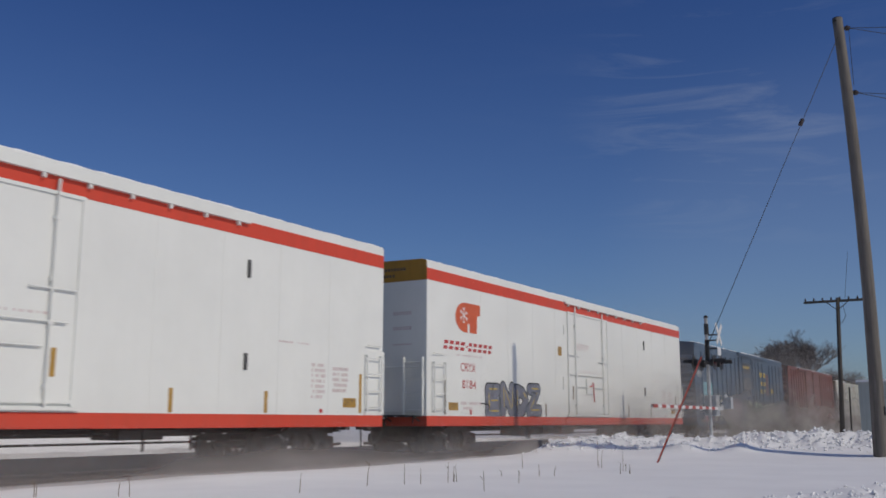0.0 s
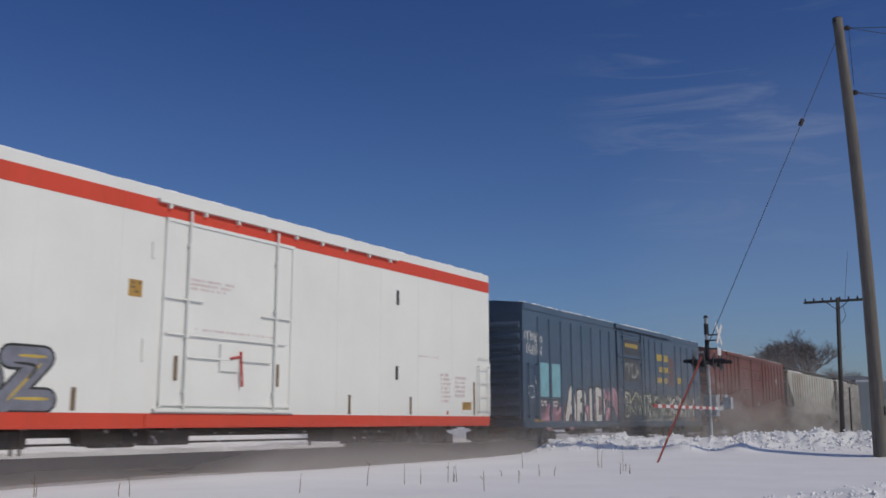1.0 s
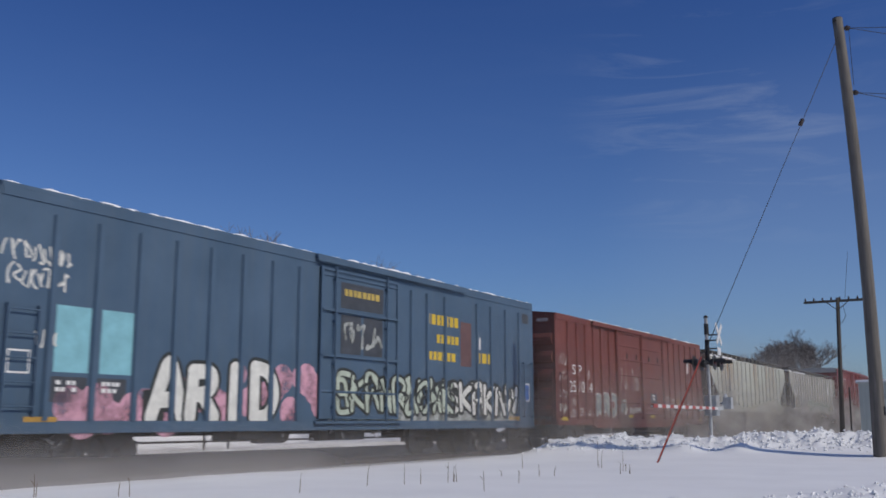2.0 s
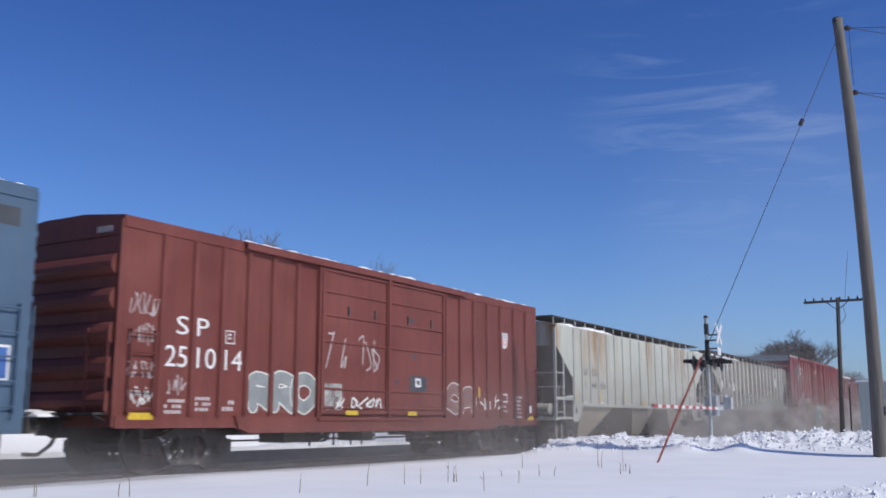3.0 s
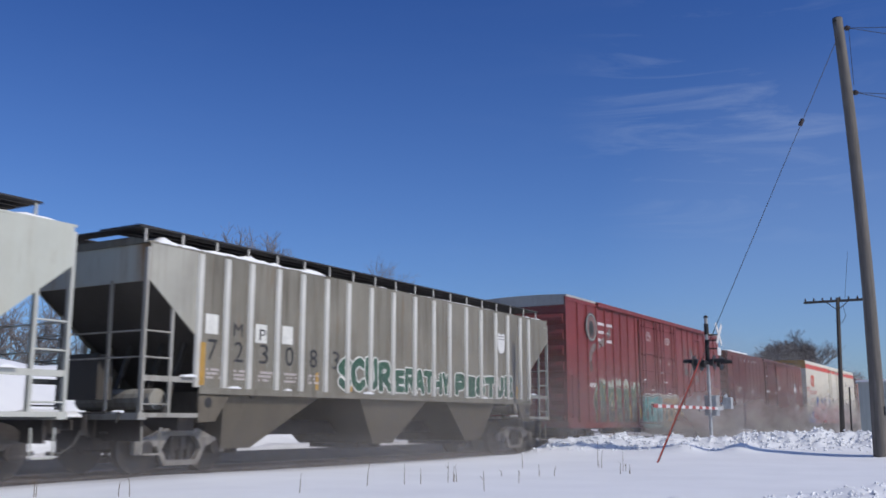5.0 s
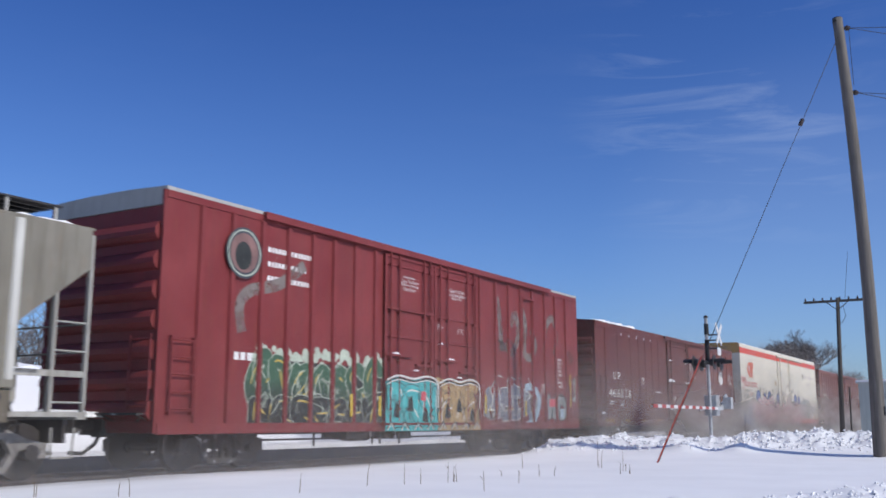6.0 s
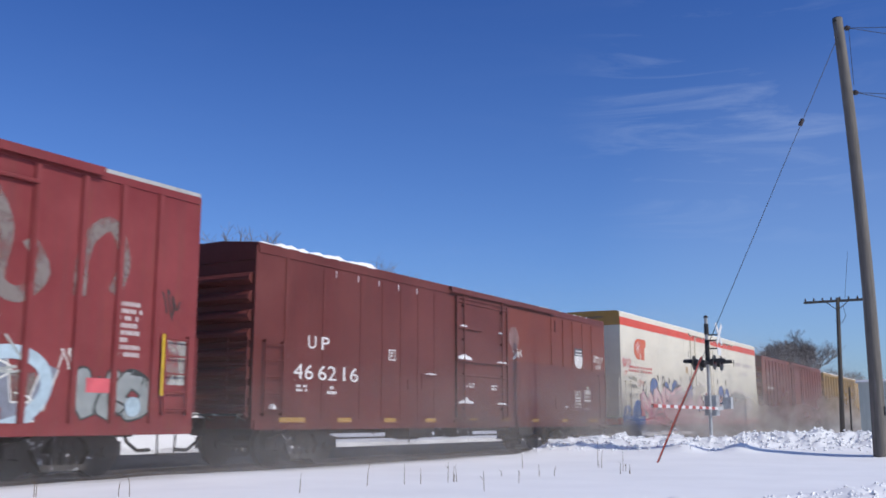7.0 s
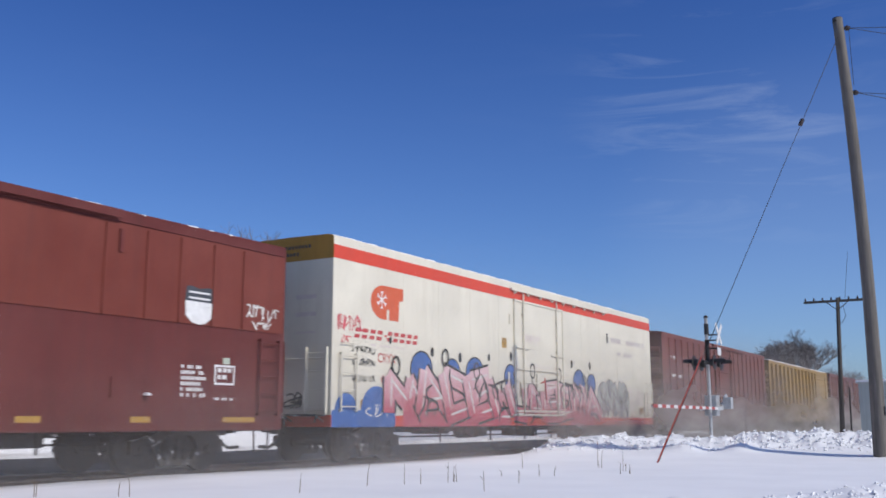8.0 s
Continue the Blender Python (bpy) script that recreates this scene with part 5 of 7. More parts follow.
def build_train():
    # A and B: white refrigerator cars
    reefer(-2.2, "white refrigerator car with orange-red stripe and sill", WHITE)
    b = reefer(21.2, "white refrigerator car with grey sprayed writing above the sill", WHITE)
    lettering(b, "CRYX", RED_STENCIL, 1.75, 2.58, 2.31, 2.54)
    lettering(b, "8184", RED_STENCIL, 1.84, 2.60, 1.84, 2.07)
    sprayed("graffiti", b, 3.15, 6.75, 1.06, 2.08, 4, SPRAY_GREY, CHARCOAL, 41, 0.36, 0.045, SPRAY_GOLD, wild=0.04, inner=1.0, word="ENDZ", label="grey bubble graffiti with dark outline")

    # C: blue boxcar
    c = boxcar(44.85, 18.6, 4.62, "faded blue boxcar with plug door and sprayed panels", BLUE,
               (1.02, 1.90, 2.79, 3.66, 4.54, 5.43, 6.32, 7.18, 11.6, 12.36, 13.26, 15.02, 15.85, 16.77, 17.66),
               [dict(box=(7.85, 10.95, 1.0, 4.36), ribs=(4.2, 1.6), rods=(8.35, 10.4), bars=((7.9, 10.9, 3.42), (7.9, 10.9, 2.40)), label="blue plug door")],
               sill=0.76, rail=(7.66, 14.3), end_ribs=9, post_top=4.25, snow=((0.0, 7.6, 0.5, 0.05), (7.8, 14.2, 0.5, 0.07), (14.5, 18.5, 0.5, 0.04)), ladder_z=2.75)
    for y in (1.13, 2.03):
        mark("repaint_patch", c, CYAN_PATCH, y, y + 0.68, 1.73, 2.81)
    mark("stencil_panel", c, DARK_PATCH, 1.08, 1.80, 1.25, 1.66)
    mark("stencil_panel", c, DARK_PATCH, 2.0, 2.62, 1.25, 1.66)
    bars("stencil", c, WHITE_PAINT, 1.2, 1.7, 1.38, 1.6, 2, 2, piece=0.11, lift=0.008)
    bars("stencil", c, WHITE_PAINT, 2.1, 2.55, 1.38, 1.6, 2, 3, piece=0.11, lift=0.008)
    mark("primer_patch", c, BROWN_PATCH, 14.1, 14.7, 2.44, 3.66)
    bars("name_bars", c, YELLOW, 12.30, 14.05, 3.30, 3.74, 1, 8, fill=1.0, piece=0.27)
    bars("name_bars", c, YELLOW, 12.85, 14.0, 2.86, 3.22, 1, 9, fill=1.0, piece=0.27)
    bars("name_bars", c, YELLOW, 12.45, 14.0, 2.40, 2.76, 1, 10, fill=1.0, piece=0.27)
    mark("name_bar", c, WHITE_PAINT, 14.95, 15.25, 2.95, 3.3)
    bars("name_bars", c, YELLOW, 14.95, 16.1, 2.4, 2.86, 1, 11, fill=1.0, piece=0.4)
    mark("name_bar", c, DARK_PATCH, 8.6, 10.3, 3.5, 4.1, lift=0.038)
    bars("name_bars", c, SPRAY_GOLD, 8.75, 10.2, 3.70, 3.95, 1, 31, piece=0.2, lift=0.042)
    mark("dark_panel", c, DARK_PATCH, 8.62, 9.4, 2.46, 3.36, lift=0.038)
    mark("dark_panel", c, DARK_PATCH, 9.5, 10.28, 2.46, 3.36, lift=0.038)
    scribble(c, 8.7, 10.2, 2.6, 3.2, WORN_WHITE, 21, 0.08, 5, x=SIDE + 0.04)
    scribble(c, 0.05, 1.35, 3.4, 3.75, SPRAY_WHITE, 22, 0.035, 12)
    scribble(c, 0.2, 1.35, 3.0, 3.38, SPRAY_WHITE, 24, 0.035, 11)
    scribble(c, 0.75, 1.15, 2.1, 2.4, SPRAY_WHITE, 23, 0.03, 4)
    bm = bmesh.new()
    for i in range(26):
        r = random.Random(i)
        disc(bm, 1.5 + i * 0.26, r.uniform(1.0, 1.9) if i > 9 else r.uniform(0.95, 1.25), r.uniform(0.22, 0.36), SIDE + 0.004 + i * 0.00003, 14)
    part("pink_cloud", bm, WORN_PINK, c, "faded pink sprayed cloud")
    mark("black_shadow", c, CHARCOAL, 3.0, 3.5, 0.82, 1.5, lift=0.0065)
    sprayed("graffiti", c, 3.15, 6.55, 0.86, 2.12, 4, SPRAY_WHITE, CHARCOAL, 44, 0.33, 0.085, wild=0.02, word="ARID", label="white block graffiti with black outline")
    mark("overspray", c, WORN_WHITE, 8.2, 17.3, 0.97, 1.35, lift=0.034)
    sprayed("graffiti", c, 8.5, 13.6, 1.10, 2.05, 9, SPRAY_MINT, CHARCOAL, 46, 0.20, 0.12, x=SIDE + 0.036, extra=1, inner=3, label="pale green and black graffiti")
    sprayed("graffiti", c, 13.3, 17.4, 1.10, 2.05, 6, SPRAY_WHITE, CHARCOAL, 45, 0.24, 0.12, x=SIDE + 0.036, inner=3, label="pale green and white graffiti")
    mark("reflector", c, AMBER, 0.65, 1.25, 0.94, 1.02, lift=0.034)
    mark("reflector", c, AMBER, 16.9, 17.7, 0.98, 1.10, lift=0.034)
    mark("dark_panel", c, DARK_PATCH, 17.9, 18.35, 3.95, 4.25)
    mark("routing_frame", c, WHITE_PAINT, 16.75, 17.3, 1.35, 1.72, lift=0.012)
    mark("routing_board", c, BLACK, 16.79, 17.26, 1.39, 1.68, lift=0.015)
    bars("stencil", c, WHITE_PAINT, 16.83, 17.24, 1.43, 1.65, 2, 5, piece=0.16, lift=0.018)
    mark("ladder_frame", c, WHITE_PAINT, 18.0, 18.35, 1.55, 2.1, lift=0.006)
    mark("ladder_panel", c, SPRAY_BLUE, 18.04, 18.31, 1.59, 2.06, lift=0.009)
    mark("ladder_panel", c, WHITE_PAINT, 0.3, 0.7, 1.68, 2.05, lift=0.006)
    mark("ladder_panel", c, BLUE, 0.33, 0.67, 1.71, 2.02, lift=0.009)

    # D: oxide red boxcar with double doors
    d = boxcar(65.25, 16.45, 4.52, "oxide red boxcar with double plug doors and chalky tags", OXIDE,
               (0.93, 1.71, 2.46, 3.18, 3.92, 4.71, 11.65, 12.42, 13.22, 14.03, 14.89, 15.7),
               [dict(box=(5.55, 8.10, 1.12, 4.34), ribs=(3.82, 3.29, 2.70, 1.66, 1.25), rods=()),
                dict(box=(8.14, 10.75, 1.12, 4.34), ribs=(3.82, 3.29, 2.70, 1.66, 1.25), rods=())],
               sill=0.83, rail=(3.0, 11.9), end_ribs=5, belly=(2.86, 13.8, 0.72, 1.05),
               snow=((3.0, 9.5, 0.5, 0.055), (9.6, 16.2, 0.4, 0.04)))
    post_set(d, (5.42, 5.52), 1.05, 4.40, OXIDE, 0.085, 0.03, "door_post")
    post_set(d, (8.12,), 1.05, 4.40, OXIDE, 0.11, 0.05, "door_post")
    post_set(d, (10.82,), 1.05, 4.40, OXIDE, 0.085, 0.03, "door_post")
    for i, y in enumerate((6.5, 7.55, 9.0, 10.1)):
        bm = bmesh.new()
        box(bm, SIDE + 0.035, SIDE + 0.07, y - 0.025, y + 0.025, 3.35, 3.55)
        part("door_cleat", bm, DARK_STENCIL, d)
    for s, a, q in (("S", 1.30, 1.60), ("P", 1.82, 2.12)):
        lettering(d, s, WHITE_PAINT, a, q, 2.53, 2.87)
    for s, a, q in (("25", 1.06, 1.60), ("10", 1.84, 2.34), ("14", 2.58, 3.06)):
        lettering(d, s, WHITE_PAINT, a, q, 1.93, 2.32)
    mark("plate_frame", d, WHITE_PAINT, 2.58, 2.84, 2.44, 2.70)
    mark("plate_field", d, OXIDE, 2.60, 2.82, 2.46, 2.68, lift=0.007)
    bars("stencil", d, WHITE_PAINT, 2.66, 2.8, 2.5, 2.64, 2, 1, piece=0.1, lift=0.01)
    shield(d, 14.09, 14.52, 3.08, 3.56, WHITE_PAINT, WHITE_PAINT, 0.62, 4)
    sprayed("graffiti", d, 3.30, 5.35, 1.12, 1.95, 3, PALE_BLUE_GREY, SPRAY_WHITE, 51, 0.36, 0.045, shapes=(7, 7, 4), wild=0.05, label="pale blue-grey bubble tag with white outline")
    scribble(d, 5.75, 7.95, 2.0, 2.95, GREY_STENCIL, 52, 0.035, 5, x=SIDE + 0.035)
    mark("repaint_patch", d, WORN_WHITE, 5.62, 6.3, 1.2, 1.78, x=SIDE + 0.035)
    for y, z in ((8.5, 1.9), (9.2, 3.45), (8.2, 2.9), (10.6, 2.75), (9.3, 2.55)):
        mark("grease_spot", d, DARK_PATCH, y - 0.06, y + 0.09, z - 0.05, z + 0.06, lift=0.037)
    scribble(d, 5.9, 7.9, 1.22, 1.50, SPRAY_WHITE, 53, 0.045, 6, x=SIDE + 0.06)
    sprayed("graffiti", d, 11.0, 12.45, 1.15, 1.95, 2, BUFF, SPRAY_WHITE, 54, 0.40, 0.035, shapes=(4, 0), wild=0.05)
    scribble(d, 12.8, 13.4, 1.25, 1.6, SPRAY_WHITE, 55, 0.05, 3)
    scribble(d, 13.7, 14.1, 1.25, 1.7, SPRAY_WHITE, 56, 0.05, 2)
    scribble(d, 0.2, 0.85, 2.75, 3.2, GREY_STENCIL, 57, 0.02, 7)
    scribble(d, 0.2, 0.85, 2.25, 2.65, GREY_STENCIL, 67, 0.02, 8)
    scribble(d, 0.2, 0.9, 1.7, 2.0, GREY_STENCIL, 58, 0.022, 7)
    scribble(d, 0.2, 0.8, 1.2, 1.55, SPRAY_WHITE, 68, 0.03, 5)
    scribble(d, 1.15, 1.6, 1.4, 1.8, GREY_STENCIL, 59, 0.025, 4)
    for y, w in ((0.27, 0.55), (6.4, 0.45), (8.95, 0.40), (15.7, 0.45)):
        mark("reflector", d, YELLOW, y, y + w, 0.98 if y < 2 or y > 14 else 1.09, 1.10 if y < 2 or y > 14 else 1.19, lift=0.09 if 2 < y < 14 else 0.034)
    mark("reflector", d, YELLOW, 12.6, 12.68, 1.6, 1.9, lift=0.062)
    mark("placard", d, WHITE_PAINT, 9.35, 9.62, 1.80, 2.02, lift=0.042)
    mark("placard_mark", d, DARK_STENCIL, 9.42, 9.55, 1.86, 1.97, lift=0.046)
    mark("dark_panel", d, DARK_PATCH, 9.1, 9.9, 1.68, 2.08, lift=0.038)
    mark("routing_frame", d, WHITE_PAINT, 13.95, 14.45, 1.5, 1.75, lift=0.012)
    mark("routing_board", d, OXIDE, 13.99, 14.41, 1.54, 1.71, lift=0.015)
    mark("placard", d, WHITE_PAINT, 15.85, 16.1, 1.2, 1.42)
    for y0, y1, z0, z1, n in ((1.1, 1.65, 1.05, 1.35, 3), (1.85, 2.3, 1.1, 1.4, 3), (2.55, 2.9, 1.1, 1.35, 2), (13.95, 14.5, 1.15, 1.42, 2), (14.9, 15.5, 1.0, 1.7, 6)):
        bars("stencil", d, GREY_STENCIL, y0, y1, z0, z1, n, int(y0 * 10), piece=0.09)
    bm = bmesh.new()
    for i in range(6):
        box(bm, SIDE - 0.30 - i * 0.07, SIDE - 0.25 - i * 0.07, -0.06, -0.054, 4.25, 4.36)
    part("end_number", bm, GREY_STENCIL, d)

    # E: pale grey covered hopper with rust
    e = hopper(83.15, 17.2, "pale grey covered hopper car with rust streaks", HOPPER, HOPPER_RIB,
               (1.56, 2.26, 3.0, 3.76, 4.61, 5.40, 6.26, 7.15, 8.15, 9.1, 10.03, 10.96, 11.81, 12.71, 13.63, 14.6, 15.48),
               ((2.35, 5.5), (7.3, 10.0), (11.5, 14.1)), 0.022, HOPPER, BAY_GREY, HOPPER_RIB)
    H = 1.58
    for s, a, q, z0, z1 in (("GC", 2.43, 2.85, 2.54, 2.78), ("CX", 3.2, 3.65, 2.54, 2.78), ("11", 2.5, 2.70, 2.1, 2.31), ("40", 3.12, 3.62, 2.1, 2.31), ("05", 3.97, 4.44, 2.1, 2.31)):
        lettering(e, s, BLACK, a, q, z0, z1, x=H)
    for y in (1.62, 3.87, 6.34, 10.99, 15.5):
        mark("reflector", e, YELLOW, y + 0.02, y + 0.13, 1.6, 2.04, x=H)
    for y in (8.3, 13.1):
        mark("reflector", e, YELLOW, y, y + 0.35, 1.6, 1.7, x=H)
    mark("placard", e, BLACK, 13.2, 13.55, 1.72, 1.95, x=H)
    bars("stencil", e, WHITE_PAINT, 13.24, 13.55, 1.76, 1.93, 2, 3, x=H, piece=0.11, lift=0.007)
    for i, (y0, z0) in enumerate(((1.8, 1.75), (2.45, 1.7), (3.15, 1.75), (8.35, 1.75), (2.45, 1.88))):
        bars("stencil", e, GREY_STENCIL, y0, y0 + 0.5, z0, z0 + 0.14, 2, i, x=H, piece=0.07)

    # F: sooty hopper with chalky ribs
    f = hopper(101.72, 17.0, "sooty grey covered hopper car with green graffiti", DIRTY, DIRTY_RIB,
               (1.40, 2.12, 2.81, 3.64, 4.44, 5.28, 6.09, 6.99, 7.94, 8.92, 9.84, 10.66, 11.56, 12.41, 13.31, 14.07, 14.91, 15.5),
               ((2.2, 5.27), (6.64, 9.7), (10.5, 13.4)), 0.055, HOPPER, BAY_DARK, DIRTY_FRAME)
    for s in (1, -1):
        bm = bmesh.new()
        prism(bm, [(0.165, 4.125), (0.165, 3.455), (1.34, 2.535), (1.34, 4.125)], "x", min(s * 1.58, s * 1.584), max(s * 1.58, s * 1.584))
        part("corner_panel", bm, FADED_PANEL, f, "paler grey corner panel")
    for s, a, q, z0, z1 in (("M", 2.35, 2.60, 2.60, 2.86), ("P", 3.10, 3.28, 2.57, 2.80)):
        lettering(f, s, BLACK, a, q, z0, z1, x=H, lift=0.008)
    for s, y in (("7", 1.66), ("2", 2.38), ("3", 3.12), ("0", 3.92), ("8", 4.72), ("3", 5.52)):
        lettering(f, s, BLACK, y, y + 0.26, 2.10, 2.50, x=H)
    for y, z in ((1.58, 2.60), (2.98, 2.52), (3.80, 2.55)):
        mark("paint_patch", f, SPRAY_WHITE, y, y + 0.34, z, z + 0.38, x=H)
    mark("reflector", f, AMBER, 1.42, 1.56, 1.62, 2.42, x=H, lift=0.055)
    for y in (4.95, 6.2, 9.3, 14.6):
        mark("reflector", f, AMBER, y, y + 0.1, 1.62, 2.0, x=H)
    shield(f, 13.42, 13.86, 2.92, 3.52, WHITE_PAINT, WHITE_PAINT, 0.62)
    sprayed("graffiti", f, 5.75, 7.85, 1.62, 2.4, 4, SPRAY_GREEN, SPRAY_WHITE, 161, 0.35, 0.065, x=H, wild=0.06, word="SCUR", label="dark green graffiti with white outline")
    sprayed("graffiti", f, 8.05, 10.7, 1.62, 2.25, 6, SPRAY_GREEN, SPRAY_WHITE, 162, 0.35, 0.065, x=H, wild=0.06, word="ERATHY", label="dark green graffiti with white outline")
    sprayed("graffiti", f, 10.95, 14.4, 1.62, 2.25, 6, SPRAY_GREEN, SPRAY_WHITE, 163, 0.35, 0.065, x=H, wild=0.06, word="PESTUE", label="dark green graffiti with white outline")
    for i, y0 in enumerate((1.65, 2.4, 3.1, 3.9, 4.7)):
        bars("stencil", f, GREY_STENCIL, y0, y0 + 0.45, 1.72, 1.95, 3, 70 + i, x=H, piece=0.07)

    # G: tall crimson boxcar with large graffiti
    g = boxcar(120.18, 18.8, 5.24, "tall crimson boxcar with teal, tan and green graffiti", CRIMSON,
               (0.9, 1.75, 2.62, 3.44, 4.27, 5.04, 5.84, 6.66, 11.85, 12.81, 13.64, 14.46, 15.27, 16.19, 17.0, 17.85),
               [dict(box=(7.0, 9.25, 1.0, 5.02), ribs=(4.78, 3.68, 3.0, 1.6), rods=(7.22, 7.6, 8.75, 9.05), bars=((7.05, 8.2, 2.55), (8.4, 9.2, 2.35), (7.05, 9.2, 1.25), (7.05, 9.2, 3.7)), label="crimson plug door with white warning lettering"),
                dict(box=(9.3, 11.6, 1.0, 5.02), ribs=(4.78, 3.66, 3.0, 1.6), rods=(9.55, 9.95, 11.0, 11.38), bars=((9.4, 10.4, 2.54), (10.6, 11.5, 2.25), (9.4, 11.5, 1.25)), label="crimson plug door with white warning lettering")],
               sill=0.72, rail=(2.6, 16.5), end_ribs=7, ladder_z=2.5, snow=((7.4, 8.6, 0.2, 0.03), (9.8, 10.8, 0.2, 0.03)), roof_mat=GALVANISED, cap_mat=GALVANISED, rise=0.05)
    for i, (s, a, q) in enumerate((("-Important-", 7.85, 8.40), ("Close This Door", 7.72, 8.56), ("Before Closing", 7.75, 8.55), ("Main Door", 7.87, 8.40))):
        lettering(g, s, WHITE_PAINT, a, q, 4.50 - i * 0.10, 4.585 - i * 0.10, lift=0.04)
    for i, (s, a, q) in enumerate((("Close And Lock", 10.12, 10.92), ("Both Doors Before", 10.05, 11.0), ("Moving Car", 10.22, 10.80))):
        lettering(g, s, WHITE_PAINT, a, q, 4.42 - i * 0.11, 4.51 - i * 0.11, lift=0.04)
    bars("stencil", g, GREY_STENCIL, 9.5, 9.8, 3.25, 3.5, 4, 3, piece=0.06, lift=0.04)
    bars("stencil", g, GREY_STENCIL, 10.55, 10.95, 3.28, 3.45, 3, 4, piece=0.06, lift=0.04)
    bars("stencil", g, GREY_STENCIL, 11.1, 11.2, 3.28, 3.42, 2, 5, piece=0.06, lift=0.04)
    bm = bmesh.new()
    disc(bm, 2.03, 4.28, 0.52, SIDE + 0.062, 32)
    em = part("emblem", bm, DARK_PATCH, g, "round dark-rimmed beige emblem")
    bm = bmesh.new()
    disc(bm, 2.03, 4.28, 0.40, SIDE + 0.066, 32)
    part("emblem_field", bm, BUFF, em)
    bm = bmesh.new()
    ribbon(bm, [(2.03 + 0.46 * math.cos(a), 4.28 + 0.46 * math.sin(a)) for a in np.linspace(0, 2 * math.pi, 33)], 0.03, SIDE + 0.068)
    part("emblem_ring", bm, SPRAY_MINT, em)
    bm = bmesh.new()
    disc(bm, 2.00, 4.22, 0.24, SIDE + 0.069, 20, 1.2)
    part("emblem_figure", bm, CHARCOAL, em)
    for z, a, q, sd in ((4.30, 2.80, 4.42, 1), (4.00, 2.80, 4.05, 2), (3.70, 2.80, 4.15, 3)):
        bars("name_bars", g, WHITE_PAINT, a, q, z + 0.06, z + 0.23, 1, sd, fill=0.95, piece=0.12)
    bars("stencil", g, WHITE_PAINT, 1.9, 2.5, 2.05, 2.3, 1, 4, fill=1, piece=0.25)
    mark("dark_field", g, CHARCOAL, 2.42, 6.95, 0.72, 2.2, lift=0.0065)
    sprayed("graffiti", g, 2.42, 6.95, 0.80, 2.36, 7, GREEN_FADE, SPRAY_MINT, 71, 0.44, 0.032, SPRAY_GOLD, halo=SPRAY_MINT, inner=4, extra=1, wild=0.12, label="dark green and black graffiti under a pale cloud")
    sprayed("graffiti", g, 2.40, 6.95, 0.74, 1.50, 7, CHARCOAL, SPRAY_MINT, 72, 0.42, 0.022, SPRAY_GOLD, inner=3, x=SIDE + 0.012, label="black graffiti with pale outline")
    bm = bmesh.new()
    flat(bm, [(7.02, 0.72), (9.42, 0.72), (9.40, 1.5), (9.22, 1.93), (8.7, 2.03), (8.0, 1.95), (7.4, 2.06), (7.02, 1.9)], SIDE + 0.104)
    t1 = part("teal_field", bm, SPRAY_TEAL, g, "teal sprayed field")
    bm = bmesh.new()
    flat(bm, [(9.44, 0.72), (11.72, 0.72), (11.62, 1.3), (11.35, 1.2), (11.25, 1.55), (11.5, 2.0), (11.35, 2.12), (10.6, 2.02), (9.9, 2.0), (9.35, 2.1)], SIDE + 0.104)
    t2 = part("tan_field", bm, SPRAY_TAN, g, "tan sprayed field")
    sprayed("spray_lines", t1, 7.1, 9.4, 0.78, 1.95, 3, SPRAY_TEAL, CHARCOAL, 171, 0.40, 0.03, SPRAY_WHITE, shapes=(4, 7, 2), wild=0.12, extra=1, inner=5, x=SIDE + 0.10)
    sprayed("spray_lines", t2, 9.5, 11.5, 0.78, 1.95, 3, SPRAY_TAN, CHARCOAL, 172, 0.40, 0.03, SPRAY_WHITE, shapes=(5, 6, 3), wild=0.12, extra=1, inner=5, x=SIDE + 0.10)
    for field, ya, yb in ((t1, 7.04, 9.40), (t2, 9.45, 11.62)):
        bm = bmesh.new()
        for k, (mat_w, dz) in enumerate(((0.045, 0.03), (0.025, -0.07))):
            ribbon(bm, smooth_line([(ya, 1.90 + dz), (ya + 0.5, 2.03 + dz), ((ya + yb) / 2, 1.97 + dz), (yb - 0.5, 2.05 + dz), (yb - 0.02, 1.9 + dz), (yb, 1.3)]), mat_w, SIDE + 0.122 + k * 0.001)
        for k in range(4):
            y = ya + 0.2 + k * 0.6
            ribbon(bm, [(y - 0.16, 0.74), (y, 0.90), (y + 0.16, 0.74)], 0.035, SIDE + 0.124 + k * 0.0003)
        part("white_edge", bm, SPRAY_WHITE, field)
        bm = bmesh.new()
        ribbon(bm, smooth_line([(ya + 0.03, 1.2), (ya + 0.03, 1.87), (ya + 0.5, 1.99), ((ya + yb) / 2, 1.93), (yb - 0.5, 2.01), (yb - 0.06, 1.86), (yb - 0.04, 1.0)]), 0.05, SIDE + 0.1205)
        for k in range(4):
            y = ya + 0.2 + k * 0.6
            ribbon(bm, [(y - 0.18, 0.77), (y, 0.96), (y + 0.18, 0.77)], 0.05, SIDE + 0.1212 + k * 0.0003)
        for k, (u, z) in enumerate(((0.45, 1.2), (1.05, 1.35), (1.75, 1.1))):
            flat(bm, [(ya + u - 0.16, z - 0.14), (ya + u + 0.13, z - 0.17), (ya + u + 0.10, z + 0.10), (ya + u, z + 0.24), (ya + u - 0.12, z + 0.06)], SIDE + 0.1218 + k * 0.0001)
        part("black_edge", bm, CHARCOAL, field)
    bm = bmesh.new()
    flat(bm, [(8.55, 1.48), (8.78, 1.46), (8.80, 1.68), (8.57, 1.70)], SIDE + 0.126)
    part("red_spot", bm, SPRAY_RED, t1)
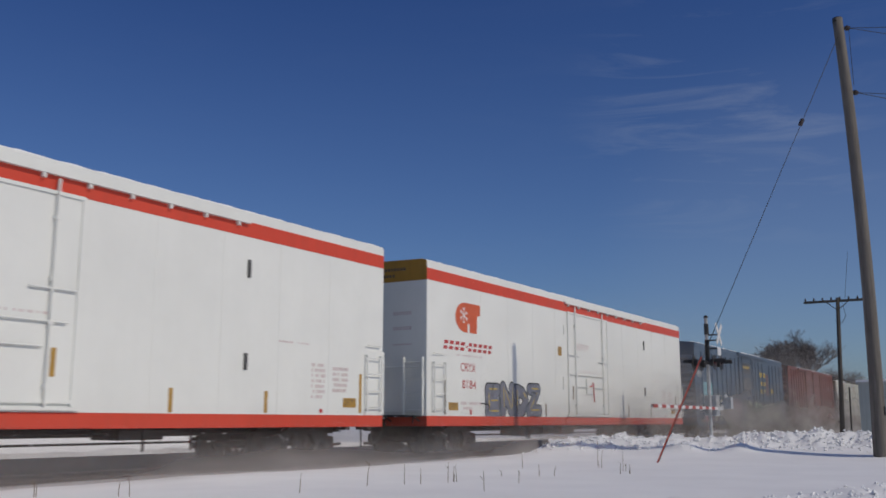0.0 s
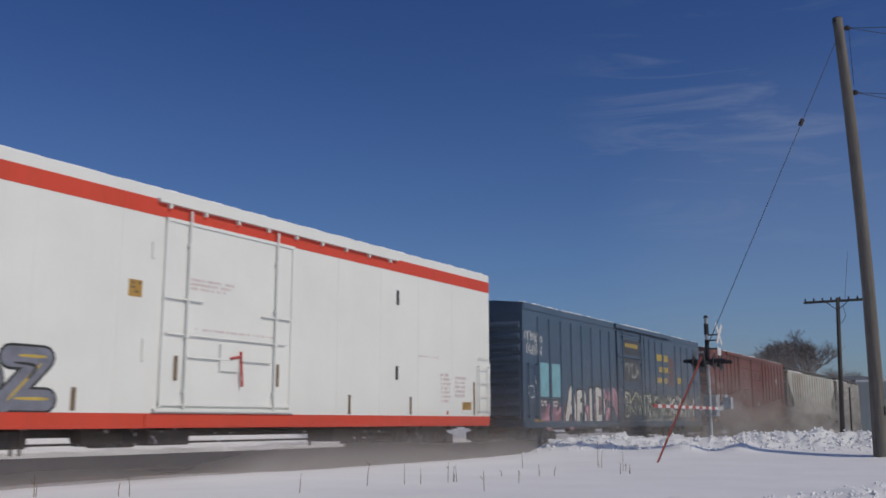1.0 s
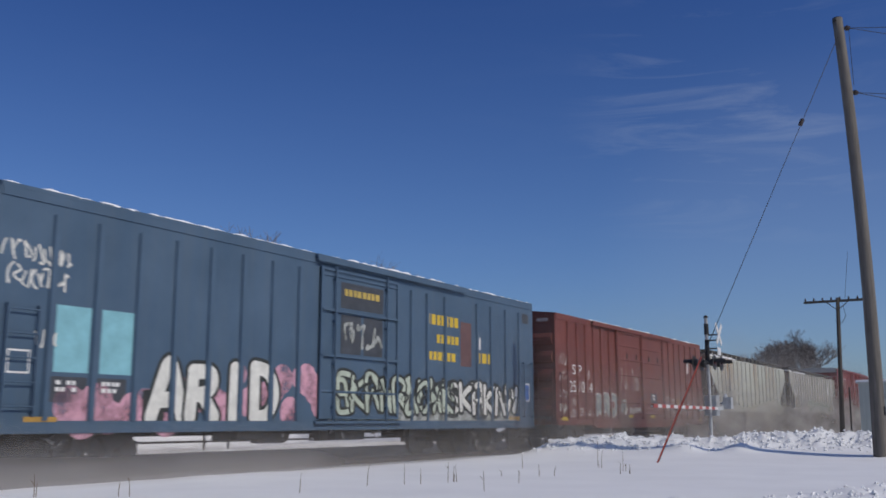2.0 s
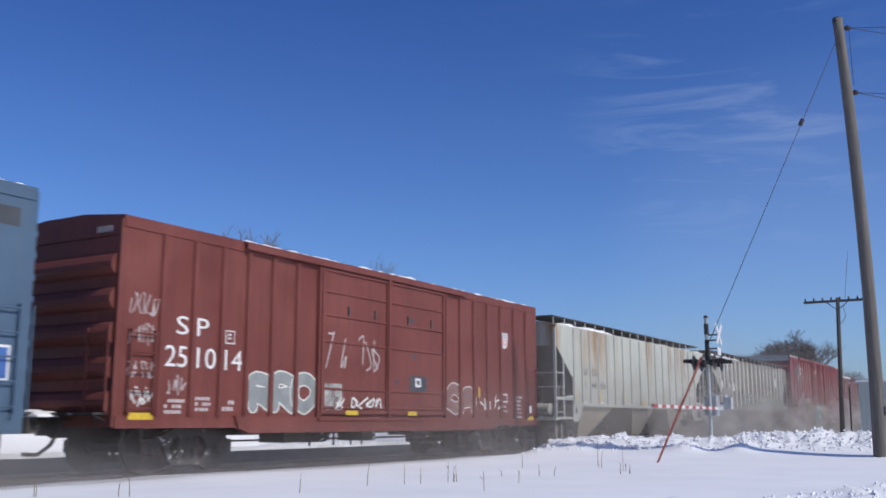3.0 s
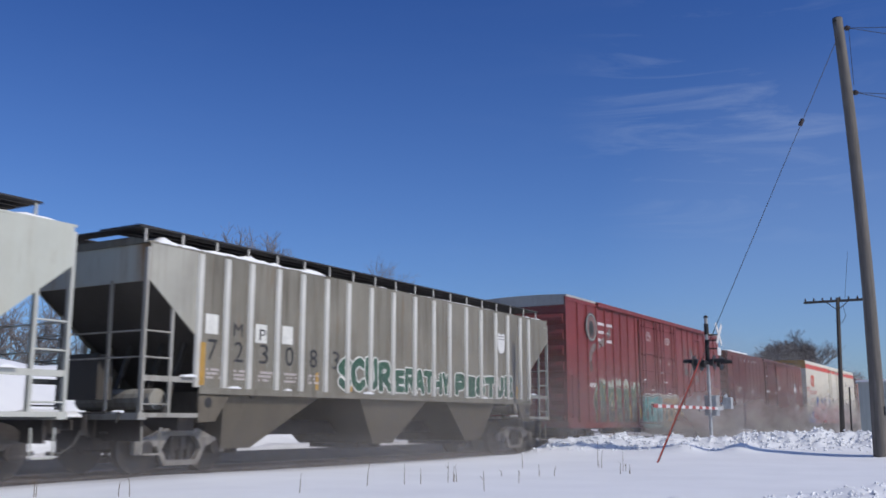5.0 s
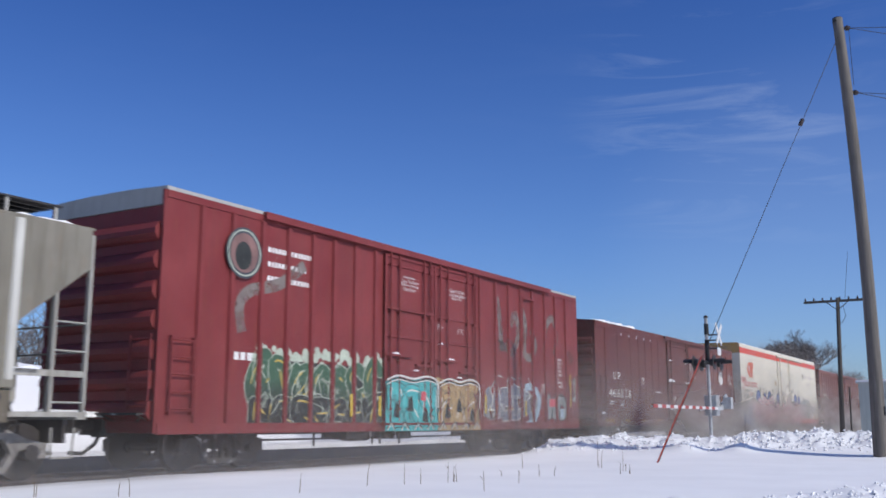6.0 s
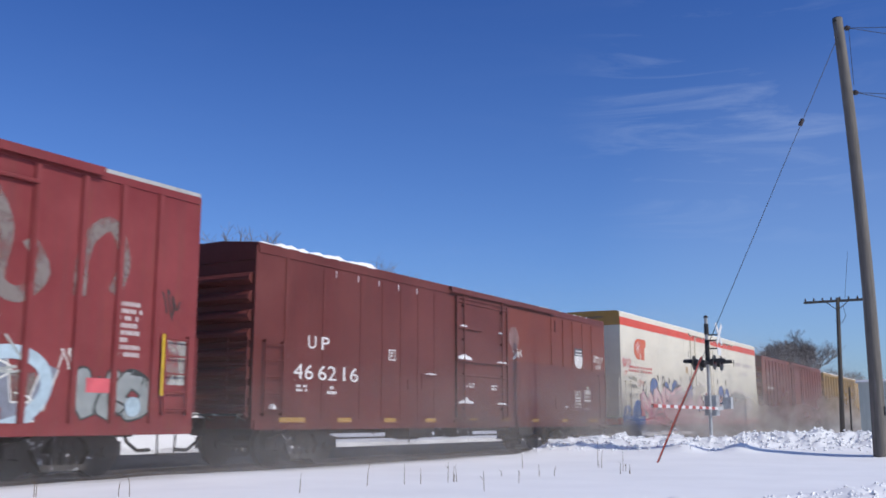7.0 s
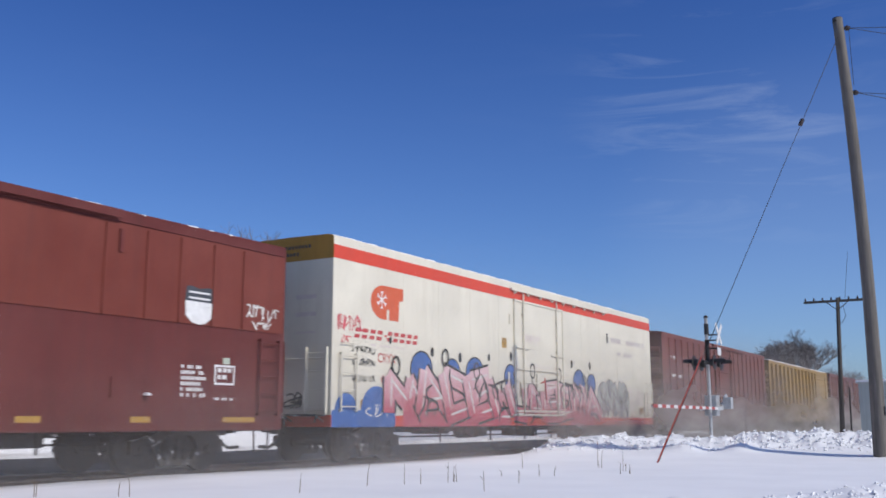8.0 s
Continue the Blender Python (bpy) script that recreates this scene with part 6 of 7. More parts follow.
    for k in range(4):
        mark("overspray", g, WORN_GREY, 12.3 + k * 0.9, 12.8 + k * 0.9, 1.0 + 0.1 * (k % 2), 1.7, lift=0.004)
    sprayed("graffiti", g, 12.2, 15.7, 0.92, 2.0, 4, SPRAY_GREY, SPRAY_WHITE, 174, 0.30, 0.030, shapes=(0, 4, 2, 3), angular=True, wild=0.08, inner=2, label="faded blue-grey tag with white outline")
    scribble(g, 12.3, 15.2, 1.6, 2.35, WORN_WHITE, 175, 0.045, 5, x=SIDE + 0.012)
    sprayed("graffiti", g, 16.3, 17.8, 0.95, 1.85, 2, PALE_BLUE_GREY, CHARCOAL, 75, 0.40, 0.05, shapes=(6, 4), inner=2)
    bm = bmesh.new()
    ribbon(bm, smooth_line([(14.75, 0.82), (15.3, 0.98), (15.68, 1.4), (15.6, 1.8), (15.2, 2.0), (14.7, 1.98)]), 0.22, SIDE + 0.0125)
    part("pale_swoosh", bm, PALE_BLUE, g, "pale blue sprayed swoosh")
    mark("red_patch", g, SPRAY_RED, 16.45, 17.0, 1.42, 1.66, lift=0.0125)
    bm = bmesh.new()
    disc(bm, 17.45, 1.2, 0.17, SIDE + 0.0125, 16)
    part("blue_spot", bm, PALE_BLUE, g)
    scribble(g, 15.9, 16.25, 1.7, 2.15, SPRAY_WHITE, 176, 0.025, 4)
    scribble(g, 12.9, 14.0, 3.0, 3.35, CHARCOAL, 177, 0.05, 4, x=SIDE + 0.004)
    scribble(g, 17.95, 18.4, 2.7, 3.3, CHARCOAL, 178, 0.035, 3)
    mark("ladder_panel", g, WORN_WHITE, 18.15, 18.62, 1.6, 2.4)
    bm = bmesh.new()
    for k, pts in enumerate(([(12.9, 4.6), (13.1, 3.9), (13.2, 3.0)], [(13.4, 3.2), (13.9, 3.0), (14.3, 3.6), (14.1, 4.2), (13.8, 3.8)], [(14.5, 4.5), (14.8, 3.9), (14.7, 3.1), (15.1, 2.9), (15.5, 3.3), (15.2, 3.8)],
                             [(16.2, 3.0), (16.3, 3.9), (16.8, 4.3), (17.1, 3.7), (16.9, 3.1)], [(2.1, 2.7), (2.0, 3.2), (2.3, 3.55), (3.2, 3.8), (4.0, 4.3)])):
        ribbon(bm, smooth_line(pts), 0.26, SIDE + 0.005 + k * 0.0004)
    part("faded_tag", bm, WORN_GREY, g, "faded grey painted-over tag")
    for y, z0, z1 in ((5.70, 1.06, 1.56), (6.83, 1.07, 1.54), (12.08, 1.16, 1.69), (14.65, 1.11, 1.57), (18.05, 1.4, 2.5)):
        mark("reflector", g, YELLOW, y - 0.05, y + 0.05, z0, z1, lift=0.07)
    mark("reflector", g, YELLOW, 12.3, 12.8, 1.24, 1.32)
    mark("reflector", g, YELLOW, 13.6, 14.1, 1.24, 1.32)
    bm = bmesh.new()
    for y in (14.50, 15.27):
        rod(bm, (SIDE + 0.05, y, 3.1), (SIDE + 0.05, y, 4.72), 0.03, 8)
    rod(bm, (SIDE + 0.05, 14.50, 4.72), (SIDE + 0.05, 15.27, 4.72), 0.04, 8)
    part("side_bracket", bm, CRIMSON, g)
    bars("stencil", g, GREY_STENCIL, 17.05, 17.6, 2.0, 3.0, 8, 6, piece=0.08)
    for i, (y, z, w) in enumerate(((7.5, 2.58, 0.3), (8.4, 2.2, 0.15), (9.6, 2.95, 0.15), (10.1, 2.57, 0.35), (10.6, 2.1, 0.2), (10.0, 1.28, 0.3))):
        snow_clump(g, y, z, w, 0.05, i + 3, SIDE + 0.08)

    # H: maroon boxcar with a lighter upper panel
    h = boxcar(140.7, 18.8, 4.58, "maroon boxcar with lighter upper panel and snow on door ledges", MAROON,
               (0.92,), [dict(box=(7.95, 11.0, 1.05, 4.36), ribs=(4.2, 2.2), rods=(8.3, 10.55), bars=((8.0, 10.95, 2.60), (8.0, 10.95, 1.40), (8.0, 9.3, 3.50)), label="maroon plug door with snow on its bars")],
               sill=0.78, rail=(7.6, 14.4), end_ribs=8, post_depth=0.03, snow=((0.0, 4.2, 1.5, 0.10), (7.7, 14.2, 0.4, 0.035), (14.6, 18.6, 0.3, 0.02)), ladder_z=2.6)
    bm = bmesh.new()
    box(bm, SIDE, SIDE + 0.018, 11.08, 18.78, 2.74, 4.36)
    part("upper_panel", bm, RUSTRED, h, "rust-red upper side panel")
    post_set(h, (14.15, 15.07, 15.87, 16.73, 17.56), 2.74, 4.32, RUSTRED, 0.045, 0.02, "side_post")
    post_set(h, (2.2, 3.6, 4.5, 5.3, 6.1, 6.9), 0.98, 4.3, MAROON, 0.010, 0.03, "panel_seam")
    for s, a, q, z0, z1 in (("U", 1.65, 1.93, 2.51, 2.79), ("P", 2.12, 2.40, 2.51, 2.79), ("46", 1.18, 1.85, 1.84, 2.16), ("62", 2.02, 2.66, 1.84, 2.16), ("16", 2.92, 3.50, 1.84, 2.16)):
        lettering(h, s, WHITE_PAINT, a, q, z0, z1, lift=0.012)
    mark("plate_frame", h, WHITE_PAINT, 4.76, 5.06, 2.42, 2.68)
    mark("plate_field", h, MAROON, 4.79, 5.03, 2.45, 2.65, lift=0.007)
    bars("stencil", h, WHITE_PAINT, 4.84, 5.0, 2.48, 2.62, 2, 1, piece=0.12, lift=0.01)
    shield(h, 16.02, 16.74, 2.74, 3.46, DARK_PATCH, WHITE_PAINT, 0.60, x=SIDE + 0.02)
    for y0, y1 in ((0.74, 1.58), (2.72, 3.24), (4.55, 5.05), (6.4, 6.9), (8.7, 9.15), (10.6, 11.1), (12.65, 13.1), (14.87, 15.31), (17.1, 18.0)):
        mark("reflector", h, AMBER, y0, y1, 0.93, 1.03, lift=0.034)
    for y0, y1, z0, z1, n in ((1.3, 1.75, 1.55, 1.72, 2), (2.2, 2.75, 1.5, 1.72, 2), (16.02, 16.65, 1.36, 1.98, 6), (8.5, 9.1, 1.85, 2.0, 2), (9.95, 10.4, 1.8, 1.98, 2), (16.9, 17.4, 1.32, 1.40, 1)):
        bars("stencil", h, WHITE_PAINT, y0, y1, z0, z1, n, int(y0 * 7), piece=0.08, lift=0.04 if 8 < y0 < 11 else 0.005)
    mark("routing_frame", h, WHITE_PAINT, 16.87, 17.42, 1.64, 2.02)
    mark("routing_board", h, MAROON, 16.91, 17.38, 1.68, 1.98, lift=0.007)
    bars("stencil", h, WHITE_PAINT, 16.95, 17.36, 1.70, 1.96, 2, 3, piece=0.15, lift=0.01)
    mark("placard", h, SPRAY_MINT, 17.09, 17.27, 2.04, 2.16)
    scribble(h, 17.7, 18.6, 2.95, 3.28, SPRAY_WHITE, 81, 0.03, 8, x=SIDE + 0.018)
    scribble(h, 17.85, 18.4, 2.78, 2.95, SPRAY_WHITE, 82, 0.03, 5, x=SIDE + 0.018)
    bm = bmesh.new()
    disc(bm, 11.45, 3.45, 0.34, SIDE + 0.022, 20)
    part("grey_tag", bm, BUFF, h)
    scribble(h, 11.35, 12.1, 2.8, 3.15, SPRAY_WHITE, 83, 0.03, 4, x=SIDE + 0.018)
    for i, (y, z, w, hh) in enumerate(((8.35, 2.63, 0.75, 0.14), (10.55, 2.63, 0.6, 0.05), (8.4, 1.43, 0.8, 0.16), (10.55, 1.43, 0.5, 0.06), (8.3, 3.53, 0.3, 0.06), (10.5, 3.5, 0.2, 0.03), (6.6, 2.14, 0.5, 0.04), (0.5, 1.2, 0.12, 0.1), (15.2, 1.4, 0.1, 0.06))):
        snow_clump(h, y, z, w, hh, 20 + i, SIDE + 0.08)
    bm = bmesh.new()
    for y0, z0, w, t in ((6.25, 1.75, 0.6, 0.4), (5.6, 1.72, 0.4, 0.26)):
        box(bm, SIDE, SIDE + 0.02, y0, y0 + w, z0, z0 + t)
    part("patch_plate", bm, MAROON, h)
    bm = bmesh.new()
    box(bm, SIDE + 0.02, SIDE + 0.05, 14.42, 14.50, 3.85, 4.25)
    box(bm, SIDE, SIDE + 0.03, 14.42, 14.50, 1.35, 1.7)
    part("latch", bm, MAROON, h)
    bm = bmesh.new()
    for i in range(5):
        box(bm, SIDE, SIDE + 0.015, 2.6 + i * 0.85, 2.615 + i * 0.85, 4.18, 4.32)
    part("frost_streaks", bm, SNOW, h)

    # I: cream refrigerator car covered with graffiti
    i = reefer(161.2, "cream refrigerator car with pink and blue graffiti along its side", CREAM)
    lettering(i, "CRYX", RED_STENCIL, 1.79, 2.56, 2.34, 2.57)
    lettering(i, "6176", RED_STENCIL, 1.93, 2.62, 1.86, 2.06)
    mark("pink_band", i, PINK_FADE, 2.9, 15.2, 0.82, 1.85, lift=0.0125)
    mark("blue_band", i, SPRAY_BLUE, 0.02, 2.55, 0.82, 1.20, lift=0.0125)
    for k, (y, r) in enumerate(((3.75, 0.50), (5.3, 0.38), (6.55, 0.50), (8.75, 0.40), (9.6, 0.55), (10.4, 0.45), (12.2, 0.40), (13.9, 0.48), (15.0, 0.36))):
        bm = bmesh.new()
        disc(bm, y, 2.25, r + 0.05, SIDE + 0.010 + k * 0.00003, 18, 0.9)
        rim = part("blue_cloud_rim", bm, CHARCOAL, i)
        bm = bmesh.new()
        disc(bm, y, 2.25, r, SIDE + 0.0105 + k * 0.00003, 18, 0.9)
        part("blue_cloud", bm, SPRAY_BLUE, rim, "blue sprayed cloud with black rim")
    rng = random.Random(505)
    for k in range(9):
        bm = bmesh.new()
        disc(bm, 2.6 + k * 1.5 + rng.uniform(-0.4, 0.4), rng.uniform(2.65, 2.95), rng.uniform(0.05, 0.10), SIDE + 0.009, 10, 1.5)
        part("spray_drop", bm, CHARCOAL, i)
    sprayed("graffiti", i, 2.3, 8.8, 0.84, 2.42, 5, PINK_FADE, CHARCOAL, 91, 0.36, 0.055, SPRAY_WHITE, lean=-0.30, inner=3, wild=0.10, shapes=(0, 1, 2, 4, 3), angular=True, x=SIDE + 0.014, label="large pink graffiti with dark outline")
    sprayed("graffiti", i, 8.6, 15.6, 0.84, 2.30, 6, PINK_FADE, CHARCOAL, 92, 0.36, 0.055, SPRAY_WHITE, lean=-0.25, inner=3, wild=0.10, shapes=(3, 1, 4, 2, 0, 1), angular=True, x=SIDE + 0.026, label="large pink graffiti with dark outline")
    for y, r in ((0.55, 0.42), (1.75, 0.62)):
        bm = bmesh.new()
        flat(bm, [(y + r * math.cos(math.pi * k / 16), 1.19 + 0.95 * r * math.sin(math.pi * k / 16)) for k in range(17)], SIDE + 0.0128)
        part("blue_dome", bm, SPRAY_BLUE, i, "blue sprayed dome")
    scribble(i, 1.3, 2.2, 1.05, 1.35, SPRAY_WHITE, 93, 0.03, 4, x=SIDE + 0.008)
    sprayed("graffiti", i, 15.7, 18.6, 1.10, 2.4, 4, WORN_WHITE, WORN_GREY, 94, 0.34, 0.06, extra=1, inner=2, x=SIDE + 0.006)
    bm = bmesh.new()
    for k, (y, z) in enumerate(((2.55, 2.3), (4.9, 2.62), (6.6, 2.35), (10.2, 2.5), (14.3, 2.3), (12.2, 2.45))):
        ribbon(bm, [(y + 0.16 * math.cos(a), z + 0.22 * math.sin(a)) for a in np.linspace(0, 2 * math.pi, 15)], 0.06, SIDE + 0.032 + k * 0.0003)
    part("ring_marks", bm, CHARCOAL, i)
    # black scrawls on the car end
    rng = random.Random(97)
    for k, (x0, x1, z0, z1) in enumerate(((-1.3, -0.1, 1.5, 2.3), (-1.2, -0.2, 1.2, 1.6), (0.3, 1.0, 1.15, 1.6))):
        bm = bmesh.new()
        for q in range(4):
            pts = smooth_line([(rng.uniform(x0, x1), rng.uniform(z0, z1)) for _ in range(4)])
            ribbon(bm, pts, 0.045, 0.004 + q * 0.0003)
        for v in bm.verts:
            v.co = (v.co.y, -v.co.x, v.co.z)
        part("end_scrawl", bm, CHARCOAL, i)
    scribble(i, 0.2, 1.15, 3.0, 3.4, SPRAY_RED, 95, 0.03, 10)
    scribble(i, 0.3, 0.7, 2.72, 2.92, SPRAY_RED, 96, 0.025, 3)
    for z in (2.60, 2.30, 1.92):
        scribble(i, 0.75, 1.7, z - 0.08, z + 0.10, CHARCOAL, int(z * 100), 0.022, 11)
    bars("stencil", i, GREY_STENCIL, 17.0, 20.6, 3.75, 4.05, 1, 3, piece=0.3)
    bars("stencil", i, GREY_STENCIL, 17.6, 20.0, 3.3, 3.55, 1, 4, piece=0.3)

    # J, K, L, M: the tail of the train in view
    j = boxcar(184.2, 18.6, 4.75, "dark red ribbed boxcar with snow on its roof edge", OXIDE,
               tuple(0.9 + k * 0.9 for k in range(8)) + tuple(11.6 + k * 0.9 for k in range(8)),
               [dict(box=(7.9, 11.0, 1.0, 4.45), ribs=(4.2, 3.4, 2.6, 1.8), rods=(8.4, 10.5))], sill=0.78, rail=(7.6, 14.0), end_ribs=7)
    bars("stencil", j, WHITE_PAINT, 1.0, 1.9, 3.6, 3.8, 1, 2, piece=0.25)
    bars("stencil", j, WHITE_PAINT, 1.2, 3.4, 2.8, 3.0, 1, 3, piece=0.5)
    k = boxcar(204.0, 19.3, 4.6, "ochre yellow boxcar with deep outside posts", YELLOW_CAR,
               tuple(0.5 + q * 1.15 for q in range(12)), [dict(box=(14.3, 18.2, 1.2, 4.35), ribs=(4.0,), rods=())], sill=0.95, end_ribs=6, post_depth=0.13, snow=((0.0, 19.0, 0.5, 0.06),))
    mark("sill_stripe", k, WHITE_PAINT, 0.0, 19.3, 1.16, 1.24, lift=0.034)
    boxcar(224.6, 18.8, 4.65, "dark maroon boxcar at the tail in blowing snow", MAROON,
           tuple(0.9 + q * 0.9 for q in range(8)) + tuple(11.6 + q * 0.9 for q in range(8)),
           [dict(box=(7.9, 11.0, 1.0, 4.35), ribs=(4.0, 3.2, 2.4), rods=(8.4, 10.5))], sill=0.78)
    boxcar(244.8, 18.8, 4.65, "dark oxide red boxcar far down the track", OXIDE,
           tuple(0.9 + q * 0.9 for q in range(8)) + tuple(11.6 + q * 0.9 for q in range(8)),
           [dict(box=(7.9, 11.0, 1.0, 4.35), ribs=(4.0, 3.2, 2.4), rods=(8.4, 10.5))], sill=0.78)


build_train()


# ---- beside the track ----
def ground_at(x, y):
    return snow_height(x, y)


def wire_mesh(bm, a, b, sag, r, n=14):
    a, b = Vector(a), Vector(b)
    pts = [a.lerp(b, i / n) - Vector((0, 0, sag * 4 * (i / n) * (1 - i / n))) for i in range(n + 1)]
    for p, q in zip(pts, pts[1:]):
        rod(bm, p, q, r, 5)


def insulator(bm, p, r=0.05):
    p = Vector(p)
    for z0, z1, a, b in ((0, 0.05, r * 0.5, r), (0.05, 0.08, r, r), (0.08, 0.15, r * 0.7, r * 0.45)):
        rod(bm, p + Vector((0, 0, z0)), p + Vector((0, 0, z1)), a, 10, b)


PORCELAIN = plain("brown_porcelain", (0.05, 0.035, 0.03), 0.25, 0, 0.2)
ZINC = plain("galvanised_steel", (0.42, 0.43, 0.44), 0.5, 0.2, 0.2)
GUARD_RED = plain("faded_red_plastic", (0.42, 0.07, 0.05), 0.5, 0, 0.2, 3)
SIGN_WHITE = plain("sign_white", (0.60, 0.60, 0.60), 0.45, 0, 0.1)
GATE_RED = plain("gate_red", (0.34, 0.05, 0.04), 0.5, 0, 0.15)
LENS_RED = plain("dark_red_lens", (0.16, 0.01, 0.01), 0.15)
SHED = paint("pale_green_sheet", (0.42, 0.46, 0.45), 0.5, (0.15, 0.17, 0.16), 0.3, 0.5)
STALK = plain("dry_stalk", (0.16, 0.11, 0.06), 0.8, 0, 0.35)
OLDWOOD = wood_material("dark_pole_wood", (0.03, 0.027, 0.025), (0.09, 0.08, 0.07))
BARK = wood_material("grey_bark", (0.14, 0.125, 0.12), (0.26, 0.235, 0.22), (9, 9, 1.2))


def build_utility_pole():
    px, py = -3.29, 26.33
    t = thing("utility_pole", "tall leaning weathered grey wooden utility pole standing in snow", "utility pole", at=(px, py, 0))
    lean = Vector((-0.22, -0.02, 11.60))
    bow = Vector((0.105, 0.06, 0))
    bm = bmesh.new()
    seg, rings = 20, []
    for i in range(25):
        f = i / 24
        c = Vector((0, 0, -0.3)).lerp(lean, f) + bow * (4 * f * (1 - f))
        r = 0.176 - 0.046 * f
        rings.append([bm.verts.new(c + Vector((math.cos(6.2832 * k / seg), math.sin(6.2832 * k / seg), 0)) * r * (1 + 0.05 * lump(k * 0.9, i * 0.3, 1.0, 2.0))) for k in range(seg)])
    for a, b in zip(rings, rings[1:]):
        for k in range(seg):
            bm.faces.new((a[k], a[(k + 1) % seg], b[(k + 1) % seg], b[k]))
    bm.faces.new(rings[0][::-1])
    bm.faces.new(rings[-1])
    part("shaft", bm, POLEWOOD, t, smooth=True)
    bm = bmesh.new()
    rod(bm, lean - Vector((0, 0, 0.10)), lean + Vector((0, 0, 0.02)), 0.130, 16, 0.125)
    part("cap", bm, STEEL, t)
    side = Vector((0.83, 0.5, 0)).normalized()
    tips = []
    for z, reach in ((11.34, 0.27), (9.52, 0.25)):
        c = Vector((0, 0, 0)).lerp(lean, z / 11.48)
        c.z = z
        c += bow * (4 * z / 11.6 * (1 - z / 11.6))
        bm = bmesh.new()
        rod(bm, c, c + side * reach, 0.022, 8)
        br = part("bracket", bm, STEEL, t)
        bm = bmesh.new()
        rod(bm, c + side * (reach - 0.10), c + side * (reach + 0.03), 0.055, 12)
        rod(bm, c + side * (reach - 0.06), c + side * (reach - 0.02), 0.075, 12)
        part("insulator", bm, PORCELAIN, br)
        tips.append(c + side * reach)
    bm = bmesh.new()
    wire_mesh(bm, tips[0], tips[0] + Vector((0.02, 0.02, -1.6)), 0, 0.008, 6)
    part("drop_wire", bm, WIRE, t)
    bm = bmesh.new()
    wire_mesh(bm, tips[1] + Vector((-0.1, 0, -0.2)), Vector((0.10, 0.06, 5.0)), 0.0, 0.008, 10)
    part("drop_wire", bm, WIRE, t)
    bm = bmesh.new()
    box(bm, 0.14, 0.20, -0.06, 0.06, 1.1, 1.32)
    part("pole_tag", bm, STEEL, t)
    base = Vector((px, py, 0))
    # service wires that run off to the right
    for k, (tip, to, sag) in enumerate(((tips[0], (9.0, 31.0, 11.9), 0.35), (tips[0], (9.0, 31.4, 11.5), 0.9), (tips[1], (9.0, 31.0, 9.9), 0.5), (tips[1], (9.0, 31.3, 9.6), 1.0))):
        bm = bmesh.new()
        wire_mesh(bm, base + tip, to, sag, 0.009)
        tagged(new("overhead_wire", mesh_of("overhead_wire", bm, WIRE)), "thin black overhead wire tied to the pole", "wire", "overhead wires")
    # guy wire with strain insulator and red guard
    foot = Vector((-7.61, 22.26, 0.02))
    top = base + Vector((-0.20, -0.10, 11.12))
    guy = thing("guy_wire", "slanted guy wire with strain insulator and red guard", "guy wire", at=foot)
    d = top - foot
    bm = bmesh.new()
    rod(bm, (0, 0, -0.1), d, 0.009, 6)
    part("cable", bm, WIRE, guy)
    bm = bmesh.new()
    p = d * 0.772
    rod(bm, p - d.normalized() * 0.09, p + d.normalized() * 0.09, 0.055, 10)
    part("strain_insulator", bm, PORCELAIN, guy)
    bm = bmesh.new()
    rod(bm, (0, 0, -0.05), d * 0.222, 0.016, 10)
    part("guard", bm, GUARD_RED, guy, "faded red guard tube")


def build_telegraph_pole():
    x, y = -8.0, 50.9
    t = thing("telegraph_pole", "old dark telegraph pole with one crossarm of insulators", "telegraph pole", at=(x, y, 0))
    bm = bmesh.new()
    rod(bm, (0, 0, -0.2), (0.24, 0, 7.02), 0.125, 14, 0.09)
    part("shaft", bm, OLDWOOD, t, smooth=True)
    bm = bmesh.new()
    box(bm, -1.38, 1.66, -0.06, 0.06, 6.80, 6.92)
    arm = part("crossarm", bm, OLDWOOD, t, bevel=0.01)
    for i in range(8):
        bm = bmesh.new()
        insulator(bm, (-1.30 + i * 0.41, 0, 6.92), 0.05)
        part("insulator", bm, PORCELAIN, arm)
    bm = bmesh.new()
    for s in (-1, 1):
        rod(bm, (0.22 + s * 0.5, -0.08, 6.80), (0.22, -0.12, 6.38), 0.02, 6)
    part("brace", bm, STEEL, t)
    bm = bmesh.new()
    pts = [(0.45, 0.05, 6.7), (0.55, 0.05, 6.1), (0.35, 0.05, 5.75), (0.05, 0.05, 5.9)]
    for a, b in zip(pts, pts[1:]):
        rod(bm, a, b, 0.012, 5)
    rod(bm, (0.55, 0.05, 6.84), (0.85, 0.05, 9.3), 0.010, 5)
    part("loose_wire", bm, WIRE, t)


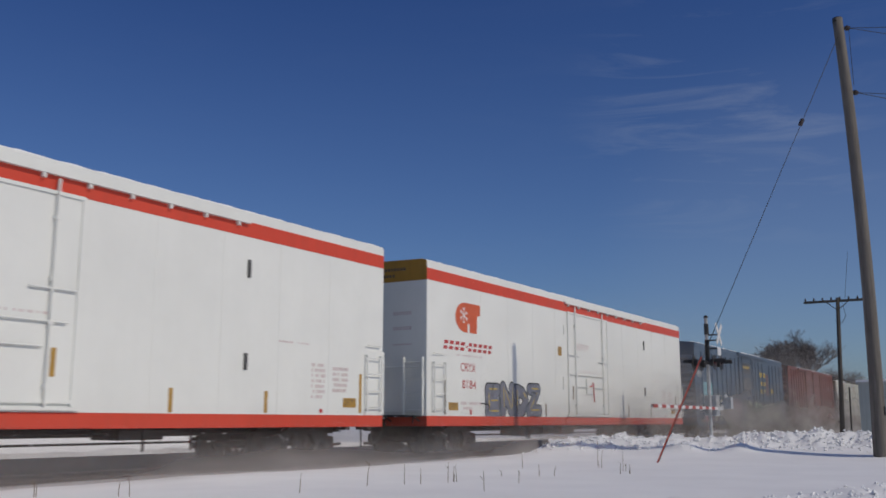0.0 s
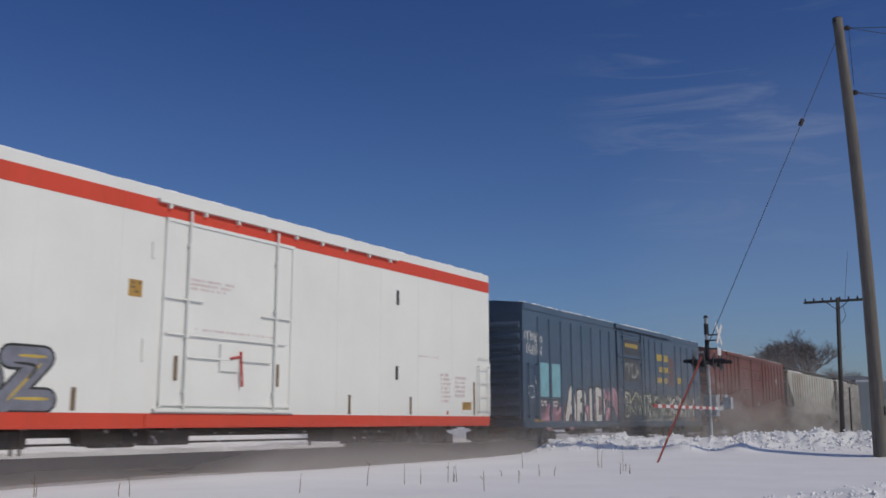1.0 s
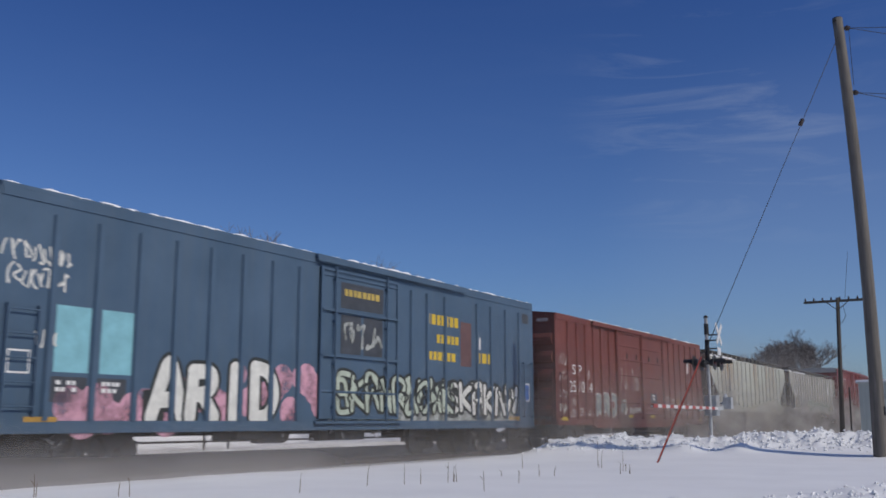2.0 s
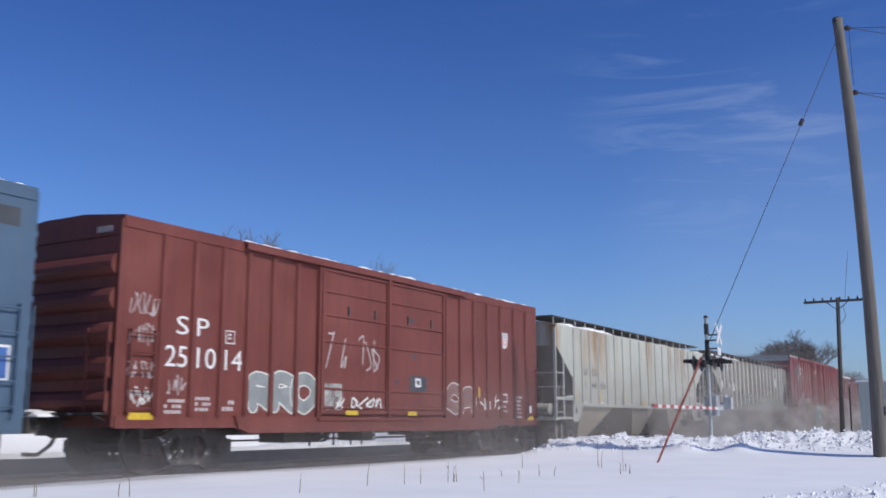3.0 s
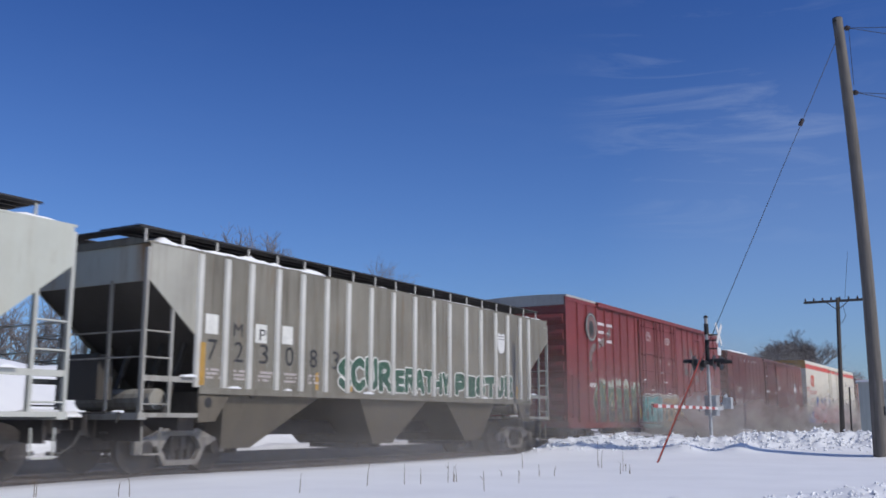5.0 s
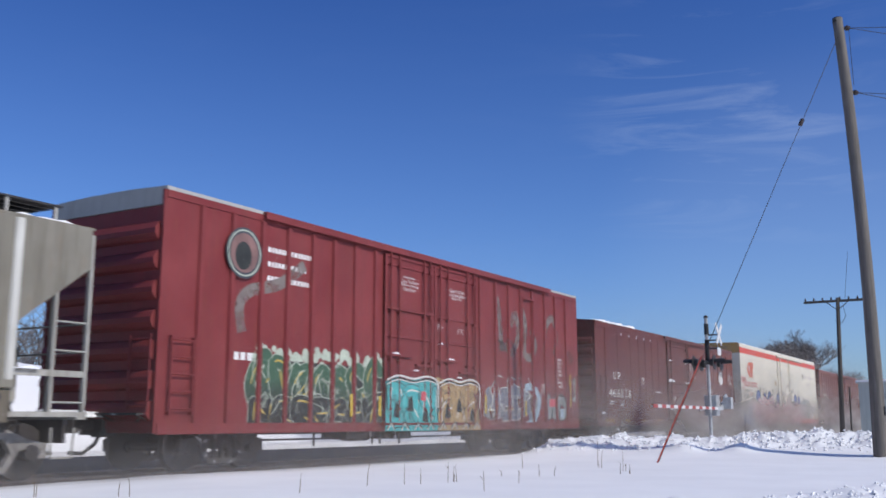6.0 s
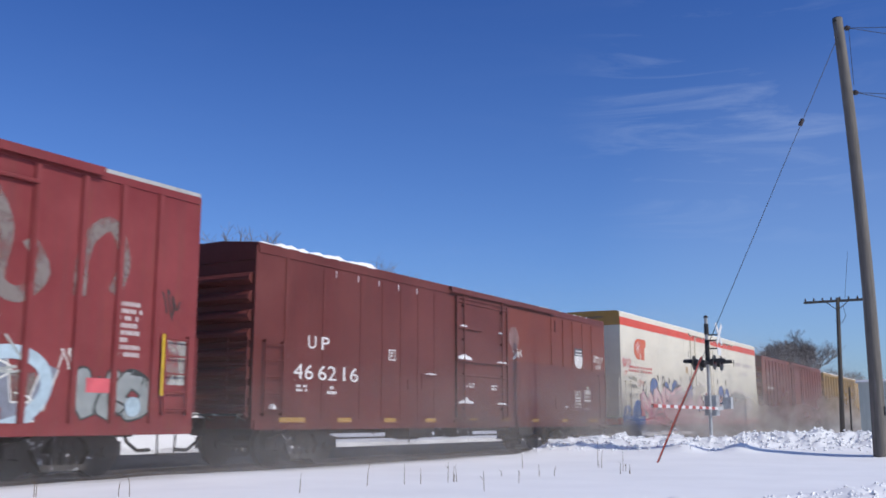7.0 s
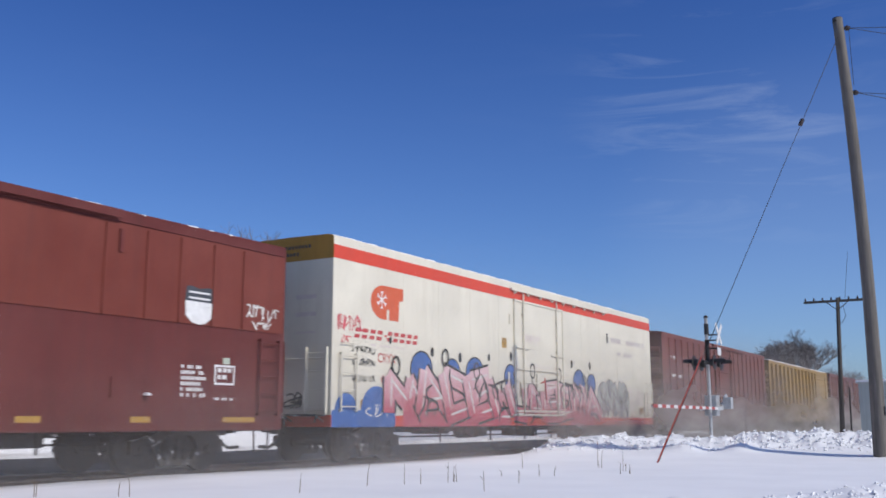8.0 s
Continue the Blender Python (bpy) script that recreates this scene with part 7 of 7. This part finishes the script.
def build_crossing_signal():
    x, y = -10.0, 35.35
    g = ground_at(x, y)
    t = thing("crossing_signal", "railway crossing signal with crossbuck and lowered striped gate", "crossing signal", at=(x, y, 0))
    bm = bmesh.new()
    rod(bm, (0, 0, g - 0.2), (0, 0, 4.75), 0.062, 14)
    part("mast", bm, ZINC, t)
    bm = bmesh.new()
    rod(bm, (0, 0, 4.1), (0, 0, 4.5), 0.085, 14)
    rod(bm, (0, 0, 4.72), (0, 0, 4.80), 0.10, 12, 0.06)
    rod(bm, (0, 0, 3.0), (0, 0, 3.9), 0.082, 14)
    part("dark_sleeve", bm, BLACK, t)
    bm = bmesh.new()
    for z in (3.58, 3.88, 4.08):
        rod(bm, (0, 0, z), (0.42, 0, z), 0.025, 8)
    part("bracket_arms", bm, STEEL, t)
    bm = bmesh.new()
    for s in (-1, 1):
        c, sn = math.cos(radians(45)), s * math.sin(radians(45))
        half, w = 0.50, 0.085
        q = [(c * a - sn * b, sn * a + c * b + 4.10) for a, b in ((-half, -w), (half, -w), (half, w), (-half, w))]
        prism(bm, q, "x", 0.43 + (s + 1) * 0.012, 0.45 + (s + 1) * 0.012)
    part("crossbuck", bm, SIGN_WHITE, t, "white crossbuck boards")
    bm = bmesh.new()
    box(bm, 0.43, 0.445, -0.22, 0.22, 3.32, 3.60)
    part("sign_plate", bm, SIGN_WHITE, t)
    bm = bmesh.new()
    box(bm, -0.05, 0.05, -0.62, 0.62, 3.03, 3.13)
    rod(bm, (-0.45, 0, 3.08), (0.45, 0, 3.08), 0.04, 8)
    bar = part("lamp_bar", bm, BLACK, t)
    for yy in (-0.45, 0.45):
        for s in (-1, 1):
            bm = bmesh.new()
            rod(bm, (s * 0.36, yy, 3.05), (s * 0.38, yy, 3.05), 0.27, 24)
            rod(bm, (s * 0.22, yy, 3.05), (s * 0.36, yy, 3.05), 0.13, 16)
            lamp = part("lamp_disc", bm, BLACK, bar)
            bm = bmesh.new()
            rod(bm, (s * 0.381, yy, 3.05), (s * 0.39, yy, 3.05), 0.105, 16)
            part("lens", bm, LENS_RED, lamp)
            bm = bmesh.new()
            n = 10
            for k in range(n):
                a0, a1 = math.pi * k / n, math.pi * (k + 1) / n
                pa, pb = (yy + 0.12 * math.cos(a0), 3.05 + 0.12 * math.sin(a0)), (yy + 0.12 * math.cos(a1), 3.05 + 0.12 * math.sin(a1))
                pc, pd = (yy + 0.135 * math.cos(a1), 3.05 + 0.135 * math.sin(a1)), (yy + 0.135 * math.cos(a0), 3.05 + 0.135 * math.sin(a0))
                prism(bm, [pa, pb, pc, pd], "x", min(s * 0.38, s * 0.74), max(s * 0.38, s * 0.74))
            part("hood", bm, BLACK, lamp)
    bm = bmesh.new()
    box(bm, -0.22, 0.22, 0.08, 0.50, 1.15, 1.85)
    box(bm, -0.25, 0.25, 0.06, 0.52, 1.85, 1.89)
    part("gate_mechanism", bm, ZINC, t, bevel=0.015)
    for s in (-0.32, 0.32):
        bm = bmesh.new()
        prism(bm, [(-0.25, 1.32), (0.5, 1.36), (1.1, 1.50), (1.25, 1.75), (1.1, 1.95), (0.85, 1.9), (0.5, 1.5), (-0.25, 1.45)], "x", s - 0.03, s + 0.03)
        part("counterweight", bm, ZINC, t)
    arm_bm = bmesh.new()
    rod(arm_bm, (0.32, -0.2, 1.42), (0.32, -7.3, 1.40), 0.03, 8)
    arm = part("gate_arm", arm_bm, ZINC, t)
    for k in range(18):
        bm = bmesh.new()
        y1 = -0.3 - k * 0.385
        box(bm, 0.29, 0.37, y1 - 0.385, y1, 1.36, 1.46)
        part("stripe", bm, GATE_RED if k % 2 else SIGN_WHITE, arm)
    bm = bmesh.new()
    box(bm, 0.34, 0.62, 0.55, 0.85, 1.40, 1.82)
    rod(bm, (0.0, 0.70, 1.6), (0.48, 0.70, 1.6), 0.03, 8)
    part("junction_box", bm, ZINC, t)
    bm = bmesh.new()
    box(bm, -0.2, 0.2, -0.2, 0.2, g - 0.2, g + 0.25)
    part("base", bm, ZINC, t)


def build_shed():
    x0, x1, y0, y1, h = -8.05, -3.6, 57.6, 61.5, 3.02
    t = thing("equipment_shed", "pale green sheet-metal equipment shed with snow on the roof", "shed", at=(x0, y0, 0))
    w, d = x1 - x0, y1 - y0
    bm = bmesh.new()
    box(bm, 0, w, 0, d, -0.1, h)
    wall = part("wall", bm, SHED, t)
    for i in range(12):
        bm = bmesh.new()
        xx = 0.2 + i * (w - 0.4) / 11
        box(bm, xx - 0.02, xx + 0.02, -0.03, 0.0, 0, h)
        part("seam", bm, SHED, wall)
    bm = bmesh.new()
    box(bm, -0.12, w + 0.12, -0.12, d + 0.12, h, h + 0.07)
    part("roof", bm, ZINC, t)
    bm = bmesh.new()
    prism(bm, [(-0.12, h + 0.071), (w + 0.12, h + 0.071), (w + 0.1, h + 0.17), (w * 0.5, h + 0.22), (-0.08, h + 0.17)], "y", -0.12, d + 0.12)
    part("roof_snow", bm, SNOW, t, "white snow layer")
    p = thing("marker_post", "thin grey steel marker post in snow", "post", at=(-8.25, 55.5, 0))
    bm = bmesh.new()
    rod(bm, (0, 0, 0), (0.05, 0, 2.75), 0.045, 8)
    part("post", bm, STEEL, p)


def build_weeds():
    rng = random.Random(12)
    spots = [(-10.82, 7.98, 0.34), (-10.0, 8.6, 0.22), (-9.85, 8.65, 0.28), (-8.52, 10.38, 0.30), (-8.62, 12.07, 0.42), (-8.3, 12.6, 0.36), (-8.1, 12.75, 0.30), (-8.0, 13.4, 0.36),
             (-7.9, 13.5, 0.26), (-6.55, 11.94, 0.32), (-8.96, 17.96, 0.36), (-8.2, 15.6, 0.12), (-7.9, 15.7, 0.12), (-7.6, 15.9, 0.26), (-7.4, 16.1, 0.22), (-8.13, 19.93, 0.62), (-6.64, 17.35, 0.26),
             (-6.5, 17.5, 0.22), (-6.9, 18.2, 0.45), (-7.0, 13.9, 0.15), (-7.75, 19.2, 0.40)]
    for x, y, h in spots:
        z = ground_at(x, y)
        t = thing("dry_weed", "thin dry brown weed stalk poking out of snow", "weed", "weeds in the snow", (x, y, z))
        for k in range(rng.randint(1, 2)):
            bm = bmesh.new()
            ox, oy = (rng.uniform(-0.1, 0.1), rng.uniform(-0.1, 0.1)) if k else (0, 0)
            hh = 0.85 * h * (rng.uniform(0.35, 0.8) if k else 1.0)
            bend = rng.uniform(-0.1, 0.1) * hh
            rod(bm, (ox, oy, -0.05), (ox + bend * 0.4, oy, hh * 0.55), 0.005, 5)
            rod(bm, (ox + bend * 0.4, oy, hh * 0.55), (ox + bend * 1.4, oy, hh), 0.0045, 5, 0.002)
            for j in range(rng.randint(0, 1)):
                zz = hh * rng.uniform(0.5, 0.9)
                rod(bm, (ox + bend * 0.8, oy, zz), (ox + bend + rng.uniform(-0.07, 0.07), oy + rng.uniform(-0.07, 0.07), zz + 0.06), 0.004, 4, 0.002)
            part("stem", bm, STALK, t)


def build_tree(x, y, height, spread, seed, label, levels=5, thick=0.012):
    rng = random.Random(seed)
    t = thing("bare_tree", label, "tree", "bare trees behind the train", (x, y, -0.1))
    trunk, crown = bmesh.new(), bmesh.new()

    def grow(p, d, length, r, level):
        n = 3
        q = p
        for i in range(n):
            d = (d + Vector((rng.uniform(-1, 1), rng.uniform(-1, 1), rng.uniform(-0.3, 0.6))) * 0.16).normalized()
            nq = q + d * length / n
            rod(trunk if level < 2 else crown, q, nq, r * (1 - 0.25 * i / n), 7 if level < 2 else 4, r * (1 - 0.25 * (i + 1) / n))
            if level < levels and i > 0:
                for _ in range(2 if level else 3):
                    side = Vector((rng.uniform(-1, 1), rng.uniform(-1, 1), rng.uniform(-0.1, 0.7))).normalized()
                    grow(nq, (d * 0.55 + side * spread).normalized(), length * rng.uniform(0.52, 0.78), r * 0.58, level + 1)
            q = nq
        if level < levels:
            grow(q, d, length * 0.52, r * 0.55, level + 1)

    grow(Vector((0, 0, 0)), Vector((0, 0, 1)), height * 0.46, height * thick, 0)
    part("trunk", trunk, BARK, t)
    part("crown", crown, BARK, t, "crown of bare grey twigs")


def build_snow_bank():
    """A high ploughed bank across the track."""
    verts, faces = [], []
    nx, ny = 28, 90
    for j in range(ny + 1):
        y = -12 + j * 0.5
        ends = min(1.0, j / 14, (ny - j) / 14)
        for i in range(nx + 1):
            u = i / nx
            h = math.sin(math.pi * u) ** 1.4 * ends * (3.15 + 0.5 * noise.noise(Vector((y * 0.2, 3.0, 0)))) + 0.22 * noise.noise(Vector((u * 5, y * 0.6, 1.0))) * ends
            verts.append((-33.0 + u * 11.0, y, h - 0.45))
    for j in range(ny):
        for i in range(nx):
            b = j * (nx + 1) + i
            faces.append((b, b + 1, b + nx + 2, b + nx + 1))
    me = bpy.data.meshes.new("snow_bank")
    me.from_pydata(verts, [], faces)
    me.materials.append(SNOW)
    me.polygons.foreach_set("use_smooth", [True] * len(faces))
    tagged(new("snow_bank", me), "high ploughed bank of white snow across the track", "snow", kind="structure")


def build_snow_chunks():
    """Loose clods thrown up by the plough along the bank."""
    rng = random.Random(77)
    verts, faces = [], []
    for i in range(9000):
        if i < 5200:
            x = rng.uniform(-12.6, 3.0)
            y = 26.9 + 0.17 * (x + 12.3) + rng.gauss(-0.25, 0.5)
            s = 0.010 + 0.055 * rng.random() ** 2.6
        else:
            x = rng.uniform(-2.4, 1.5)
            y = rng.uniform(8.0, 21.0)
            if (x + 1.15) * 0.93 - (y - 15.5) * 0.36 < -0.1:
                continue
            s = 0.008 + 0.03 * rng.random() ** 2
        z = ground_at(x, y) + s * 0.25
        b = len(verts)
        for k in range(6):
            ax, sg = k // 2, 1 if k % 2 else -1
            v = [0.25 * rng.uniform(-1, 1) * s for _ in range(3)]
            v[ax] += sg * s * rng.uniform(0.7, 1.3)
            verts.append((x + v[0], y + v[1], z + v[2] * 0.8))
        for a in (0, 1):
            for c in (2, 3):
                for e in (4, 5):
                    faces.append((b + a, b + c, b + e))
    me = bpy.data.meshes.new("snow_clods")
    me.from_pydata(verts, [], faces)
    me.materials.append(SNOW)
    bm = bmesh.new()
    bm.from_mesh(me)
    bmesh.ops.recalc_face_normals(bm, faces=bm.faces)
    bm.to_mesh(me)
    bm.free()
    tagged(new("snow_clods", me), "loose white snow clods along the ploughed bank", "snow", kind="stuff")


# ---- snow dust stirred up by the train ----
DUST = []


def dust_material(name, density, seed, height, ramp_y, least, patch):
    m, nt, bsdf = mat_base(name)
    nt.nodes.remove(bsdf)
    out = nt.nodes["Material Output"]
    tc = nt.nodes.new("ShaderNodeTexCoord")
    mp = nt.nodes.new("ShaderNodeMapping")
    mp.inputs["Location"].default_value = (seed * 3.7, seed * 11.3, seed * 1.9)
    mp.inputs["Scale"].default_value = (1, 0.16, 0.75)
    nz = nt.nodes.new("ShaderNodeTexNoise")
    nz.inputs["Scale"].default_value, nz.inputs["Detail"].default_value, nz.inputs["Roughness"].default_value = 0.9, 3.5, 0.5
    sep = nt.nodes.new("ShaderNodeSeparateXYZ")
    rz = ramp_node(nt, nz.outputs["Fac"], *patch)
    hz = nt.nodes.new("ShaderNodeMapRange")
    hz.interpolation_type = "SMOOTHSTEP"
    hz.inputs["From Min"].default_value, hz.inputs["From Max"].default_value = height, 0.0
    lift = nt.nodes.new("ShaderNodeMath")
    lift.operation = "MULTIPLY"
    pw = nt.nodes.new("ShaderNodeMath")
    pw.operation, pw.inputs[1].default_value = "POWER", 1.6
    dn = nt.nodes.new("ShaderNodeMath")
    dn.operation, dn.inputs[1].default_value = "MULTIPLY", density
    tr, di, mx = nt.nodes.new("ShaderNodeBsdfTransparent"), nt.nodes.new("ShaderNodeBsdfDiffuse"), nt.nodes.new("ShaderNodeMixShader")
    tl, ad = nt.nodes.new("ShaderNodeBsdfTranslucent"), nt.nodes.new("ShaderNodeMixShader")
    di.inputs["Color"].default_value = (0.50, 0.475, 0.465, 1)
    tl.inputs["Color"].default_value = (0.50, 0.475, 0.465, 1)
    lk = nt.links.new
    lk(tc.outputs["Object"], mp.inputs["Vector"])
    lk(mp.outputs["Vector"], nz.inputs["Vector"])
    lk(tc.outputs["Object"], sep.inputs["Vector"])
    lk(sep.outputs["Z"], hz.inputs["Value"])
    lk(hz.outputs["Result"], pw.inputs[0])
    far = nt.nodes.new("ShaderNodeMapRange")
    far.interpolation_type = "SMOOTHSTEP"
    far.inputs["From Min"].default_value, far.inputs["From Max"].default_value = ramp_y
    far.inputs["To Min"].default_value = least
    both = nt.nodes.new("ShaderNodeMath")
    both.operation = "MULTIPLY"
    lk(sep.outputs["Y"], far.inputs["Value"])
    lk(pw.outputs[0], both.inputs[0])
    lk(far.outputs["Result"], both.inputs[1])
    lk(both.outputs[0], lift.inputs[0])
    lk(rz.outputs["Color"], lift.inputs[1])
    lk(lift.outputs[0], dn.inputs[0])
    lk(dn.outputs[0], mx.inputs["Fac"])
    lk(tr.outputs["BSDF"], mx.inputs[1])
    lk(di.outputs["BSDF"], ad.inputs[1])
    lk(tl.outputs["BSDF"], ad.inputs[2])
    ad.inputs["Fac"].default_value = 0.5
    lk(ad.outputs["Shader"], mx.inputs[2])
    lk(mx.outputs["Shader"], out.inputs["Surface"])
    return m


def build_dust():
    """Layered curtains of fine blown snow beside the wheels, drifting after the train; the last two also paint distance
    haze.
    """
    curtains = ((2.30, 0.90, 11.0, -30, 130, 1.15, (60, 26), 0.07, (0.12, 0.60)),
                (1.78, 0.28, 8.0, -20, 110, 1.4, (-90, -80), 0.0, (0.36, 0.78)),
                (2.00, 0.88, 2.0, 14, 170, 3.9, (16, 50), 0.0, (0.26, 0.74)),
                (2.25, 0.92, 1.2, 16, 150, 7.6, (18, 60), 0.0, (0.05, 0.68)))
    for i, (dx, density, speed, ya, yb, top, ramp_y, least, patch) in enumerate(curtains):
        bm = bmesh.new()
        n = int((yb - ya) / 1.0)
        low, high = [], []
        for k in range(n + 1):
            y = ya + k * (yb - ya) / n
            off = 0.06 * math.sin(k * 0.7 + i) + 0.03 * math.sin(k * 1.9 + 2 * i)
            low.append(bm.verts.new((off, y, -0.12)))
            high.append(bm.verts.new((off * 0.4 + 0.12, y, top + 0.05)))
        for k in range(n):
            bm.faces.new((low[k], low[k + 1], high[k + 1], high[k]))
        ob = new("blown_snow", mesh_of("blown_snow", bm, dust_material("snow_dust", density, i + 1, top, ramp_y, least, patch), smooth=True))
        ob.location = (TRACK_X + dx, 0, 0.0)
        tagged(ob, "fine snow dust whirled up by the wheels and drawn haze farther off", "blown snow", "blown snow", "stuff")
        DUST.append((ob, speed))


build_utility_pole()
build_telegraph_pole()
build_crossing_signal()
build_shed()
build_weeds()
build_snow_chunks()
build_tree(-47.6, 51.4, 15.2, 1.15, 3, "bare grey deciduous tree behind the railway")
build_tree(-43.2, 61.2, 11.5, 1.1, 8, "bare grey deciduous tree behind the railway")
build_tree(-34.6, 166.0, 13.4, 0.62, 31, "broad bare deciduous tree far behind the train", 5, 0.022)
build_tree(-32.4, 168.0, 13.8, 0.62, 35, "broad bare deciduous tree far behind the train", 5, 0.022)
build_tree(-29.6, 197.2, 10.0, 1.0, 6, "small bare deciduous tree far behind the train", 5, 0.020)
build_snow_bank()
build_tree(-36.0, 24.3, 6.2, 1.15, 21, "bare young tree behind a snow bank", 4)
build_tree(-37.5, 27.0, 6.6, 1.1, 22, "bare young tree behind a snow bank", 4)
build_tree(-35.5, 28.6, 6.0, 1.2, 23, "bare young tree behind a snow bank", 4)
build_tree(-39.0, 22.0, 6.6, 1.1, 24, "bare young tree behind a snow bank", 4)
build_dust()


# ---- what moves ----
SPEED = 18.0


def motions():
    for car in CARS:
        x, y, z = car.location
        walk(car, [(s * 0.5, pose(x, y - SPEED * s * 0.5, z)) for s in range(17)])
    turn = math.degrees(SPEED / 0.457) / FPS
    for w in WHEELS:
        x, y, z = w.location
        walk(w, [(f / FPS, pose(x, y, z, turn * f)) for f in range(241)])
    for ob, speed in DUST:
        x, y, z = ob.location
        walk(ob, [(s, pose(x, y - speed * s, z)) for s in range(9)])


motions()
